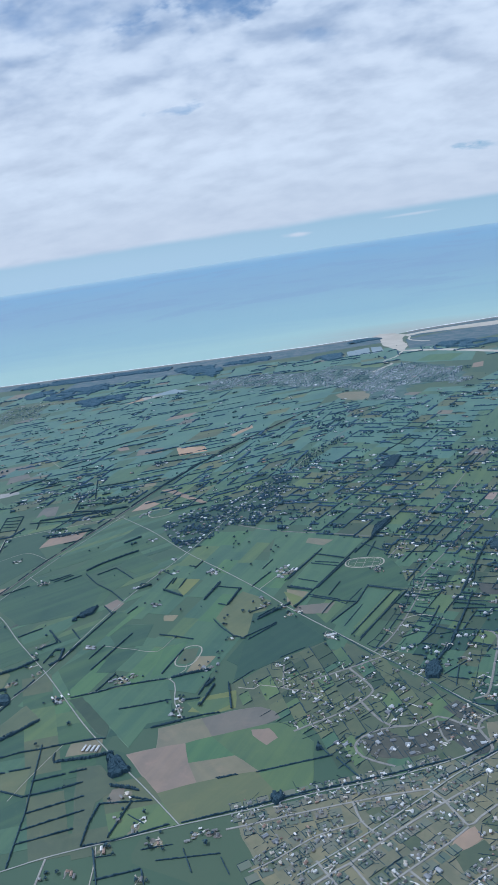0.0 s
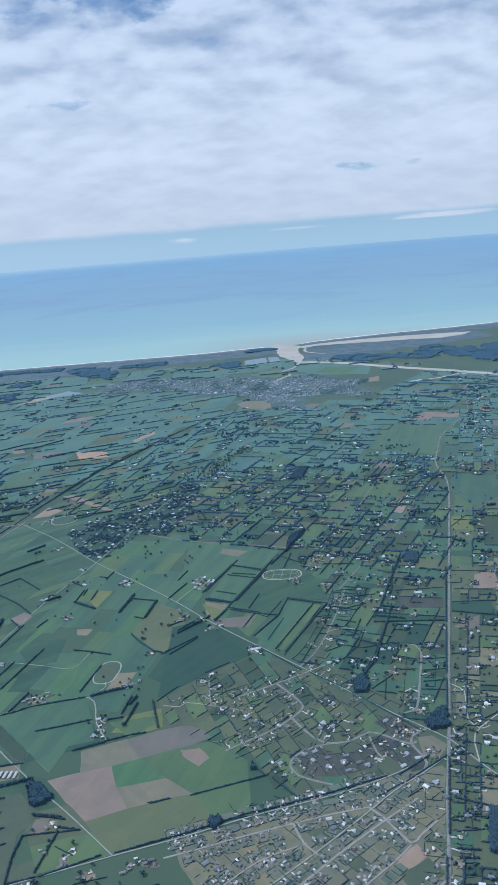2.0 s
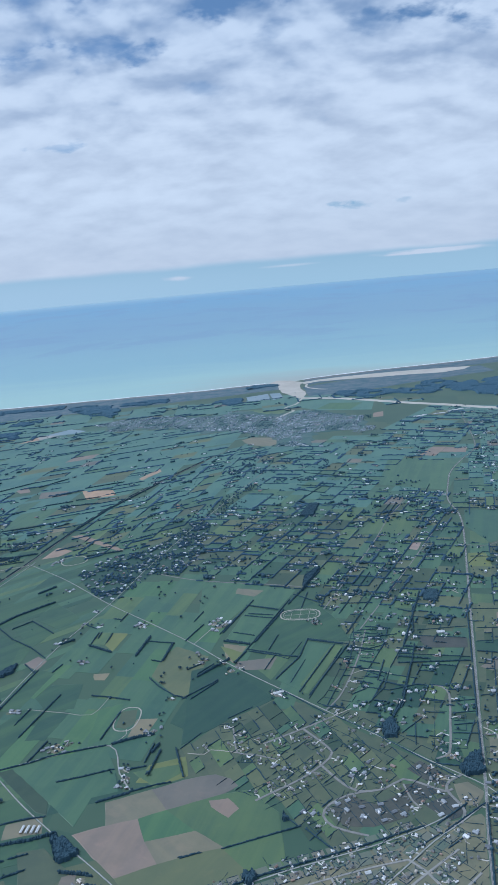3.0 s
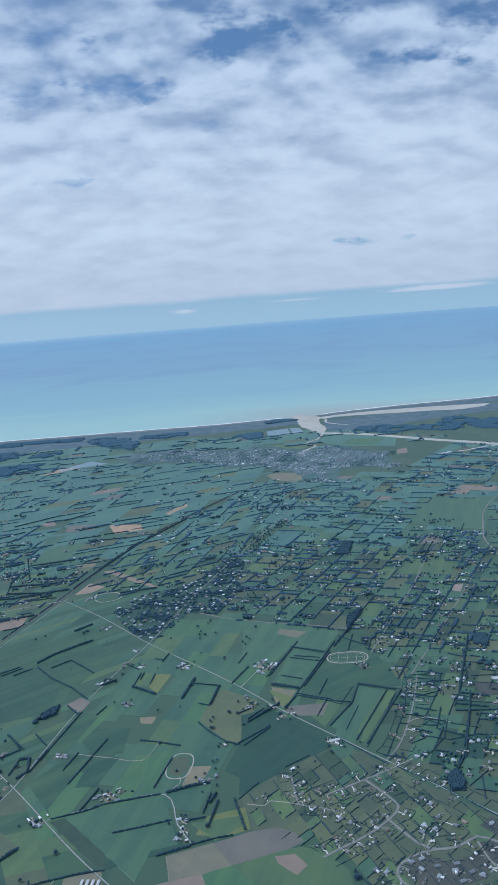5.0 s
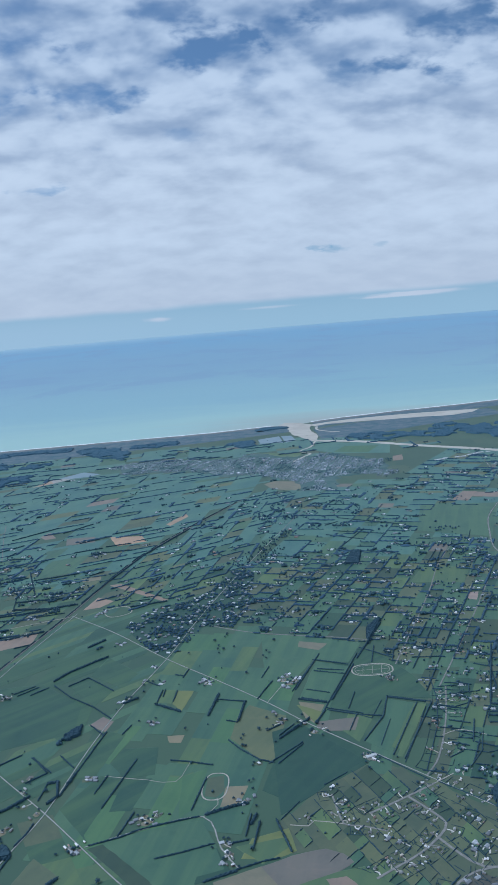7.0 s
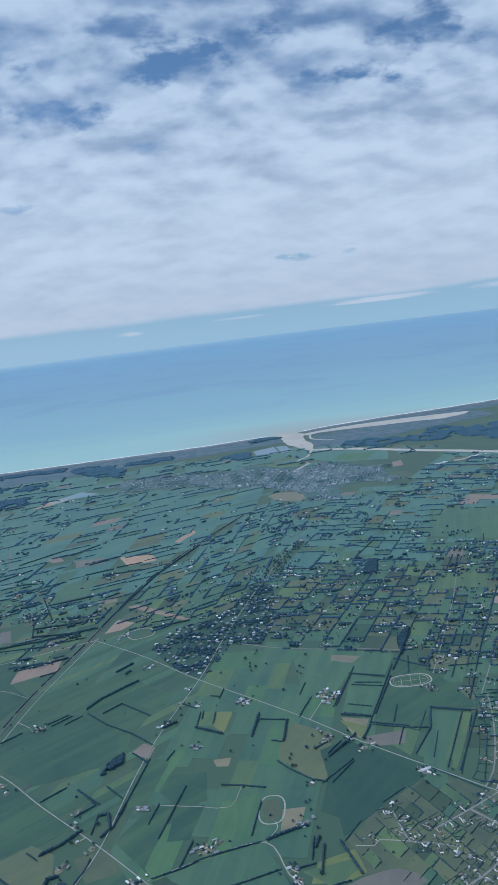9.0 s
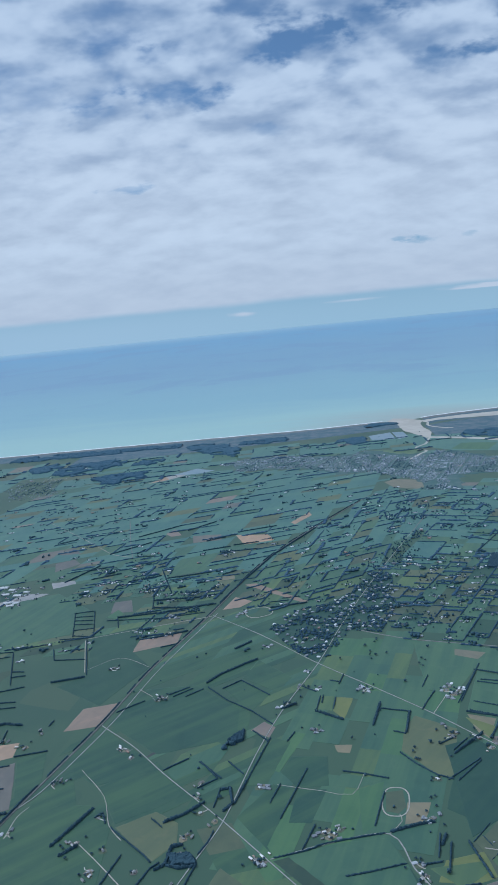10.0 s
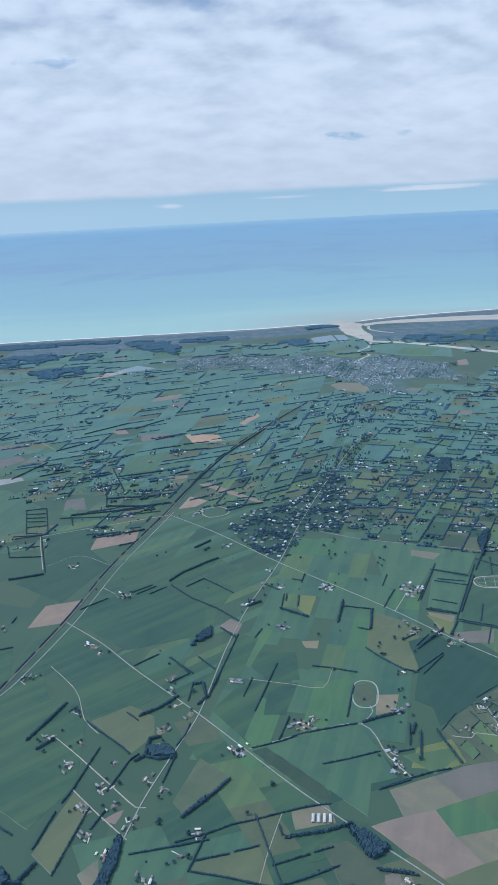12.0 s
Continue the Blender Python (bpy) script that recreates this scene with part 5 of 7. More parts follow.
field("straw", [(-51.2, 178.2), (-46.2, 177.8), (-48.6, 171.4), (-52.6, 171)], "worn tan horse paddocks beside the oval track")
field("lush", [(-61.3, 183.9), (-55.3, 186.4), (-59, 170.8), (-61.5, 168.4)], "strip of striped green pasture")
field("rich", [(-74.8, 184.9), (-68.4, 184.5), (-72.1, 173), (-76.9, 173.3)], "striped green pasture")
field("rich", [(-88.2, 176), (-80.7, 187.6), (-75.5, 185), (-81.3, 166.1), (-80.1, 163.4)], "dark green pasture by the crossroads")
field("deep", [(-79.9, 161.5), (-65.6, 166), (-65.8, 156.3), (-67, 155.1), (-65.5, 146), (-68.1, 147.3)], "dark green field along the country road")
field("teal", [(-65.7, 155.6), (-53.8, 158.6), (-50.8, 150.3), (-65.4, 145.8)], "dark green cropped field")
field("straw", [(-73, 144), (-66.3, 145.3), (-65.4, 140.7), (-72.7, 139.6)], "worn yard round the long sheds")
field("olive", [(-90.1, 133.6), (-79.3, 136), (-77.2, 127.9), (-91.2, 131.7)], "olive paddock inside dark hedges")
field("olive", [(-90.4, 160.2), (-84.1, 153.7), (-88.8, 148.9), (-93.3, 145), (-95.1, 148.4)], "brownish worn paddock along a track")
field("rich", [(-90.3, 187.6), (-81, 207.7), (-76.8, 205.5), (-82, 187.7)], "green pasture along the village road")
field("rich", [(-101.8, 234.6), (-95, 227.1), (-88, 221.7), (-88.3, 212.2), (-93.8, 205.2), (-100.2, 213.3)], "green pasture inside hedges")
field("rich", [(-96.5, 236.3), (-91.8, 240.6), (-83.3, 230.8), (-87.5, 222.5)], "green field framed by hedges")
field("rich", [(-87, 254.2), (-76.9, 240.9), (-80.8, 232.3), (-91.3, 242.5)], "green pasture by the road")
field("rich", [(-76.5, 198.5), (-67.9, 197.8), (-67.9, 185.9), (-74.8, 185.7), (-78.9, 192.2)], "soft green pasture")
field("green", [(-64.5, 190.2), (-55, 187.1), (-61.3, 184.3), (-67.9, 185.9)], "green pasture beside the oval track")
field("clay", [(-139.1, 217.3), (-136.7, 229.2), (-127.4, 231.6), (-130.2, 219.1)], "bare reddish-brown field against the railway")
field("rust", [(-158.6, 211), (-150, 212.5), (-149.4, 205.6), (-155.9, 203.1)], "bare orange-tan field beyond the railway")
field("rust", [(-140.2, 162.5), (-138, 171.5), (-135.7, 168), (-138.1, 160.4)], "narrow bare orange-brown field")
field("clay", [(-130.2, 266.6), (-129.4, 277.2), (-115.7, 280.8), (-116, 272.3)], "bare brownish field against the railway")
field("plum", [(-146.4, 303.8), (-147.4, 315.6), (-141, 316.6), (-138.1, 304.4)], "bare grey-brown field")
field("char", [(-113.7, 202), (-108, 208.3), (-107.1, 207.1), (-112.9, 201.6)], "narrow dark tilled strip in a green field")
field("olive", [(-119.3, 137.7), (-114.6, 152.4), (-110.7, 148.2), (-114.8, 132.8)], "worn olive paddock")
field("clay", [(-107.9, 144.8), (-104.4, 147), (-105.5, 143.7)], "small bare brown yard")
field("straw", [(-110.3, 132.4), (-107.3, 135.5), (-106.5, 130.7), (-107.7, 128.5)], "tan worn paddock")
field("rich", [(-122.4, 190.1), (-110.2, 199.7), (-100.6, 186.1), (-106.9, 180.8), (-115.3, 175.9)], "green field striped by mowing")
field("rich", [(-136.5, 188.8), (-129.8, 194.6), (-125.9, 182.2), (-131.2, 183.7)], "yellow-green corner of a pasture")
field("rich", [(-141.8, 169.2), (-139.2, 179.6), (-136.3, 188.1), (-130.6, 183.2), (-122.8, 183.1), (-116.2, 174.6), (-114.7, 155), (-121.5, 143.5), (-130.7, 151)], "dark rank pasture")
field("gold", [(-131.1, 134.9), (-127.2, 137.2), (-125.1, 134.6), (-127.4, 131.5)], "yellowing rough grass among trees")
field("rich", [(-128.1, 217.9), (-108.9, 196.2), (-123.5, 190.9), (-129.7, 196.3), (-135.6, 199.2)], "broad green field striped by mowing")
field("rich", [(-119.8, 238.9), (-105.5, 239.7), (-91.2, 223.5), (-90.7, 208.6), (-110.7, 203.2), (-127.3, 219.8)], "broad striped pasture")
field("olive", [(-101.2, 174.9), (-106.7, 179.4), (-114.8, 174.5), (-104.7, 163.3), (-100.6, 168.5)], "olive pasture beside a farmyard")
field("rich", [(-147.6, 204.6), (-140.6, 206.6), (-137.8, 193.7), (-141.6, 184.7)], "dark green field beyond the railway")
field("plum", [(-154.2, 198.2), (-147.6, 202.8), (-142.1, 183.3), (-148.3, 180.9)], "brownish field beyond the railway")
field("green", [(-196.6, 321.3), (-174.9, 330.6), (-156.1, 309), (-157.5, 285.9), (-181, 276.2)], "green paddocks beyond the railway")
field("rust", [(-102.8, 299.8), (-99, 311.9), (-92.4, 306.5), (-96.7, 301.1)], "bright bare triangular field")
field("clay", [(-96.3, 325.3), (-91.9, 326.2), (-71.1, 302.4), (-72.8, 301.1)], "long strip of bare pinkish soil")
field("lush", [(-147.1, 300.1), (-144.3, 307.2), (-141.3, 303), (-142.4, 297.6)], "small bright paddock")
field("teal", [(-147.3, 281.2), (-131.3, 289), (-130.2, 266.6), (-122.2, 254.4), (-132.7, 231), (-149.3, 244.6), (-142, 250.1)], "broad dark green field beyond the railway")
wood(0.9, [(-93.4, 207), (-90.7, 210.5), (-88.8, 212.2), (-89, 207.5), (-91.9, 205.1)])
wood(0.8, [(-107.7, 128.5), (-106.1, 133.9), (-105, 139.7), (-103.8, 140.5), (-103.7, 135.4), (-105.2, 128.4)])
wood(0.9, [(-136.6, 147.1), (-135, 148.4), (-132, 145.9), (-133.4, 141.8), (-134.9, 141.9)])
wood(0.8, [(-134.2, 140.1), (-131.2, 141.3), (-129.2, 139.4), (-132.1, 135.7)])
wood(0.9, [(-125.8, 134.6), (-123.9, 135), (-121.8, 132.1), (-123.5, 129.1), (-124.8, 129.1)])
wood(0.8, [(-129.9, 131.2), (-127.7, 132.3), (-126, 129.1), (-129.1, 129)])
wood(0.7, [(-101.8, 164.9), (-97.1, 165.2), (-95.3, 161.6), (-100.6, 161.4)])

# hedges between the lots of the loop roads and beside the highway
hedge(0.28, 0.26, [(-16.6, 186.4), (-6.1, 173.2)])
hedge(0.28, 0.26, [(-4.4, 172.1), (3.3, 163.8), (12.2, 152.4), (17.1, 145.9)])
hedge(0.28, 0.26, [(-19.5, 206.7), (-13.4, 201.6), (-9, 210.6)])
hedge(0.28, 0.26, [(-7.4, 212.6), (3.7, 207.1)])
hedge(0.28, 0.26, [(-13.7, 188.8), (-8.9, 200.4)])
hedge(0.28, 0.26, [(-9.8, 180.7), (-3.4, 194.1), (1.5, 205.2)])
hedge(0.28, 0.26, [(-5.9, 176.6), (2.2, 196.3), (5.4, 209.1)])
hedge(0.28, 0.26, [(6.6, 220), (4.8, 202.4)])
hedge(0.28, 0.26, [(3.4, 184.2), (9.9, 181.3)])
hedge(0.28, 0.26, [(4.4, 176.8), (9.3, 183.2)])
hedge(0.28, 0.26, [(4.3, 192.9), (9.9, 187.9)])
hedge(0.28, 0.26, [(0.7, 180.9), (4.6, 183)])
hedge(0.28, 0.26, [(9.9, 181.3), (17.5, 182.9)])
hedge(0.28, 0.26, [(11.9, 188.6), (17.9, 185.6)])
hedge(0.28, 0.26, [(8.7, 182.4), (11.7, 190.6)])
hedge(0.28, 0.26, [(9.1, 163), (15, 168.4)])
hedge(0.28, 0.26, [(13, 167.1), (11.2, 158.2)])
hedge(0.28, 0.26, [(16.8, 176.6), (21.7, 174.1)])
hedge(0.28, 0.26, [(15.8, 170.7), (20.3, 169.3)])
hedge(0.28, 0.26, [(22.9, 173.9), (28.6, 173.9)])
hedge(0.28, 0.26, [(21.9, 169), (27.5, 169)])
hedge(0.28, 0.26, [(21, 164.4), (26.4, 164.4)])
hedge(0.28, 0.26, [(19.9, 161.4), (25.4, 160.4)])
hedge(0.28, 0.26, [(24, 179), (29.4, 179.1)])
hedge(0.28, 0.26, [(15.9, 199.3), (33.4, 194.1)])
hedge(0.28, 0.26, [(15.9, 202.6), (22.3, 199.3)])
hedge(0.28, 0.26, [(23.5, 211.7), (37.5, 211.5)])
hedge(0.28, 0.26, [(22.9, 208.3), (35.4, 204.7)])
hedge(0.28, 0.26, [(24.5, 220.4), (32, 217.6)])
hedge(0.28, 0.26, [(20.4, 208.7), (14.9, 196.2)])
hedge(0.28, 0.26, [(7.1, 214.8), (16.6, 214.3)])
hedge(0.28, 0.26, [(7.1, 210), (17.6, 210.4)])
hedge(0.28, 0.26, [(5.8, 202.2), (14.2, 205.2)])
hedge(0.28, 0.26, [(37.3, 202.1), (47.5, 201.4)])
hedge(0.28, 0.26, [(39.7, 209.9), (50.4, 207.9)])
hedge(0.28, 0.26, [(34.5, 190.8), (37.4, 189.3)])
hedge(0.28, 0.26, [(37.4, 189.3), (39.7, 196.2)])
hedge(0.28, 0.26, [(43.3, 193.4), (41.2, 187.6)])
hedge(0.28, 0.26, [(42.2, 222.2), (51.9, 220.2)])
hedge(0.28, 0.26, [(54.4, 243.1), (49.1, 223.5)])
hedge(0.28, 0.26, [(47, 241.6), (51.9, 240.5)])
hedge(0.28, 0.26, [(51.4, 257.3), (58.8, 266.5), (61.2, 265.9)])
hedge(0.28, 0.26, [(30.3, 175.4), (37.3, 175.2)])
hedge(0.28, 0.26, [(28.2, 164.9), (34.5, 162.4)])
hedge(0.28, 0.26, [(30.2, 161.5), (29.3, 155)])
hedge(0.28, 0.26, [(24.5, 151.5), (28.1, 147.7), (33.9, 150.9)])
hedge(0.28, 0.26, [(29.3, 155), (35.1, 154.9)])
hedge(0.28, 0.26, [(22.5, 143.4), (25.1, 141.8)])
hedge(0.28, 0.26, [(20.6, 135.4), (25.7, 133.7)])
hedge(0.28, 0.26, [(21.9, 136.3), (20.6, 130)])
hedge(0.28, 0.26, [(19.3, 130.1), (24.6, 129.5)])
hedge(0.28, 0.26, [(16.9, 121.5), (22.2, 120.9)])
hedge(0.28, 0.26, [(16.3, 117.9), (21.3, 117.9)])
hedge(0.28, 0.26, [(14.9, 110.9), (18.1, 110.6)])
hedge(0.28, 0.26, [(13.6, 106.8), (20.5, 105.8)])
hedge(0.28, 0.26, [(15.9, 106.6), (14.9, 103.7)])
hedge(0.28, 0.26, [(-17.8, 138.7), (-16, 136.3)])
hedge(0.28, 0.26, [(9.8, 127.1), (13.7, 129.7)])
hedge(0.28, 0.26, [(4.2, 127.7), (9.9, 131.2)])
hedge(0.45, 0.45, [(41.4, 225.1), (33, 191)])
hedge(0.45, 0.45, [(32.5, 189.1), (26.9, 166.7)])
hedge(0.45, 0.45, [(26.5, 165.1), (23.8, 153.7)])
hedge(0.45, 0.45, [(14.6, 194.2), (32.9, 192.1)])
hedge(0.45, 0.45, [(25.9, 228.3), (22.3, 210.8)])
hedge(0.45, 0.45, [(36, 196.8), (46.4, 192.9)])
hedge(0.45, 0.45, [(8.3, 169.4), (11.5, 176.5)])
hedge(0.45, 0.45, [(12.4, 178.2), (16.9, 190.7)])
hedge(0.45, 0.45, [(17.8, 192.6), (21.1, 203.9)])
hedge(0.45, 0.45, [(18, 126.2), (25.5, 122.5)])
hedge(0.45, 0.45, [(15.4, 114.1), (19.2, 113.3)])
hedge(0.45, 0.45, [(15, 112.1), (18.5, 111.6)])
hedge(0.45, 0.45, [(24.2, 123.6), (21.3, 112.3)])
hedge(0.45, 0.45, [(20.1, 137.7), (14.9, 117.2)])
hedge(0.45, 0.45, [(13.3, 112.3), (10.5, 101.3)])
hedge(0.45, 0.45, [(20.8, 136.5), (21.6, 135.2)])
hedge(0.4, 0.38, [(-24.1, 239), (-14.2, 233.5)])
hedge(0.4, 0.38, [(-24.7, 231.4), (-15.9, 227.6)])
hedge(0.4, 0.38, [(-31.2, 220.7), (-21.6, 242.5)])
hedge(0.4, 0.38, [(-24, 208.1), (-16.2, 204)])
hedge(0.4, 0.38, [(-16.2, 204), (-10.3, 202.2), (-7.3, 211.8), (2.1, 207.3)])
hedge(0.4, 0.38, [(-11.8, 184.1), (-0.2, 207.6)])
hedge(0.4, 0.38, [(-9.5, 182.2), (3.6, 207.1)])
hedge(0.4, 0.38, [(-17.3, 191.4), (-10.3, 202.2)])
hedge(0.4, 0.38, [(-8.9, 244.4), (-0.3, 235)])
hedge(0.4, 0.38, [(-4.2, 245), (-7.1, 233.6)])
hedge(0.4, 0.38, [(1.6, 242.7), (-1.2, 232.6)])
hedge(0.4, 0.38, [(7.6, 241.6), (13.6, 237.9)])
hedge(0.4, 0.38, [(5, 234.1), (14.5, 232.6)])
hedge(0.4, 0.38, [(18, 257.3), (3.6, 226.9)])
hedge(0.4, 0.38, [(23, 253.3), (3.9, 213.2)])
hedge(0.4, 0.38, [(9.7, 216.7), (15.8, 214.7), (14.4, 209.5)])
hedge(0.4, 0.38, [(9.2, 210.3), (13.4, 207.6)])
hedge(0.4, 0.38, [(4.6, 204.9), (8.5, 203.3)])
hedge(0.4, 0.38, [(21, 226.5), (24.9, 223.5)])
hedge(0.4, 0.38, [(22.5, 233.8), (27.3, 231.7)])
hedge(0.4, 0.38, [(8.3, 186.3), (13.7, 182.4)])
hedge(0.4, 0.38, [(11.4, 196.3), (7.9, 186.4)])
hedge(0.4, 0.38, [(5.1, 197.2), (10, 194.7)])
hedge(0.4, 0.38, [(2.8, 187.1), (6.6, 184.9)])
hedge(0.4, 0.38, [(0.2, 385.2), (7.1, 390.2)])
hedge(0.4, 0.38, [(7.9, 397.2), (34.8, 376.1)])
hedge(0.4, 0.38, [(2.5, 374.7), (25.4, 362.6)])
hedge(0.4, 0.38, [(-1.5, 369.5), (14.4, 356.4)])
hedge(0.4, 0.38, [(1.8, 348), (17.2, 374.1)])
hedge(0.4, 0.38, [(11.8, 340.1), (24.4, 332)])
hedge(0.4, 0.38, [(26.9, 344.7), (37.8, 336.7)])
hedge(0.4, 0.38, [(31.4, 315.7), (40.2, 333.4)])
hedge(0.4, 0.38, [(33.7, 312.8), (42.3, 332.9)])
hedge(0.4, 0.38, [(32.8, 315.4), (38.9, 316.3)])
hedge(0.4, 0.38, [(47.3, 337.1), (55.3, 337.8)])
hedge(0.4, 0.38, [(56, 340.4), (62.2, 356.3)])
hedge(0.6, 0.55, [(-27.8, 201.8), (-24.5, 208.1)])
hedge(0.6, 0.55, [(-22.1, 212.9), (-12.6, 233.2)])
hedge(0.6, 0.55, [(-11, 236.8), (1.4, 261.9)])
hedge(0.6, 0.55, [(-30.9, 215.3), (-23.7, 212.1)])
hedge(0.6, 0.55, [(30.2, 237.8), (17.9, 203)])
hedge(0.6, 0.55, [(17.9, 203), (25, 200)])
hedge(0.6, 0.55, [(15.4, 197.6), (23.2, 194.7)])
hedge(0.6, 0.55, [(17.9, 193.6), (12.3, 176.4), (7.9, 168.4)])
hedge(0.6, 0.55, [(33.1, 240), (30.4, 231.2), (34.1, 229.3)])
hedge(0.4, 0.45, [(-47.5, 160.4), (-46, 167.6)])
hedge(0.4, 0.45, [(-60.3, 113.5), (-60.7, 119.4), (-60.2, 124.8)])
hedge(0.4, 0.45, [(-59.9, 130.1), (-53.1, 127.9)])
hedge(0.4, 0.45, [(-54.4, 126.1), (-50.5, 125.2)])
hedge(0.4, 0.45, [(-55.8, 115.5), (-53.8, 125.1)])
hedge(0.24, 0.26, [(-40, 164.5), (-35.4, 170.1)])
hedge(0.24, 0.26, [(-29.5, 175), (-23.4, 179.2)])
hedge(0.24, 0.26, [(-53.6, 121.4), (-49.8, 118.8)])
hedge(0.24, 0.26, [(-48.7, 112.4), (-43, 113.5)])
hedge(0.24, 0.26, [(-45.4, 109.8), (-34, 111.1)])
hedge(0.24, 0.26, [(-33.9, 110.3), (-31.7, 106.3)])
hedge(0.24, 0.26, [(-41, 112.5), (-38.3, 106.9)])
hedge(0.24, 0.26, [(-38.3, 130.8), (-33.8, 131.5)])
hedge(0.24, 0.26, [(-30.4, 132), (-19.2, 135)])
hedge(0.24, 0.26, [(-25.8, 124.5), (-19.2, 125.3)])
hedge(0.24, 0.26, [(-58, 113.3), (-56, 108.5)])
hedge(0.24, 0.26, [(-56.7, 110.8), (-53.7, 111.3)])

# cropped and tilled fields beside the lots
field("plum", [(-44.9, 151), (-38.4, 153.2), (-32, 154.2), (-28.8, 152.3), (-27.2, 149.7), (-30.9, 147.4), (-41.4, 144.2)], "bare grey-brown ploughed field")
field("straw", [(-54, 148.1), (-44.9, 151), (-41.4, 144.2), (-46.8, 142.3), (-52.8, 141.1)], "tan stubble field with wheel tracks")
field("clay", [(-59, 139.3), (-52.8, 141.1), (-46.8, 142.3), (-44.8, 135.7), (-41.9, 129.6), (-49.2, 127)], "bare pinkish tilled field beside the road")
field("lush", [(-46.8, 142.3), (-41.4, 144.2), (-35.4, 137.5), (-44.8, 135.7)], "bright green cropped field")
field("moss", [(-41.4, 144.2), (-30.9, 147.4), (-25.5, 148.1), (-19.5, 140.7), (-19.4, 135.1), (-29.8, 132.3), (-35.4, 137.5)], "green pasture with a tan patch")
field("clay", [(-33.1, 145.9), (-29.2, 146.1), (-27, 142.7), (-29.1, 140.3), (-32.5, 143.9)], "bare tan patch in a green pasture")
field("olive", [(-49.2, 127), (-41.9, 129.6), (-36.4, 131.2), (-29.8, 132.3), (-24.7, 124.7), (-43.3, 118.6)], "olive yellowing field along the road")
field("straw", [(-44.8, 135.7), (-35.4, 137.5), (-29.8, 132.3), (-36.4, 131.2), (-41.9, 129.6)], "dull tan strip with wheel tracks")
field("green", [(-29.8, 132.3), (-19.4, 135.1), (-19.1, 125.8), (-24.7, 124.7)], "green pasture along the housing")
field("moss", [(-29.8, 131.6), (-19.2, 134.7), (-19.2, 125.3), (-24.8, 124.7), (-26.4, 126.8)], "green paddock along the road")
field("moss", [(-49.5, 157.5), (-39.5, 158.9), (-38.9, 156), (-44.5, 151.8)], "mid-green field beside the farmyard")
field("green", [(-77.1, 162.9), (-66.8, 165.9), (-56.7, 166.8), (-53.9, 159.1), (-52, 151.4), (-57.3, 150.1), (-59.3, 141.8)], "dark green field inside the lane")
field("dull", [(-68.7, 135.7), (-63.7, 136.2), (-57.6, 129.3), (-61.3, 124.9), (-60.2, 114.3), (-61.9, 113.6)], "worn paddocks beside the long sheds")
field("plum", [(-58.8, 128.5), (-56.2, 129.2), (-56.4, 124.4), (-58.8, 124.6)], "small bare brown yard")
field("gold", [(-31.1, 212.1), (-25.5, 207.3), (-27.8, 201.8), (-31.6, 212.2)], "yellow triangular field by the road")
field("teal", [(-39.2, 199.7), (-31.6, 202.4), (-18.8, 183.4), (-27.1, 176.9), (-32.4, 171.9), (-39.8, 166.1)], "large dark green cropped field")
field("plum", [(-26.8, 202.6), (-16.4, 203), (-18.5, 196.9), (-24.4, 197.7), (-28, 200)], "worn brown paddock by the road")
field("green", [(-16.9, 191.4), (-10, 201.2), (-7.5, 210.7), (-1.2, 207.3), (-12.4, 185.8)], "green field striped by mowing")
field("moss", [(-10.9, 184), (-0.5, 206.2), (1.9, 206.3), (-9.8, 183)], "narrow green field striped by mowing")
field("rich", [(-23.4, 209), (-13.3, 232.1), (-7.8, 244.3), (-1.6, 233.9), (2.7, 222.3), (4, 209), (-7.2, 212.4), (-10.7, 202.8), (-16.2, 204.4)], "green pasture along the running track")
field("green", [(-30.4, 215.8), (-23.1, 237.5), (-14.3, 232.2), (-23.7, 212.1)], "green pasture behind the farmyard")
field("green", [(-38.2, 261.2), (-26.3, 257.6), (-7.9, 247.6), (-14, 234.7), (-24.1, 239), (-32.6, 223.2), (-38.8, 228.8)], "broad green pasture below the road")
field("straw", [(-26.6, 253.2), (-18.1, 249.4), (-21.4, 245.2), (-27.4, 249)], "worn tan patch of grass")
field("char", [(22.9, 208.3), (35.4, 204.7), (34.1, 199.3), (23.6, 201.2)], "dark tilled paddock")
field("teal", [(15.8, 199.1), (33.3, 193.9), (32.9, 192.1), (14.7, 194.6)], "narrow dark green paddock")
field("teal", [(37.3, 202.1), (47.5, 201.4), (46.7, 193.9), (36.1, 197.2)], "dark green strip beside the highway")
field("plum", [(34.5, 188.8), (42.4, 193.6), (40.7, 187.7), (36.7, 186.4)], "bare grey yard")
field("clay", [(48.2, 218.4), (54, 218.5), (51.1, 208.9), (45.4, 210)], "square of bare reddish soil beside the highway")
field("rust", [(6.1, 113.8), (9, 115.6), (10, 113), (6, 109.8), (4.7, 110.7)], "tan bare building lot")
field("dull", [(4.9, 109.9), (7.4, 110.8), (10.2, 112.6), (12.2, 109.2), (6.4, 105.2)], "grassy lot with young trees in rows")
field("char", [(-9.3, 140.1), (-5.4, 143.7), (-0.5, 140.2), (5.5, 143.6), (6, 139.4), (4.4, 136.2), (-2.2, 134.2), (-7.4, 135.3)], "dark freshly tilled building lots")
field("char", [(5.7, 145.5), (9.5, 145.6), (13.4, 142.1), (10.4, 141.8), (7.7, 139.2), (6.3, 141.7)], "dark freshly tilled lots")
field("char", [(8.5, 139.1), (14, 141.4), (15.3, 137.1), (14.1, 135), (11.9, 134.2)], "dark tilled land inside the loop road")
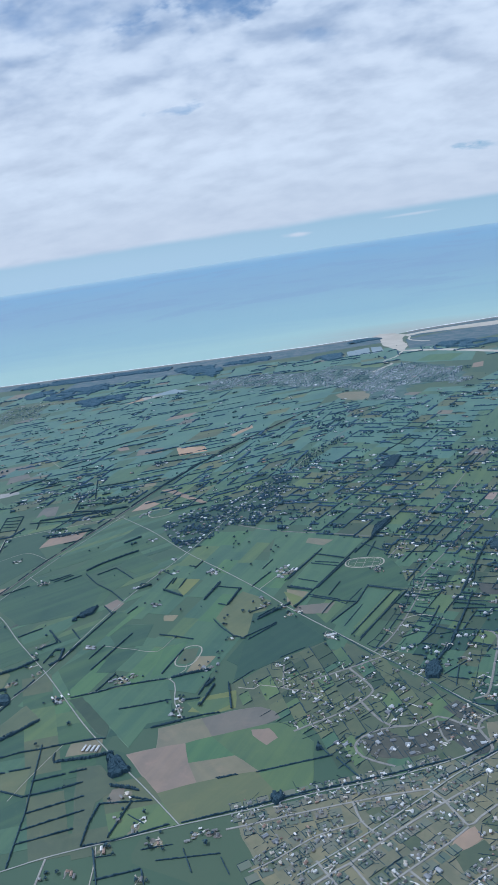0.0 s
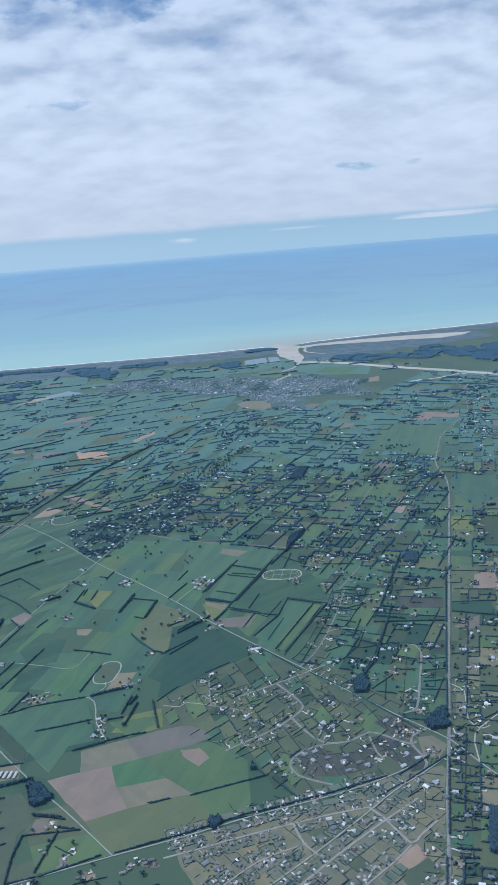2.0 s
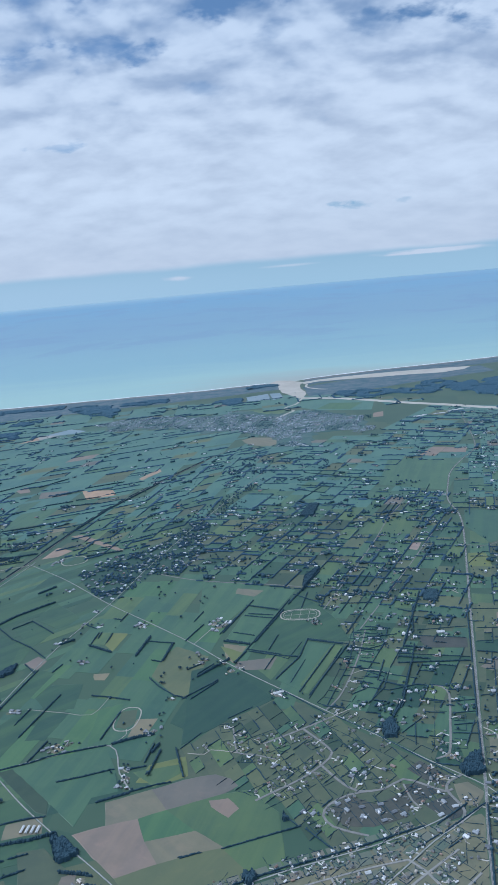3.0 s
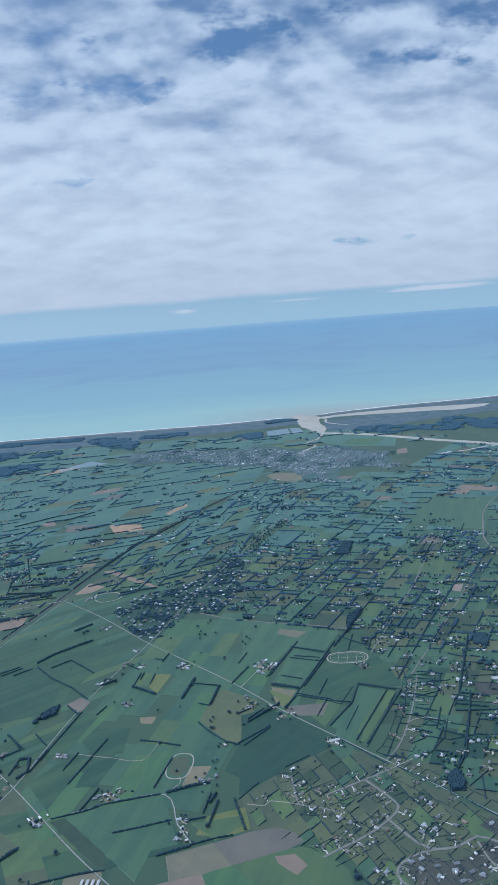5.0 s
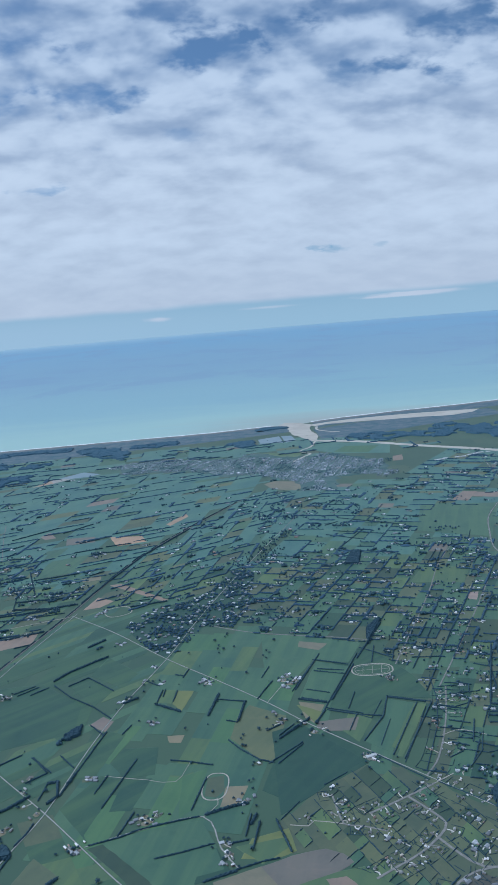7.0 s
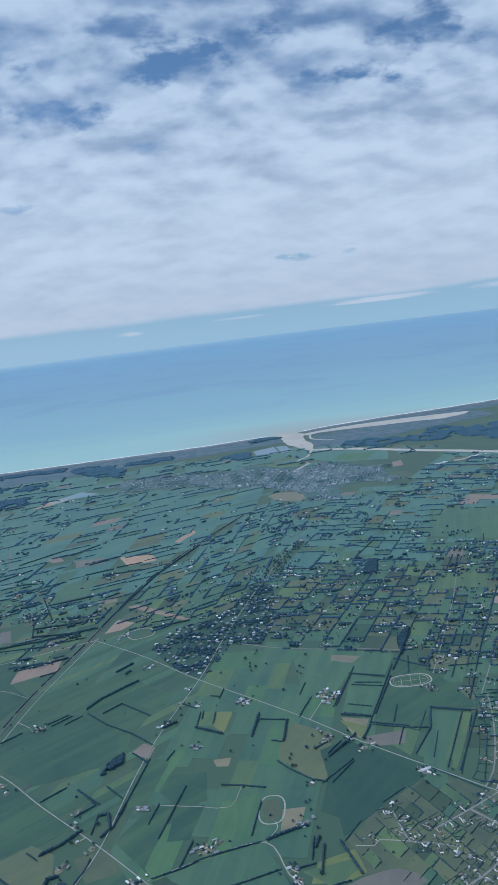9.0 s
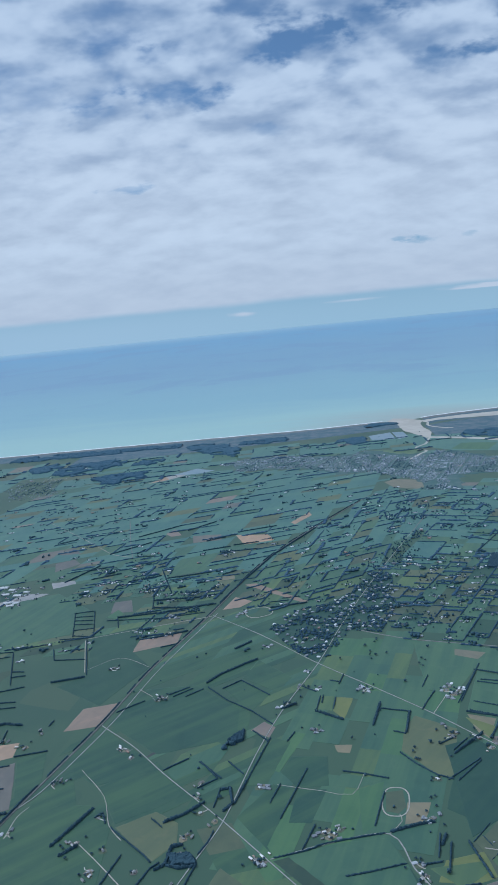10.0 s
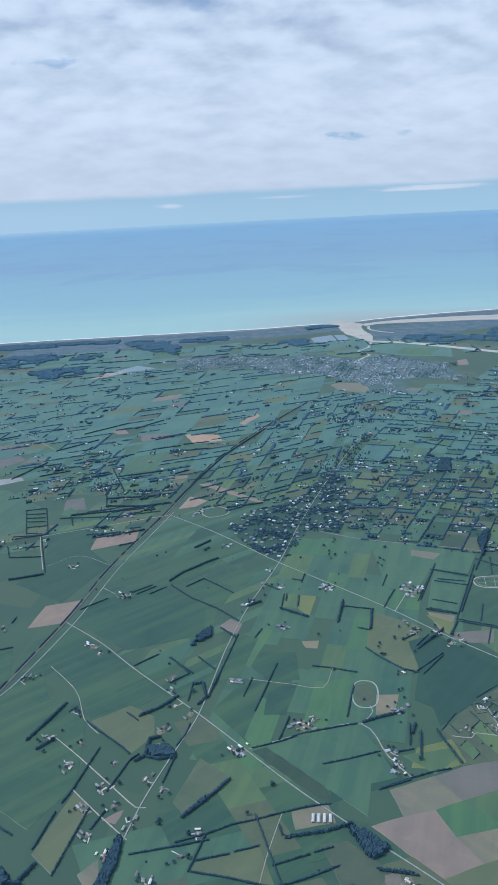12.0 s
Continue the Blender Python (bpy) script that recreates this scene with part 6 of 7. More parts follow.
field("char", [(7.6, 150.4), (10.7, 152.7), (14.8, 147.5), (13.8, 144.4), (10.1, 146.8)], "dark tilled paddock by the road")
field("straw", [(15.6, 144.2), (18.3, 144.5), (20.5, 141.2), (18.3, 137.9), (15.5, 138.2)], "worn tan grass inside the loop")
field("straw", [(-2.1, 128.4), (1.4, 129.5), (3.1, 126.8), (-2.5, 124.5)], "worn lawns along the road")
wood(0.9, [(5.4, 166.6), (8.3, 169.4), (8.9, 164.5), (7.6, 161.7), (5.2, 162)])
wood(1.0, [(17.8, 149.1), (22.3, 153.8), (23.8, 153.6), (22.5, 146.9), (18.7, 146.3)])
wood(0.7, [(29.9, 231.7), (32.3, 238.6), (36, 237.8), (34, 230)])
wood(0.9, [(-0.3, 325.2), (5.7, 341.6), (9.6, 340.7), (5.5, 323.8)])
wood(0.7, [(23.5, 123.2), (25.6, 122.9), (22.5, 112.6), (20.5, 112.8)])
wood(0.9, [(-26.5, 125.6), (-24.8, 125.9), (-24.1, 123.9), (-25.4, 122.6), (-26.4, 123.7)])
wood(0.9, [(-63.3, 139.7), (-59.9, 138.1), (-56.7, 134.3), (-59.6, 131.9), (-61.1, 133)])

# ---------------------------------------------------------------- running tracks and sheds


def oval(cx, cy, rx, ry, turn, width, label):
    """A trotting track: a rounded ring of pale grit."""
    c, s = math.cos(turn), math.sin(turn)
    pts = []
    for i in range(29):
        t = i * math.tau / 28
        x, y = math.copysign(abs(math.cos(t)) ** 0.75, math.cos(t)) * rx, math.copysign(abs(math.sin(t)) ** 0.75, math.sin(t)) * ry
        pts.append((cx + x * c - y * s, cy + x * s + y * c))
    tagged(new("running_track", ribbon("running_track", pts, width, 0.081, GRAVEL, 0.6)), label, "track", kind="structure")


oval(-53.6, 178.8, 2.9, 5.1, -0.15, 0.26, "pale oval training track for horses in a paddock")
oval(-7.9, 228.7, 5.9, 3.6, -0.05, 0.4, "pale oval training track for horses among hedges")
oval(-7.9, 228.7, 5.0, 2.9, -0.05, 0.09, "pale inner ring of a training track")
for x in (-10.6, -7.9, -5.2):
    road("track", 0.1, [(x - 0.5, 226.2), (x + 0.5, 231.2)], "narrow pale lane across a training track")
road("track", 0.09, [(-12.4, 228.9), (-3.4, 228.5)], "narrow pale lane along the middle of a training track")
oval(-89.2, 294.6, 4.8, 4.6, 0.4, 0.3, "faint oval track behind a farmyard")
for i in range(4):
    build(BARN, -69.3 + i * 1.05, 142.0 - i * 0.12, 1.45)

# house lots along the suburb's streets
lots_along([(-32.5, 121), (-18.2, 125.4), (-3.5, 129.2), (5.1, 132.2)], 2.35, 2.5)
lots_along([(-29.9, 117.7), (-21, 120.2), (-11.4, 122.6), (-3.7, 124.3), (2.4, 125.3)], 2.35, 2.5)
lots_along([(-28.6, 106.8), (-24.1, 109.5), (-17.7, 114.5), (-11.9, 116.8)], 2.35, 2.5)
lots_along([(-20.4, 105.9), (-15.9, 109.3), (-8, 115.5), (1.9, 123.9), (7.9, 129.2), (13.6, 133.4)], 2.35, 2.5)
lots_along([(-20.7, 101.5), (-13.7, 107), (-11.8, 108.2), (-4.2, 114.8), (5, 121.9), (11.6, 126.7)], 2.35, 2.5)
lots_along([(-10.1, 100.2), (-2.4, 106.5), (4.9, 112.5)], 2.35, 2.5)
lots_along([(2.4, 125.3), (5, 121.9), (8.1, 116)], 2.35, 2.5)
lots_along([(-17.4, 108.9), (-13.8, 103.6)], 2.35, 2.5)
lots_along([(7.4, 104), (13.3, 108.6)], 2.0, 2.3)
lots_along([(-21.5, 163.6), (-12.3, 168.1), (-5.4, 171.8)], 3.0, 3.6)
lots_along([(-12.3, 168.1), (-8.7, 162.3), (-6.9, 158.1), (-9.2, 154.6), (-14.3, 150.1), (-19, 147.4), (-23.8, 144.6)], 3.0, 3.4)
lots_along([(-9.6, 154), (-6.7, 148.6), (-3.5, 144.8), (1.7, 144.7), (6.1, 147.2), (9.8, 145), (13.3, 142.4)], 3.4, 3.6, chance=0.5)
lots_along([(13.7, 142.7), (14.8, 139.2), (15.4, 136.2)], 3.2, 3.2, chance=0.5)
lots_along([(1.7, 144.7), (-5.3, 143.9), (-9.5, 141.5), (-11, 138.5), (-9.4, 135.2), (-5.3, 132.9)], 3.2, 3.4, chance=0.5)
lots_along([(5.8, 145.7), (6.5, 140.5), (7.6, 138.1)], 3.0, 3.0)
lots_along([(14.2, 152.8), (17.4, 154.5), (20.7, 166.2), (23.4, 177.3)], 3.2, 3.4, chance=0.5)
lots_along([(-6.6, 174.6), (-2.7, 179.8), (1.5, 189.2), (5.7, 201.1), (9.5, 214.7)], 3.4, 3.6, chance=0.5)
lots_along([(-28.2, 171.6), (-27.2, 161.2), (-24, 160.1), (-18.9, 157.5)], 3.0, 3.0)
lots_along([(-33.1, 163.1), (-34.5, 161.7), (-38.2, 162.6)], 3.2, 3.0, chance=0.5)
lots_along([(-5.3, 172.8), (4, 161.9), (12.3, 152.2), (16.7, 147.6)], 3.8, 3.8, chance=0.5)
lots_along([(12.1, 106.7), (14.1, 114.6), (17.4, 128.2), (20.5, 139.4)], 3.2, 4.0, chance=0.5)
lots_along([(27, 162.5), (29, 159.5), (27, 148.9), (28.7, 145.7)], 3.0, 3.0)

def yard(x, y, reach):
    """Worn gravel and bare earth round farm buildings, with an uneven outline."""
    stretch, turn = rnd.uniform(0.6, 1.0), rnd.uniform(0, 3.1)
    ring = []
    for i in range(14):
        t = i * math.tau / 14
        a, b = math.cos(t) * reach * rnd.uniform(0.65, 1.15), math.sin(t) * reach * stretch * rnd.uniform(0.65, 1.15)
        ring.append((x + a * math.cos(turn) - b * math.sin(turn), y + a * math.sin(turn) + b * math.cos(turn), 0.0505 + 0.00004 * (len(BUILT) % 150)))
    tagged(new("farmyard", mesh_of("farmyard", ring, [tuple(range(14))], FIELD[rnd.choice(("straw", "dull", "dull", "straw", "plum"))])), "worn pale gravel yard round farm buildings", "yard", kind="structure")


def farmstead(x, y):
    turn = road_way(x, y)
    if road_gap(x, y) > 0.9:
        yard(x, y, rnd.uniform(0.7, 1.25))
    if room_for(x, y, 1.1):
        build(rnd.choice(HOUSES + SHEDS + SHEDS[1:]), x, y, turn + rnd.choice((0, math.pi / 2)))
    for _ in range(rnd.randint(0, 3)):
        q = (x + rnd.uniform(-1.6, 1.6), y + rnd.uniform(-1.6, 1.6))
        if room_for(*q, 0.8) and road_gap(*q) > 0.4:
            build(rnd.choice(SHEDS), *q, turn)
    if rnd.random() < 0.6:
        drive(x, y, x + rnd.uniform(-2, 2), y + rnd.uniform(-2, 2))
    for _ in range(rnd.randint(1, 3)):
        q = (x + rnd.gauss(0, 1.1), y + rnd.gauss(0, 1.1))
        if road_gap(*q) > 0.3 and room_for(*q, 0.5):
            plant(*q, TREES[2] if rnd.random() < 0.7 else None)


# farmsteads: houses, sheds and trees round a yard
for x, y in [(-35.5, 205.2), (-36.6, 203.9), (-30.5, 201.9), (-30.9, 203.3), (-27.1, 198.8), (-28.8, 197.6), (-31.8, 225), (-30.6, 226.5), (-104.8, 371.2), (-106.3, 374.1), (-83.3, 161.9), (-82.2, 163), (-54.9, 119.7), (-50.1, 120.2), (-51.2, 118.1), (-45.8, 113.7), (-47, 114.4), (-39.5, 115.5), (-36.9, 115.7), (-35.3, 115.3), (-56, 112.7), (-54.8, 112.4), (-65, 106), (-60.5, 107.7)]:
    farmstead(x, y)
for x, y in [(-46.7, 105.5), (-51.3, 116.7), (-55.3, 126.9), (-16.5, 183.1), (-67.4, 168.9), (-66.2, 170.1), (-68.5, 167.8), (-50.7, 155.4), (-50.2, 152.1), (-17.3, 183.4), (-18, 184.9), (34, 207.8), (-4.7, 223.1), (-4, 221.4), (21.4, 200.2), (25.2, 196.3), (22.3, 200.7), (31, 189), (11.2, 175.1), (16.6, 174.8), (14.3, 169.5), (15.3, 168.2), (13.6, 146.7), (17.3, 153.2)]:
    farmstead(x, y)
for x, y in [(-121.6, 296.4), (-120, 294.3), (-134.6, 254.5), (-133.6, 255.2), (-168, 265.6), (-154.9, 213.5), (-146.1, 218.6), (-145.1, 216.5), (-149.8, 210.2), (-147.3, 210), (-132.7, 193.3), (-134.1, 191.8), (-135, 193.4), (-120.9, 206.7), (-119.2, 205.7), (-117.2, 202), (-114.7, 233.7), (-113.5, 232.4), (-115.5, 231.5), (-97.8, 189.7), (-97.8, 183.7), (-96.5, 178), (-93, 175), (-119.6, 178.2)]:
    farmstead(x, y)
for x, y in [(-122.4, 169.9), (-123.7, 170), (-115.8, 167), (-117.3, 160.6), (-116.7, 159.5), (-107.7, 160.1), (-109.4, 154.2), (-108.8, 152.6), (-113.1, 148.3), (-111.4, 147), (-106.3, 148), (-101, 154.8), (-99, 164.8), (-98.4, 170.9), (-99.1, 169.6), (-102.5, 143.6), (-110, 141.2), (-106.4, 135.9), (-105.8, 136.3), (-97.5, 152), (-99, 130.4), (-93, 135), (-90.1, 139.9), (-138.8, 174.1)]:
    farmstead(x, y)
for x, y in [(-200.4, 334.8), (-197.2, 329.9), (-197.1, 336.5), (-191.5, 326.8), (-190.5, 330.9), (-188.8, 332.9), (-184.3, 325.7), (-193.3, 322.9), (-195, 321.1), (-188.6, 320.1), (-184.7, 332.2), (-184.3, 338.9), (-196.9, 341), (-191.9, 340.1), (-95.1, 294.2), (-97, 292.7), (-94.5, 295.9), (-84.8, 263.7), (-83.8, 186.4), (-82.9, 187), (-69.5, 169.6), (-68.7, 170.2), (-67.6, 168.8), (-70, 168.4)]:
    farmstead(x, y)
for x, y in [(-83.6, 162.1), (-82.9, 160.9), (-81.8, 161.4), (-52.4, 159.1), (-51.8, 158.5), (-51.5, 156.3), (-50.7, 154.7), (-51.3, 153.7), (-46.5, 172.5), (-47.3, 171.9), (-43.3, 186.2), (-32.6, 229.3), (-34, 227.3), (-32.5, 224.9), (-34.2, 224), (-30.6, 226.9), (-56.5, 231.9), (-55.1, 230.7), (-56.3, 229.7), (-69.7, 232.2), (-77.8, 224.3), (-79.4, 223.4), (-70.4, 210.5), (-74.9, 234)]:
    farmstead(x, y)
for x, y in [(-71.9, 243.2), (-37.5, 208.3)]:
    farmstead(x, y)

# single trees
for x, y in [(-36.2, 205.3), (-38.7, 194.8), (-46.3, 156.1), (-30.9, 206.1), (-27.7, 201.6), (-25.4, 197.3), (-137.5, 293.4), (-176.1, 291.9), (-172.2, 287.9), (-123.3, 165), (-122.2, 168.6), (-98, 149.5), (-97.4, 143.8), (-97.7, 142.9), (-135.4, 146.5), (-133.4, 146.9), (-133.8, 142.7), (-131.3, 141.7), (-133.2, 139.2), (-130.9, 138.2), (-128.8, 139), (-61.3, 205), (-52.6, 252.6), (-49.6, 263.5)]:
    plant(x, y)
for x, y in [(-47.4, 253.3), (-44.2, 234), (-34.4, 255.8), (-38.7, 244.4), (-61.8, 251.1), (-40.1, 206.7), (-40.4, 200.5), (-42.5, 201.5), (-47.2, 197.7), (-46.5, 199.3), (-46.1, 194.3), (-46.9, 194.3), (-45.9, 179.2), (-45, 179.8), (-45.3, 176.4), (-76.2, 151.4), (-81.2, 144), (-53.5, 259.6), (-77.3, 225.3), (-75.7, 224.1), (-92.7, 183.4), (-36.6, 246.7), (-37.5, 248.1), (-37.8, 243)]:
    plant(x, y)
for x, y in [(-50.9, 252.4), (-52.3, 249.9), (-50.3, 262.1), (-49.4, 264.9), (-52.3, 255.3)]:
    plant(x, y)
# ---------------------------------------------------------------- the patchwork of hedged smallholdings


def on_line(pts, y):
    """x of a line that runs up the plan, at y."""
    for (x0, y0), (x1, y1) in zip(pts, pts[1:]):
        if y <= y1:
            break
    return x0 + (x1 - x0) * (y - y0) / (y1 - y0)


HIGHWAY = [(-10, 20), (12.1, 106.7), (21.4, 142.9), (42.8, 226.7), (59.6, 292.4), (63.7, 329.7), (76.9, 374.5), (98.2, 411), (112.5, 466.8), (126, 535)]
VILLAGE_ROAD = [(-106, 130), (-91, 175), (-68.5, 250), (-44.6, 322.6), (-21.2, 382.9), (5, 450)]
RAILWAY = [(-150, 150), (-129, 220), (-106.3, 298.3), (-71.8, 392.6), (-34.3, 459.8), (0, 530)]
TOWNS = [
    [(-17, 590), (-5, 575), (16, 570), (32, 569), (47, 555), (59.5, 535), (61, 508), (53, 492), (24.5, 492), (16, 457), (2, 462), (-4, 493), (-18, 504), (-27, 527)],
    [(-128.6, 599), (-114, 602), (-95, 605), (-77, 599.5), (-57, 590), (-34, 589), (-25, 599.6), (-17, 590), (-27, 527), (-44, 520), (-56, 539), (-73, 550.5), (-97, 557), (-118, 559.5)],
    [(-287, 584), (-273, 593), (-255, 581.6), (-236, 536), (-247, 523), (-267, 525)],
]
VILLAGE = [(-85.3, 279.4), (-77, 293), (-64, 299), (-53.7, 309), (-45.7, 331), (-37, 327), (-40, 291), (-47.4, 269.5), (-57.4, 273), (-64.7, 254), (-69, 250), (-76.2, 260)]
SUBURB = [(-31.5, 119.5), (-3.5, 127.5), (12.6, 133), (16.6, 134), (15.5, 122), (10, 99), (-21, 99), (-27, 108)]
LOOPS = [(-42, 162), (-37, 166), (-26, 176), (-14, 178), (-5, 171), (4, 160), (18, 145), (20.5, 139), (2, 131), (-9, 126), (-19, 144), (-29, 150), (-41, 152)]
TONES, FIELD_STUFF, FAR_FIELDS, HEDGE_NEAR, HEDGE_FAR, FAR_HOUSES = [], [], [], [], [], []


def zone(origin, turn, skew, size, counts, keep, hedged=0.7, housed=0.35, treed=0.3, tall=0.55, wide=0.5, tones="green teal green dull green deep moss green olive", leaf=(0.14, 0.36)):
    """Hedged paddocks on a grid that follows the local roads."""
    e1 = Vector((math.cos(radians(turn)), math.sin(radians(turn))))
    e2 = Vector((math.cos(radians(turn + skew)), math.sin(radians(turn + skew))))
    o = Vector(origin)
    us = [0.0]
    for i in range(counts[0]):
        us.append(us[-1] + size[0] * rnd.uniform(0.6, 1.4))
    for i in range(counts[0]):
        v = rnd.uniform(0, size[1])
        while v < counts[1] * size[1]:
            dv = size[1] * rnd.choice((0.5, 0.8, 1.0, 1.3, 1.9))
            a, b, c, d = (o + e1 * uu + e2 * vv for uu, vv in ((us[i], v), (us[i + 1], v), (us[i + 1], v + dv), (us[i], v + dv)))
            mid = (a + b + c + d) / 4
            v += dv
            if not keep(mid.x, mid.y):
                continue
            far = mid.y > 330
            if road_gap(mid.x, mid.y) > 0.4:
                (FAR_FIELDS if far else FIELD_STUFF).append([tuple(a), tuple(b), tuple(c), tuple(d)])
                if not far:
                    tone = rnd.choice(tones.split())
                    TONES.append("moss" if tone == "clay" and rnd.random() < 0.85 else tone)
            for p, q, part_hedged in ((a, b, 1.0), (b, c, 0.6 if far else 0.9)):
                if rnd.random() > hedged * part_hedged:
                    continue
                cut = rnd.uniform(0.3, 0.7)
                for t0, t1 in rnd.choice((((0, 1),), ((0, 1),), ((0, 1),), ((0, 1),), ((0, cut),), ((cut - 0.3, 1),), ((0, cut - 0.06), (cut + 0.08, 1)))):
                    p2, q2 = p.lerp(q, t0), p.lerp(q, t1)
                    k = rnd.choice((0.5, 0.7, 0.8, 0.9, 1.2, 1.7, 2.5) if wide > 0.45 else (0.5, 0.7, 0.8, 0.9, 1.2, 1.7))
                    (HEDGE_FAR if far else HEDGE_NEAR).append((wide * k * (1.2 if far else 1), tall * (0.7 + 0.3 * min(k, 1.7)) * (0.75 if far else 1), [tuple(p2), tuple(q2)]))
            if rnd.random() < housed:
                q = mid + e1 * size[0] * rnd.uniform(-0.3, 0.3) + e2 * dv * rnd.uniform(-0.35, 0.35)
                turn_to = radians(turn) + rnd.choice((0, math.pi / 2))
                if road_gap(q.x, q.y) > 0.9 and room_for(q.x, q.y, 1.8):
                    if far:
                        FAR_HOUSES.append((q.x, q.y, turn_to, rnd.uniform(0.8, 1.5)))
                        if rnd.random() < 0.6:
                            FAR_HOUSES.append((q.x + rnd.uniform(-2, 2), q.y + rnd.uniform(-2, 2), turn_to, rnd.uniform(0.5, 1.2)))
                    else:
                        build(rnd.choice(HOUSES), q.x, q.y, turn_to)
                        if rnd.random() < 0.6:
                            build(rnd.choice(SHEDS), q.x + rnd.choice((-1.9, 1.9)), q.y + rnd.uniform(-1.5, 1.5), turn_to)
                        if rnd.random() < 0.7:
                            drive(q.x, q.y, q.x + rnd.uniform(-2.5, 2.5), q.y + rnd.uniform(-2.5, 2.5))
                    clutter(q.x, q.y, 1.1, road_gap)
                    for _ in range(rnd.randint(3, 8)):
                        g = q + Vector((rnd.gauss(0, 1.3), rnd.gauss(0, 1.3)))
                        r = rnd.uniform(*leaf)
                        FAR_TREES.append((g.x, g.y, r, r, r * 1.2))
            if size[0] > 5 and rnd.random() < treed * 0.6:
                heart = mid + e1 * size[0] * rnd.uniform(-0.4, 0.4) + e2 * dv * rnd.uniform(-0.4, 0.4)
                for _ in range(rnd.randint(5, 11)):
                    g = heart + e1 * rnd.gauss(0, 1.0) + e2 * rnd.gauss(0, 0.6)
                    r = rnd.uniform(0.3, 0.6)
                    if road_gap(g.x, g.y) > 0.5:
                        FAR_TREES.append((g.x, g.y, r * 0.8, r, r * 1.1))
            for _ in range(4):
                if rnd.random() < treed:
                    g = mid + e1 * rnd.gauss(0, size[0] * 0.4) + e2 * rnd.gauss(0, dv * 0.4)
                    r = rnd.uniform(*leaf)
                    if road_gap(g.x, g.y) > 0.3:
                        FAR_TREES.append((g.x, g.y, r * 0.9, r, r * 1.2))


def in_town(x, y):
    return any(inside((x, y), t) for t in TOWNS) or inside((x, y), VILLAGE)


def in_field(x, y):
    return any(inside((x, y), f) for f in FIELDS_MADE)


def edge_row(x):
    """The line where the open fields end and the smallholdings begin."""
    return 272 - (x + 54) * 0.46 if x < -4 else 249 - (x + 4) * 0.95


# east of the village road and west of the highway
zone((-108, 235), -20, 83, (5.6, 6.2), (32, 28), lambda x, y: on_line(VILLAGE_ROAD, y) + 1 < x < on_line(HIGHWAY, y) - 1 and edge_row(x) < y < 345 and not in_town(x, y) and not in_field(x, y), 0.75, 0.7, 0.4, 0.45, 0.58)
zone((-130, 345), -20, 84, (9.5, 8.0), (21, 27), lambda x, y: on_line(VILLAGE_ROAD, y) + 1 < x < on_line(HIGHWAY, y) - 1 and 342 < y < 475 and not in_town(x, y) and not in_field(x, y), 0.65, 0.4, 0.3, 0.5, 0.5)
# between the straight road, the highway and the smallholdings
zone((-55, 150), -20, 84, (4.2, 5.5), (20, 21), lambda x, y: x < on_line(HIGHWAY, y) - 1 and y > 175 - (x + 6) * 1.12 + 3 and y < edge_row(x) and x > -2 and not in_field(x, y), 0.4, 0.5, 0.3, 0.3, 0.36)
# east of the highway
zone((-45, 98), -14, 88, (5.5, 7.0), (42, 66), lambda x, y: x > on_line(HIGHWAY, y) + 1.2 and 228 < y < 520 and x < 200 and not in_town(x, y) and not in_field(x, y), 0.8, 0.5, 0.3, 0.36, 0.4, "dull green dull moss deep olive dull straw green")
zone((-20, 92), -14, 88, (3.6, 4.4), (32, 36), lambda x, y: x > on_line(HIGHWAY, y) + 1.2 and 85 < y <= 228 and x < 75 and not in_field(x, y), 0.9, 0.45, 0.25, 0.28, 0.3, "dull deep dull moss dull deep dull lots")
# west of the railway
zone((-330, 150), 20, 58, (15.0, 9.0), (22, 54), lambda x, y: x < on_line(RAILWAY, y) - 2 and (y > 345 or x < -200) and 290 < y < 555 and not in_town(x, y) and not in_field(x, y), 0.45, 0.25, 0.15, 0.5, 0.55)
zone((-260, 60), 22, 52, (15.0, 14.0), (14, 22), lambda x, y: x < on_line(RAILWAY, y) - 2 and 100 < y < 290 and x < -175 and not in_field(x, y), 0.3, 0.12, 0.15, 0.6, 0.6)
zone((-190, 255), 12, 62, (8.0, 5.0), (14, 22), lambda x, y: x < on_line(RAILWAY, y) - 2 and (268 < y < 345) and -215 < x and not in_field(x, y) and noise.noise((x * 0.03, y * 0.03, 6.0)) > -0.12, 0.5, 0.35, 0.3, 0.45, 0.5)
# the close lots round a crossing beyond the railway
zone((-185, 300), 15, 70, (4.5, 5.5), (16, 18), lambda x, y: inside((x, y), [(-168, 358), (-148, 380), (-134, 377), (-126, 316), (-147, 319), (-154, 314)]) and not in_field(x, y), 0.5, 0.4, 0.35, 0.6, 0.5)
# between the railway and the village road, beyond the village
zone((-110, 270), 28, 46, (9.0, 9.0), (20, 30), lambda x, y: on_line(RAILWAY, y) + 2 < x < on_line(VILLAGE_ROAD, y) - 1 and 300 < y < 500 and not in_town(x, y) and not in_field(x, y), 0.75, 0.35, 0.25, 0.5, 0.5)
# the belt behind the coast
zone((-420, 480), 10, 80, (16.0, 12.0), (50, 16), lambda x, y: 455 < y < 660 and (y > 555 or x > 75 or (-45 < x < 0 and y < 480)) and not in_town(x, y) and not in_field(x, y) and y < 650 - 0.75 * max(0, x - 25), 0.45, 0.1, 0.3, 0.8, 0.9)
zone((60, 480), -30, 85, (13.0, 10.0), (14, 12), lambda x, y: 60 < x < 260 and 440 < y < 600 - 0.62 * (x - 80) - 25 and not in_town(x, y), 0.55, 0.2, 0.4, 0.7, 0.7)

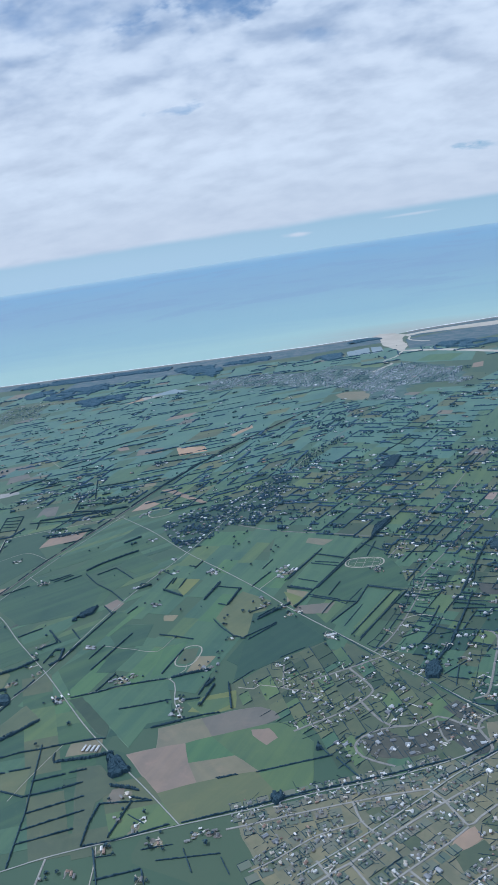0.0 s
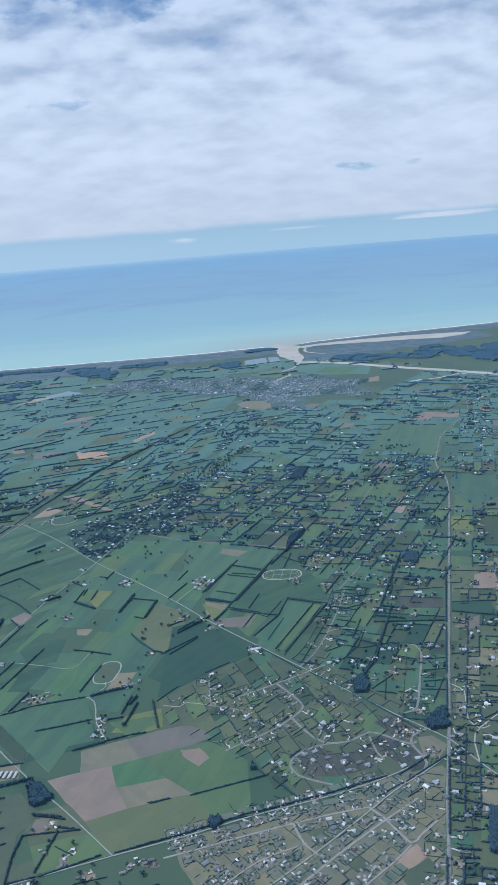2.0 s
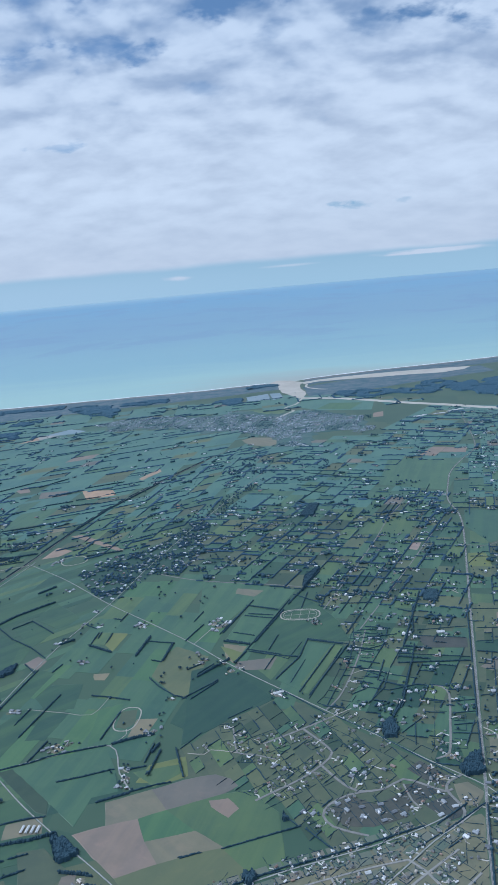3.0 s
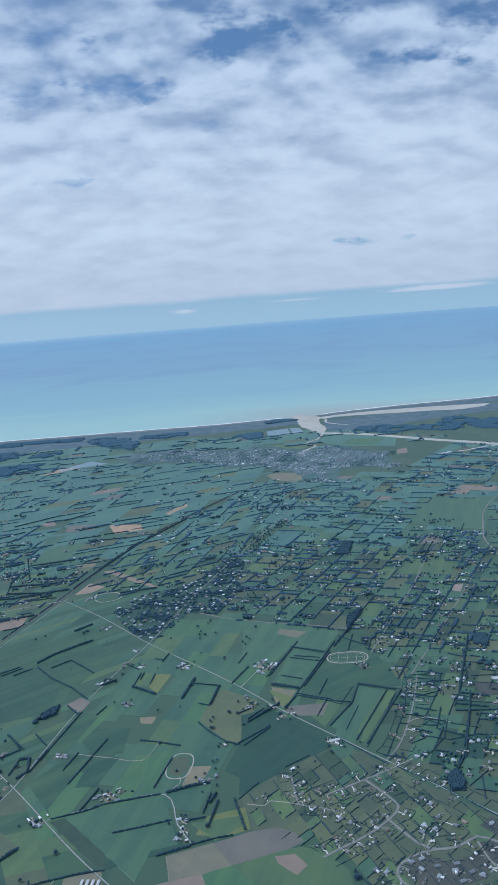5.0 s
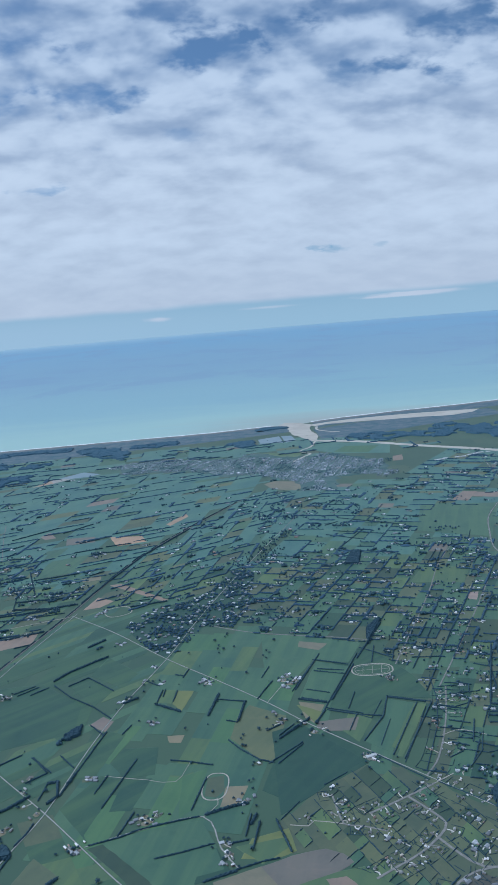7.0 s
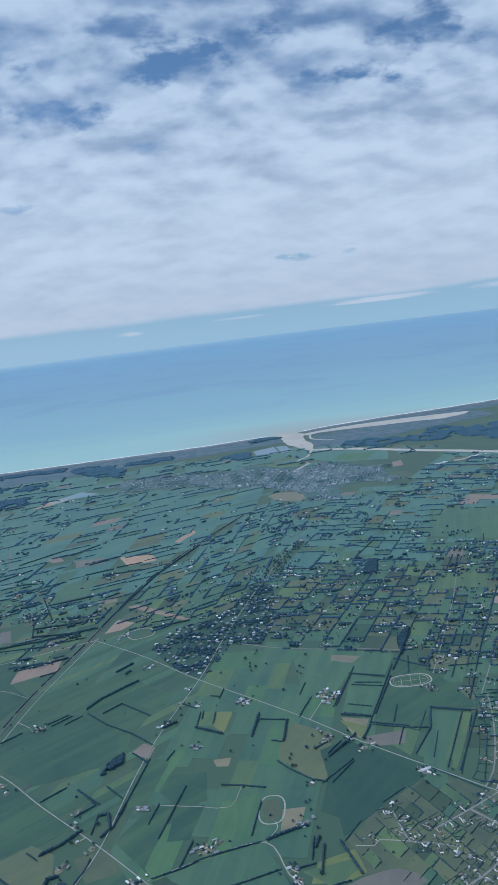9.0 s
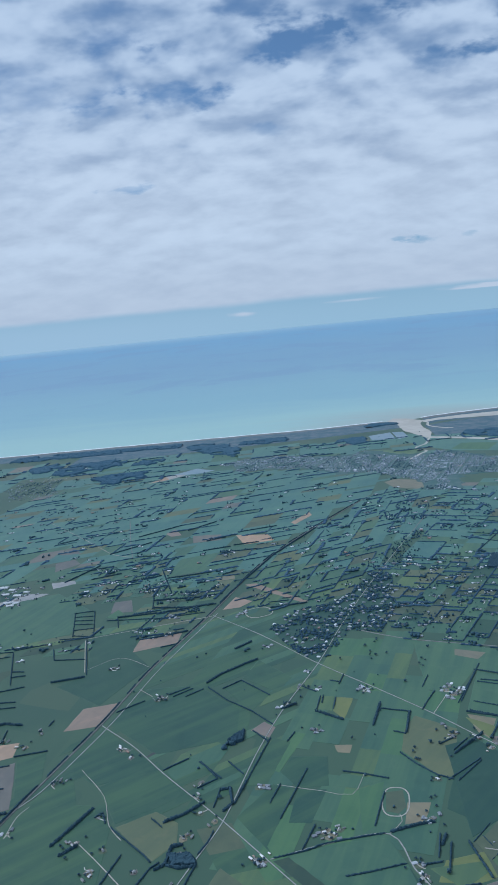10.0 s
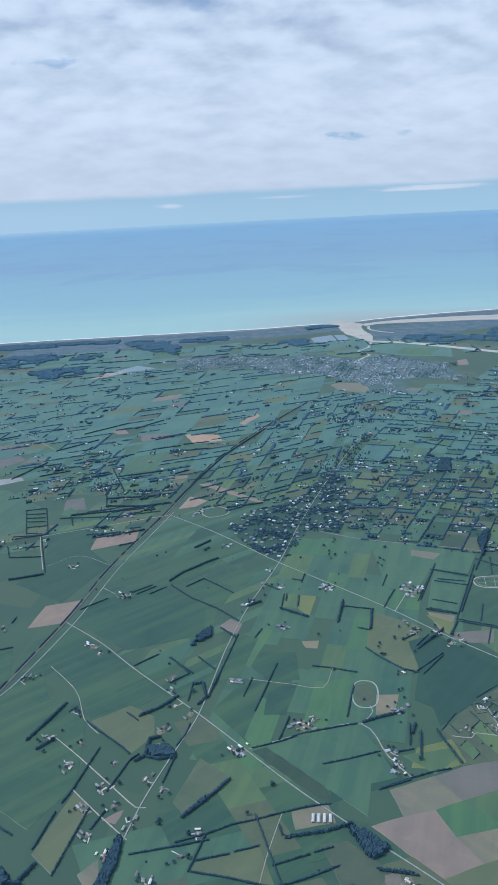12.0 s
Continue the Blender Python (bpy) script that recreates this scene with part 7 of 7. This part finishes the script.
# long strips of open pasture, each mown and grazed at its own time
zone((-200, 100), 37, 35, (22.0, 4.6), (9, 62), lambda x, y: on_line(RAILWAY, y) + 1.5 < x < on_line(VILLAGE_ROAD, y) - 1 and 120 < y < 296 and not in_field(x, y) and not inside((x, y), VILLAGE), 0.0, 0.0, 0.06, tones="rich green rich rich green moss rich")
zone((-110, 140), -18, 92, (6.5, 13.0), (18, 12), lambda x, y: on_line(VILLAGE_ROAD, y) + 1 < x < -3 and 166 - (x + 80) * 0.2 < y < 262 and y < edge_row(x) and not in_field(x, y) and not inside((x, y), VILLAGE) and not inside((x, y), LOOPS), 0.0, 0.0, 0.06, tones="green green green moss green lush green")
zone((-140, 90), 14, 100, (12.0, 7.0), (9, 12), lambda x, y: x > on_line(VILLAGE_ROAD, y) + 1 and y > 85 and y < 174 - (x + 91) * 1.16 and x < -40 and not in_field(x, y), 0.0, 0.0, 0.05, tones="rich dull green dull rich moss")
# small hedged lots between the loop roads
zone((-8, 82), 44, 67, (3.4, 4.4), (22, 24), lambda x, y: inside((x, y), LOOPS) and not in_field(x, y) and road_gap(x, y) > 0.5, 0.8, 0.12, 0.12, 0.2, 0.15, "dull moss dull olive dull green deep", (0.1, 0.24))

# the rest of the close-set suburb: small fenced lots
zone((-23, 67), 40, 88, (2.7, 3.0), (26, 22), lambda x, y: inside((x, y), SUBURB) and not in_field(x, y) and road_gap(x, y) > 0.55, 0.9, 0.45, 0.05, 0.13, 0.1, "lots lots lots lots lots dull", (0.06, 0.15))


def paddocks(name, quads, z, material, label):
    verts, faces = [], []
    for i, q in enumerate(quads):
        o = len(verts)
        verts += [(x, y, z + 0.000025 * i) for x, y in q]
        faces.append((o, o + 1, o + 2, o + 3))
    if quads:
        tagged(new(name, mesh_of(name, verts, faces, material)), label, "fields", kind="stuff")


for i, q in enumerate(FIELD_STUFF):
    z = 0.004 + 0.028 * i / len(FIELD_STUFF)
    me = mesh_of("paddock", [(x, y, z) for x, y in q] + [(x, y, -0.02) for x, y in q], [(0, 1, 2, 3), (0, 4, 5, 1), (1, 5, 6, 2), (2, 6, 7, 3), (3, 7, 4, 0)], FIELD[TONES[i]])
    tagged(new("paddock", me), "hedged paddock of a smallholding", "paddock", "paddocks of the smallholdings", "structure")

# farther paddocks more often take the haze-tinted green
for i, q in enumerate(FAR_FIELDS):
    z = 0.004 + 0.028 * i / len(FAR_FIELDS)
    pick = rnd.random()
    tone = "plum" if pick < 0.008 else "clay" if pick < 0.014 else "olive" if pick < 0.06 else "dull" if pick < 0.1 else "green" if pick < 0.16 or rnd.random() < (405 - q[0][1]) / 110 else "hazed"
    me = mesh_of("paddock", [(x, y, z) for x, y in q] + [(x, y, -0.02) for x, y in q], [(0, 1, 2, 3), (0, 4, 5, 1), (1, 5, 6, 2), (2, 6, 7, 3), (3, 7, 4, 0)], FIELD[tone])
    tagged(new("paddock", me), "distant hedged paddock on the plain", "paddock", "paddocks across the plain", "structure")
paddocks("garden_lots", LOT_PATCHES, 0.0635, LOTS, "lawns and gardens of suburban lots")


def leafy(name, spots, material, label, fine=False):
    if spots:
        tagged(new(name, clumps(name, spots, material, fine)), label, "trees", kind="stuff")


def beyond(lines, y0, y1):
    return [q for q in lines if y0 <= q[2][0][1] < y1]


# distance bands of one kind of hedge, each coloured bluer to paint in haze
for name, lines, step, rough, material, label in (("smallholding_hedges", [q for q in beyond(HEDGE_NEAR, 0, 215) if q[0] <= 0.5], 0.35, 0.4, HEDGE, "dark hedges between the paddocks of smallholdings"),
                                                  ("smallholding_hedges", [q for q in beyond(HEDGE_NEAR, 285, 999) if q[0] <= 0.5], 0.4, 0.4, FAR_HAZED, "hedges between paddocks, coloured blue for haze"),
                                                  ("smallholding_hedges", [q for q in beyond(HEDGE_NEAR, 215, 285) if q[0] <= 0.5], 0.4, 0.4, MID_HAZED, "hedges between the paddocks of smallholdings, tinted for haze"),
                                                  ("distant_hedges", HEDGE_FAR, 0.8, 0.4, FAR_HAZED, "hedges and shelterbelts far across the plain, tinted blue for haze"), ("garden_hedges", LOT_HEDGES, 0.3, 0.2, HEDGE, "low hedges between suburban gardens")):
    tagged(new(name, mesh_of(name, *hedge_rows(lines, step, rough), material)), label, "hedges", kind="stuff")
# tree rows step through the same painted haze bands
for y0, y1, material, label in ((0, 215, HEDGE, "rows of dark trees between the paddocks of smallholdings"), (215, 285, MID_HAZED, "rows of trees between the paddocks of smallholdings, tinted for haze"), (285, 999, FAR_HAZED, "rows of trees between paddocks, coloured blue for haze")):
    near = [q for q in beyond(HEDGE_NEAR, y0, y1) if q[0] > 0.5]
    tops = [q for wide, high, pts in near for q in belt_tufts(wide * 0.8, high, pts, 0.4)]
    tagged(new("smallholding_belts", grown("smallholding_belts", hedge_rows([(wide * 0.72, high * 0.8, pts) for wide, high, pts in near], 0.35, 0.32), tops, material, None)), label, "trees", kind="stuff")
leafy("garden_shrubs", SHRUBS, LEAF, "shrubs and small trees in suburban gardens", None)

# ---------------------------------------------------------------- the village, the town and the coast's woods


def scatter(poly, n):
    xs, ys = [p[0] for p in poly], [p[1] for p in poly]
    got = []
    while len(got) < n:
        q = (rnd.uniform(min(xs), max(xs)), rnd.uniform(min(ys), max(ys)))
        if inside(q, poly):
            got.append(q)
    return got


for x, y in scatter(VILLAGE, 200):
    if road_gap(x, y) > 0.8 and room_for(x, y, 1.6):
        build(rnd.choice(HOUSES + SHEDS[:1]), x, y, road_way(x, y) + rnd.choice((0, math.pi / 2)))
# building lots on the dark tilled land between the loop roads
for poly, n in (([(-9.3, 140.1), (-5.4, 143.7), (-0.5, 140.2), (5.5, 143.6), (6, 139.4), (4.4, 136.2), (-2.2, 134.2), (-7.4, 135.3)], 16), ([(5.7, 145.5), (9.5, 145.6), (13.4, 142.1), (10.4, 141.8), (7.7, 139.2), (6.3, 141.7)], 9), ([(8.5, 139.1), (14, 141.4), (15.3, 137.1), (14.1, 135), (11.9, 134.2)], 8), ([(7.6, 150.4), (10.7, 152.7), (14.8, 147.5), (13.8, 144.4), (10.1, 146.8)], 8)):
    for x, y in scatter(poly, n):
        if road_gap(x, y) > 0.7 and room_for(x, y, 1.7):
            build(rnd.choice(HOUSES), x, y, road_way(x, y) + rnd.choice((0, math.pi / 2)))
            drive(x, y, x + rnd.uniform(-1.6, 1.6), y + rnd.uniform(-1.6, 1.6))
    mid = Vector((sum(q[0] for q in poly) / len(poly), sum(q[1] for q in poly) / len(poly)))
    for lane in (-4.6, -2.3, 0.0, 2.3, 4.6):
        a = mid + Vector((0.72, 0.69)) * lane
        run = [a + Vector((-0.36, 0.93)) * (k * 0.3) for k in range(-20, 21)]
        run = [q for q in run if inside((q.x, q.y), poly) and road_gap(q.x, q.y) > 0.2]
        if len(run) > 4 and (run[-1] - run[0]).length < 0.31 * len(run):
            hedge(0.14, 0.16, [(q.x, q.y) for q in run[::3]])
copses = []
for x, y in scatter(VILLAGE, 4600):
    thick = noise.noise((x * 0.16, y * 0.16, 0.0)) + 0.5 * noise.noise((x * 0.6, y * 0.6, 4.0))
    if thick > rnd.uniform(-0.22, 0.3) and road_gap(x, y) > 0.3 and room_for(x, y, 0.6):
        r = rnd.uniform(0.14, 0.4)
        (copses if rnd.random() < 0.6 else FAR_TREES).append((x, y, r * 0.7, r, r))
for p, way in glide(VILLAGE_ROAD[3:5], 0.5):
    for _ in range(2):
        x, y, r = p.x + rnd.gauss(2.0, 3.2), p.y + rnd.gauss(0, 2.0), rnd.uniform(0.15, 0.4)
        if road_gap(x, y) > 0.3 and noise.noise((x * 0.12, y * 0.05, 9.0)) > -0.1:
            FAR_TREES.append((x, y, r, r, r * 1.3))
for poly, n in (([(-17.6, 442), (20.6, 432), (24.3, 409), (5.3, 374), (-26.8, 391), (-35, 422)], 1000), ([(-52.7, 332), (-38.7, 354), (-11.5, 401), (-34, 313), (-45, 292)], 240), ([(20, 385), (62, 372), (58, 300), (20, 300)], 600)):
    for x, y in scatter(poly, n):
        if noise.noise((x * 0.13, y * 0.09, 2.0)) > rnd.uniform(0.02, 0.3) and road_gap(x, y) > 0.4:
            r = rnd.uniform(0.25, 0.55)
            copses.append((x, y, r * 0.8, r, r))
# copses share the haze tint of the far hedges
leafy("copse_trees", copses, FAR_HAZED, "dark copses between the farms and village gardens, tinted blue for haze")
leafy("scattered_trees", FAR_TREES, LEAF, "dark green trees scattered over farmyards and paddocks")


def small_houses(name, rows, material, label):
    """Far houses, too small to tell apart singly: walls and gabled roofs in one mesh."""
    verts, faces = [], []
    for x, y, turn, size in rows:
        c, s = math.cos(turn), math.sin(turn)
        a, b, h = 0.62 * size, 0.42 * size, 0.14 + 0.1 * size
        o = len(verts)
        for px, py, pz in ((-a, -b, 0), (a, -b, 0), (a, b, 0), (-a, b, 0), (-a, -b, h), (a, -b, h), (a, b, h), (-a, b, h), (-a, 0, h * 1.65), (a, 0, h * 1.65)):
            verts.append((x + px * c - py * s, y + px * s + py * c, pz))
        faces += [tuple(i + o for i in q) for q in ((0, 1, 5, 4), (1, 2, 6, 9, 5), (2, 3, 7, 6), (3, 0, 4, 8, 7), (4, 5, 9, 8), (6, 7, 8, 9))]
    tagged(new(name, mesh_of(name, verts, faces, material)), label, "houses", kind="stuff")


small_houses("village_houses", SMALL_HOUSES, VILLAGE_ROOFS, "grey and pale house roofs of the village and smallholdings")
small_houses("garden_huts", HUTS, FARM_ROOFS, "small pale garden huts and sheds beside the houses")
small_houses("distant_houses", FAR_HOUSES, FARM_ROOFS, "pale-roofed farmhouses and sheds far across the plain")
rows, gardens = [], []
for poly, turn, skew, share in zip(TOWNS, (-18, -10, 5), (88, 80, 85), (0.95, 0.75, 0.35)):
    e1 = Vector((math.cos(radians(turn)), math.sin(radians(turn))))
    e2 = Vector((math.cos(radians(turn + skew)), math.sin(radians(turn + skew))))
    mid = Vector(poly[0])
    for i in range(-115, 116):
        for j in range(-115, 116):
            if i % 7 == 0 or j % 13 == 0:
                continue
            q = mid + e1 * (i * 1.4) + e2 * (j * 1.55)
            q += Vector((rnd.uniform(-0.6, 0.6), rnd.uniform(-0.6, 0.6)))
            fray = Vector((noise.noise((q.x * 0.09, q.y * 0.05, 1.0)) * 16, noise.noise((q.x * 0.09, q.y * 0.05, 5.0)) * 20))
            if inside((q.x + fray.x, q.y + fray.y), poly) and not in_field(q.x, q.y):
                park = noise.noise((q.x * 0.07, q.y * 0.05, 8.0))
                if park < 0.25 and rnd.random() < share:
                    rows.append((q.x, q.y, radians(turn) + rnd.choice((0, math.pi / 2)), rnd.choice((0.7, 0.8, 0.9, 1.9) if rnd.random() < 0.15 else (0.5, 0.6, 0.7))))
                if rnd.random() < 0.32 + park:
                    r = rnd.uniform(0.22, 0.5)
                    gardens.append((q.x + 0.9, q.y + rnd.uniform(-0.8, 0.8), r * 0.8, r, r))
# the last, smallest roof is added in white to stand for a glint
for x, y, size in ((92.5, 516, 3.2), (95.5, 516.8, 3.0), (98.5, 519.3, 2.6), (106.5, 520, 2.4), (110.5, 520, 3.0), (116, 524, 2.4), (120.5, 526, 3.2), (125, 528.4, 2.8), (130, 528.3, 2.2), (-199, 334, 2.6), (-198, 339.5, 2.4), (-193, 331.7, 2.8), (-190.4, 335.5, 2.0), (-194.4, 323.4, 2.6), (-190.5, 322.7, 2.2), (-203, 343, 3.0), (-192, 320, 2.4), (-205, 332, 2.6), (-207, 326, 2.4), (29.6, 209.2, 1.7), (-17.4, 184.4, 1.3), (-16.2, 184.9, 1.0), (-5, 123, 0.9)):
    WORKS.append((x, y, rnd.uniform(-0.3, 0.3), size))
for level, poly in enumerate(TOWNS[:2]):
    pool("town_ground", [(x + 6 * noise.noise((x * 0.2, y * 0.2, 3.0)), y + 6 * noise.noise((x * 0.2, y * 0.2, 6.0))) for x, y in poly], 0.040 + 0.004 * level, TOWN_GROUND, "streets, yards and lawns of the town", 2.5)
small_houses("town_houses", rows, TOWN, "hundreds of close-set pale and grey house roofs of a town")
small_houses("factory_sheds", WORKS, TIN, "long white sheet-metal roofs of factories and packing sheds, one drawn for a glint")
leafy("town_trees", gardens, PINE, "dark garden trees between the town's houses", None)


def forest(poly, step, label):
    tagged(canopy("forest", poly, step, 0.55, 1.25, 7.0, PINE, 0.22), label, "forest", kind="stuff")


forest([(52, 637), (71.5, 614.5), (82, 614), (98, 617), (112, 609.5), (117, 631), (79, 647), (58.5, 652)], 0.9, "dark pine forest on the flats beside the river")
forest([(108, 612), (131.6, 662), (151, 668), (151, 640), (170.5, 645), (189, 651), (260, 660), (240, 575), (164, 570), (154, 581), (156, 596), (137, 613), (116, 598.6)], 0.9, "wide dark pine forest behind the lagoon")
forest([(-20, 710), (-11, 724), (7, 722), (14, 713), (7.6, 711), (-13, 706)], 0.9, "dark belt of pines on the spit")
forest([(-171, 676), (-160, 694), (-132, 677), (-121, 652), (-121, 620), (-150, 644)], 0.9, "dark pine plantation behind the dunes")
forest([(-133, 681), (-85, 693), (-83, 673), (-116, 666)], 0.9, "dark belt of pines along the dunes")
forest([(-330, 698), (-240, 702), (-176, 700), (-176, 684), (-235, 680), (-330, 676)], 0.9, "dark belt of pines along the dunes")
forest([(-61, 650), (-21, 624), (-18.4, 657), (-35, 657), (-46, 642)], 0.9, "narrow dark block of pines beside the ponds")
forest([(-203, 618), (-199, 636), (-180, 632), (-189, 608)], 0.9, "dark pine block on the plain")
forest([(-263, 611), (-260, 639), (-239, 648), (-216, 647), (-211, 622), (-235, 612), (-246, 587)], 0.9, "dark pine forest behind the coast")
forest([(-225, 572), (-218, 586), (-187, 586), (-182, 566), (-204, 551)], 0.9, "patchy dark wood on the plain")
forest([(-291, 636), (-273, 653), (-263, 626), (-280, 616)], 0.9, "dark pine block behind the coast")
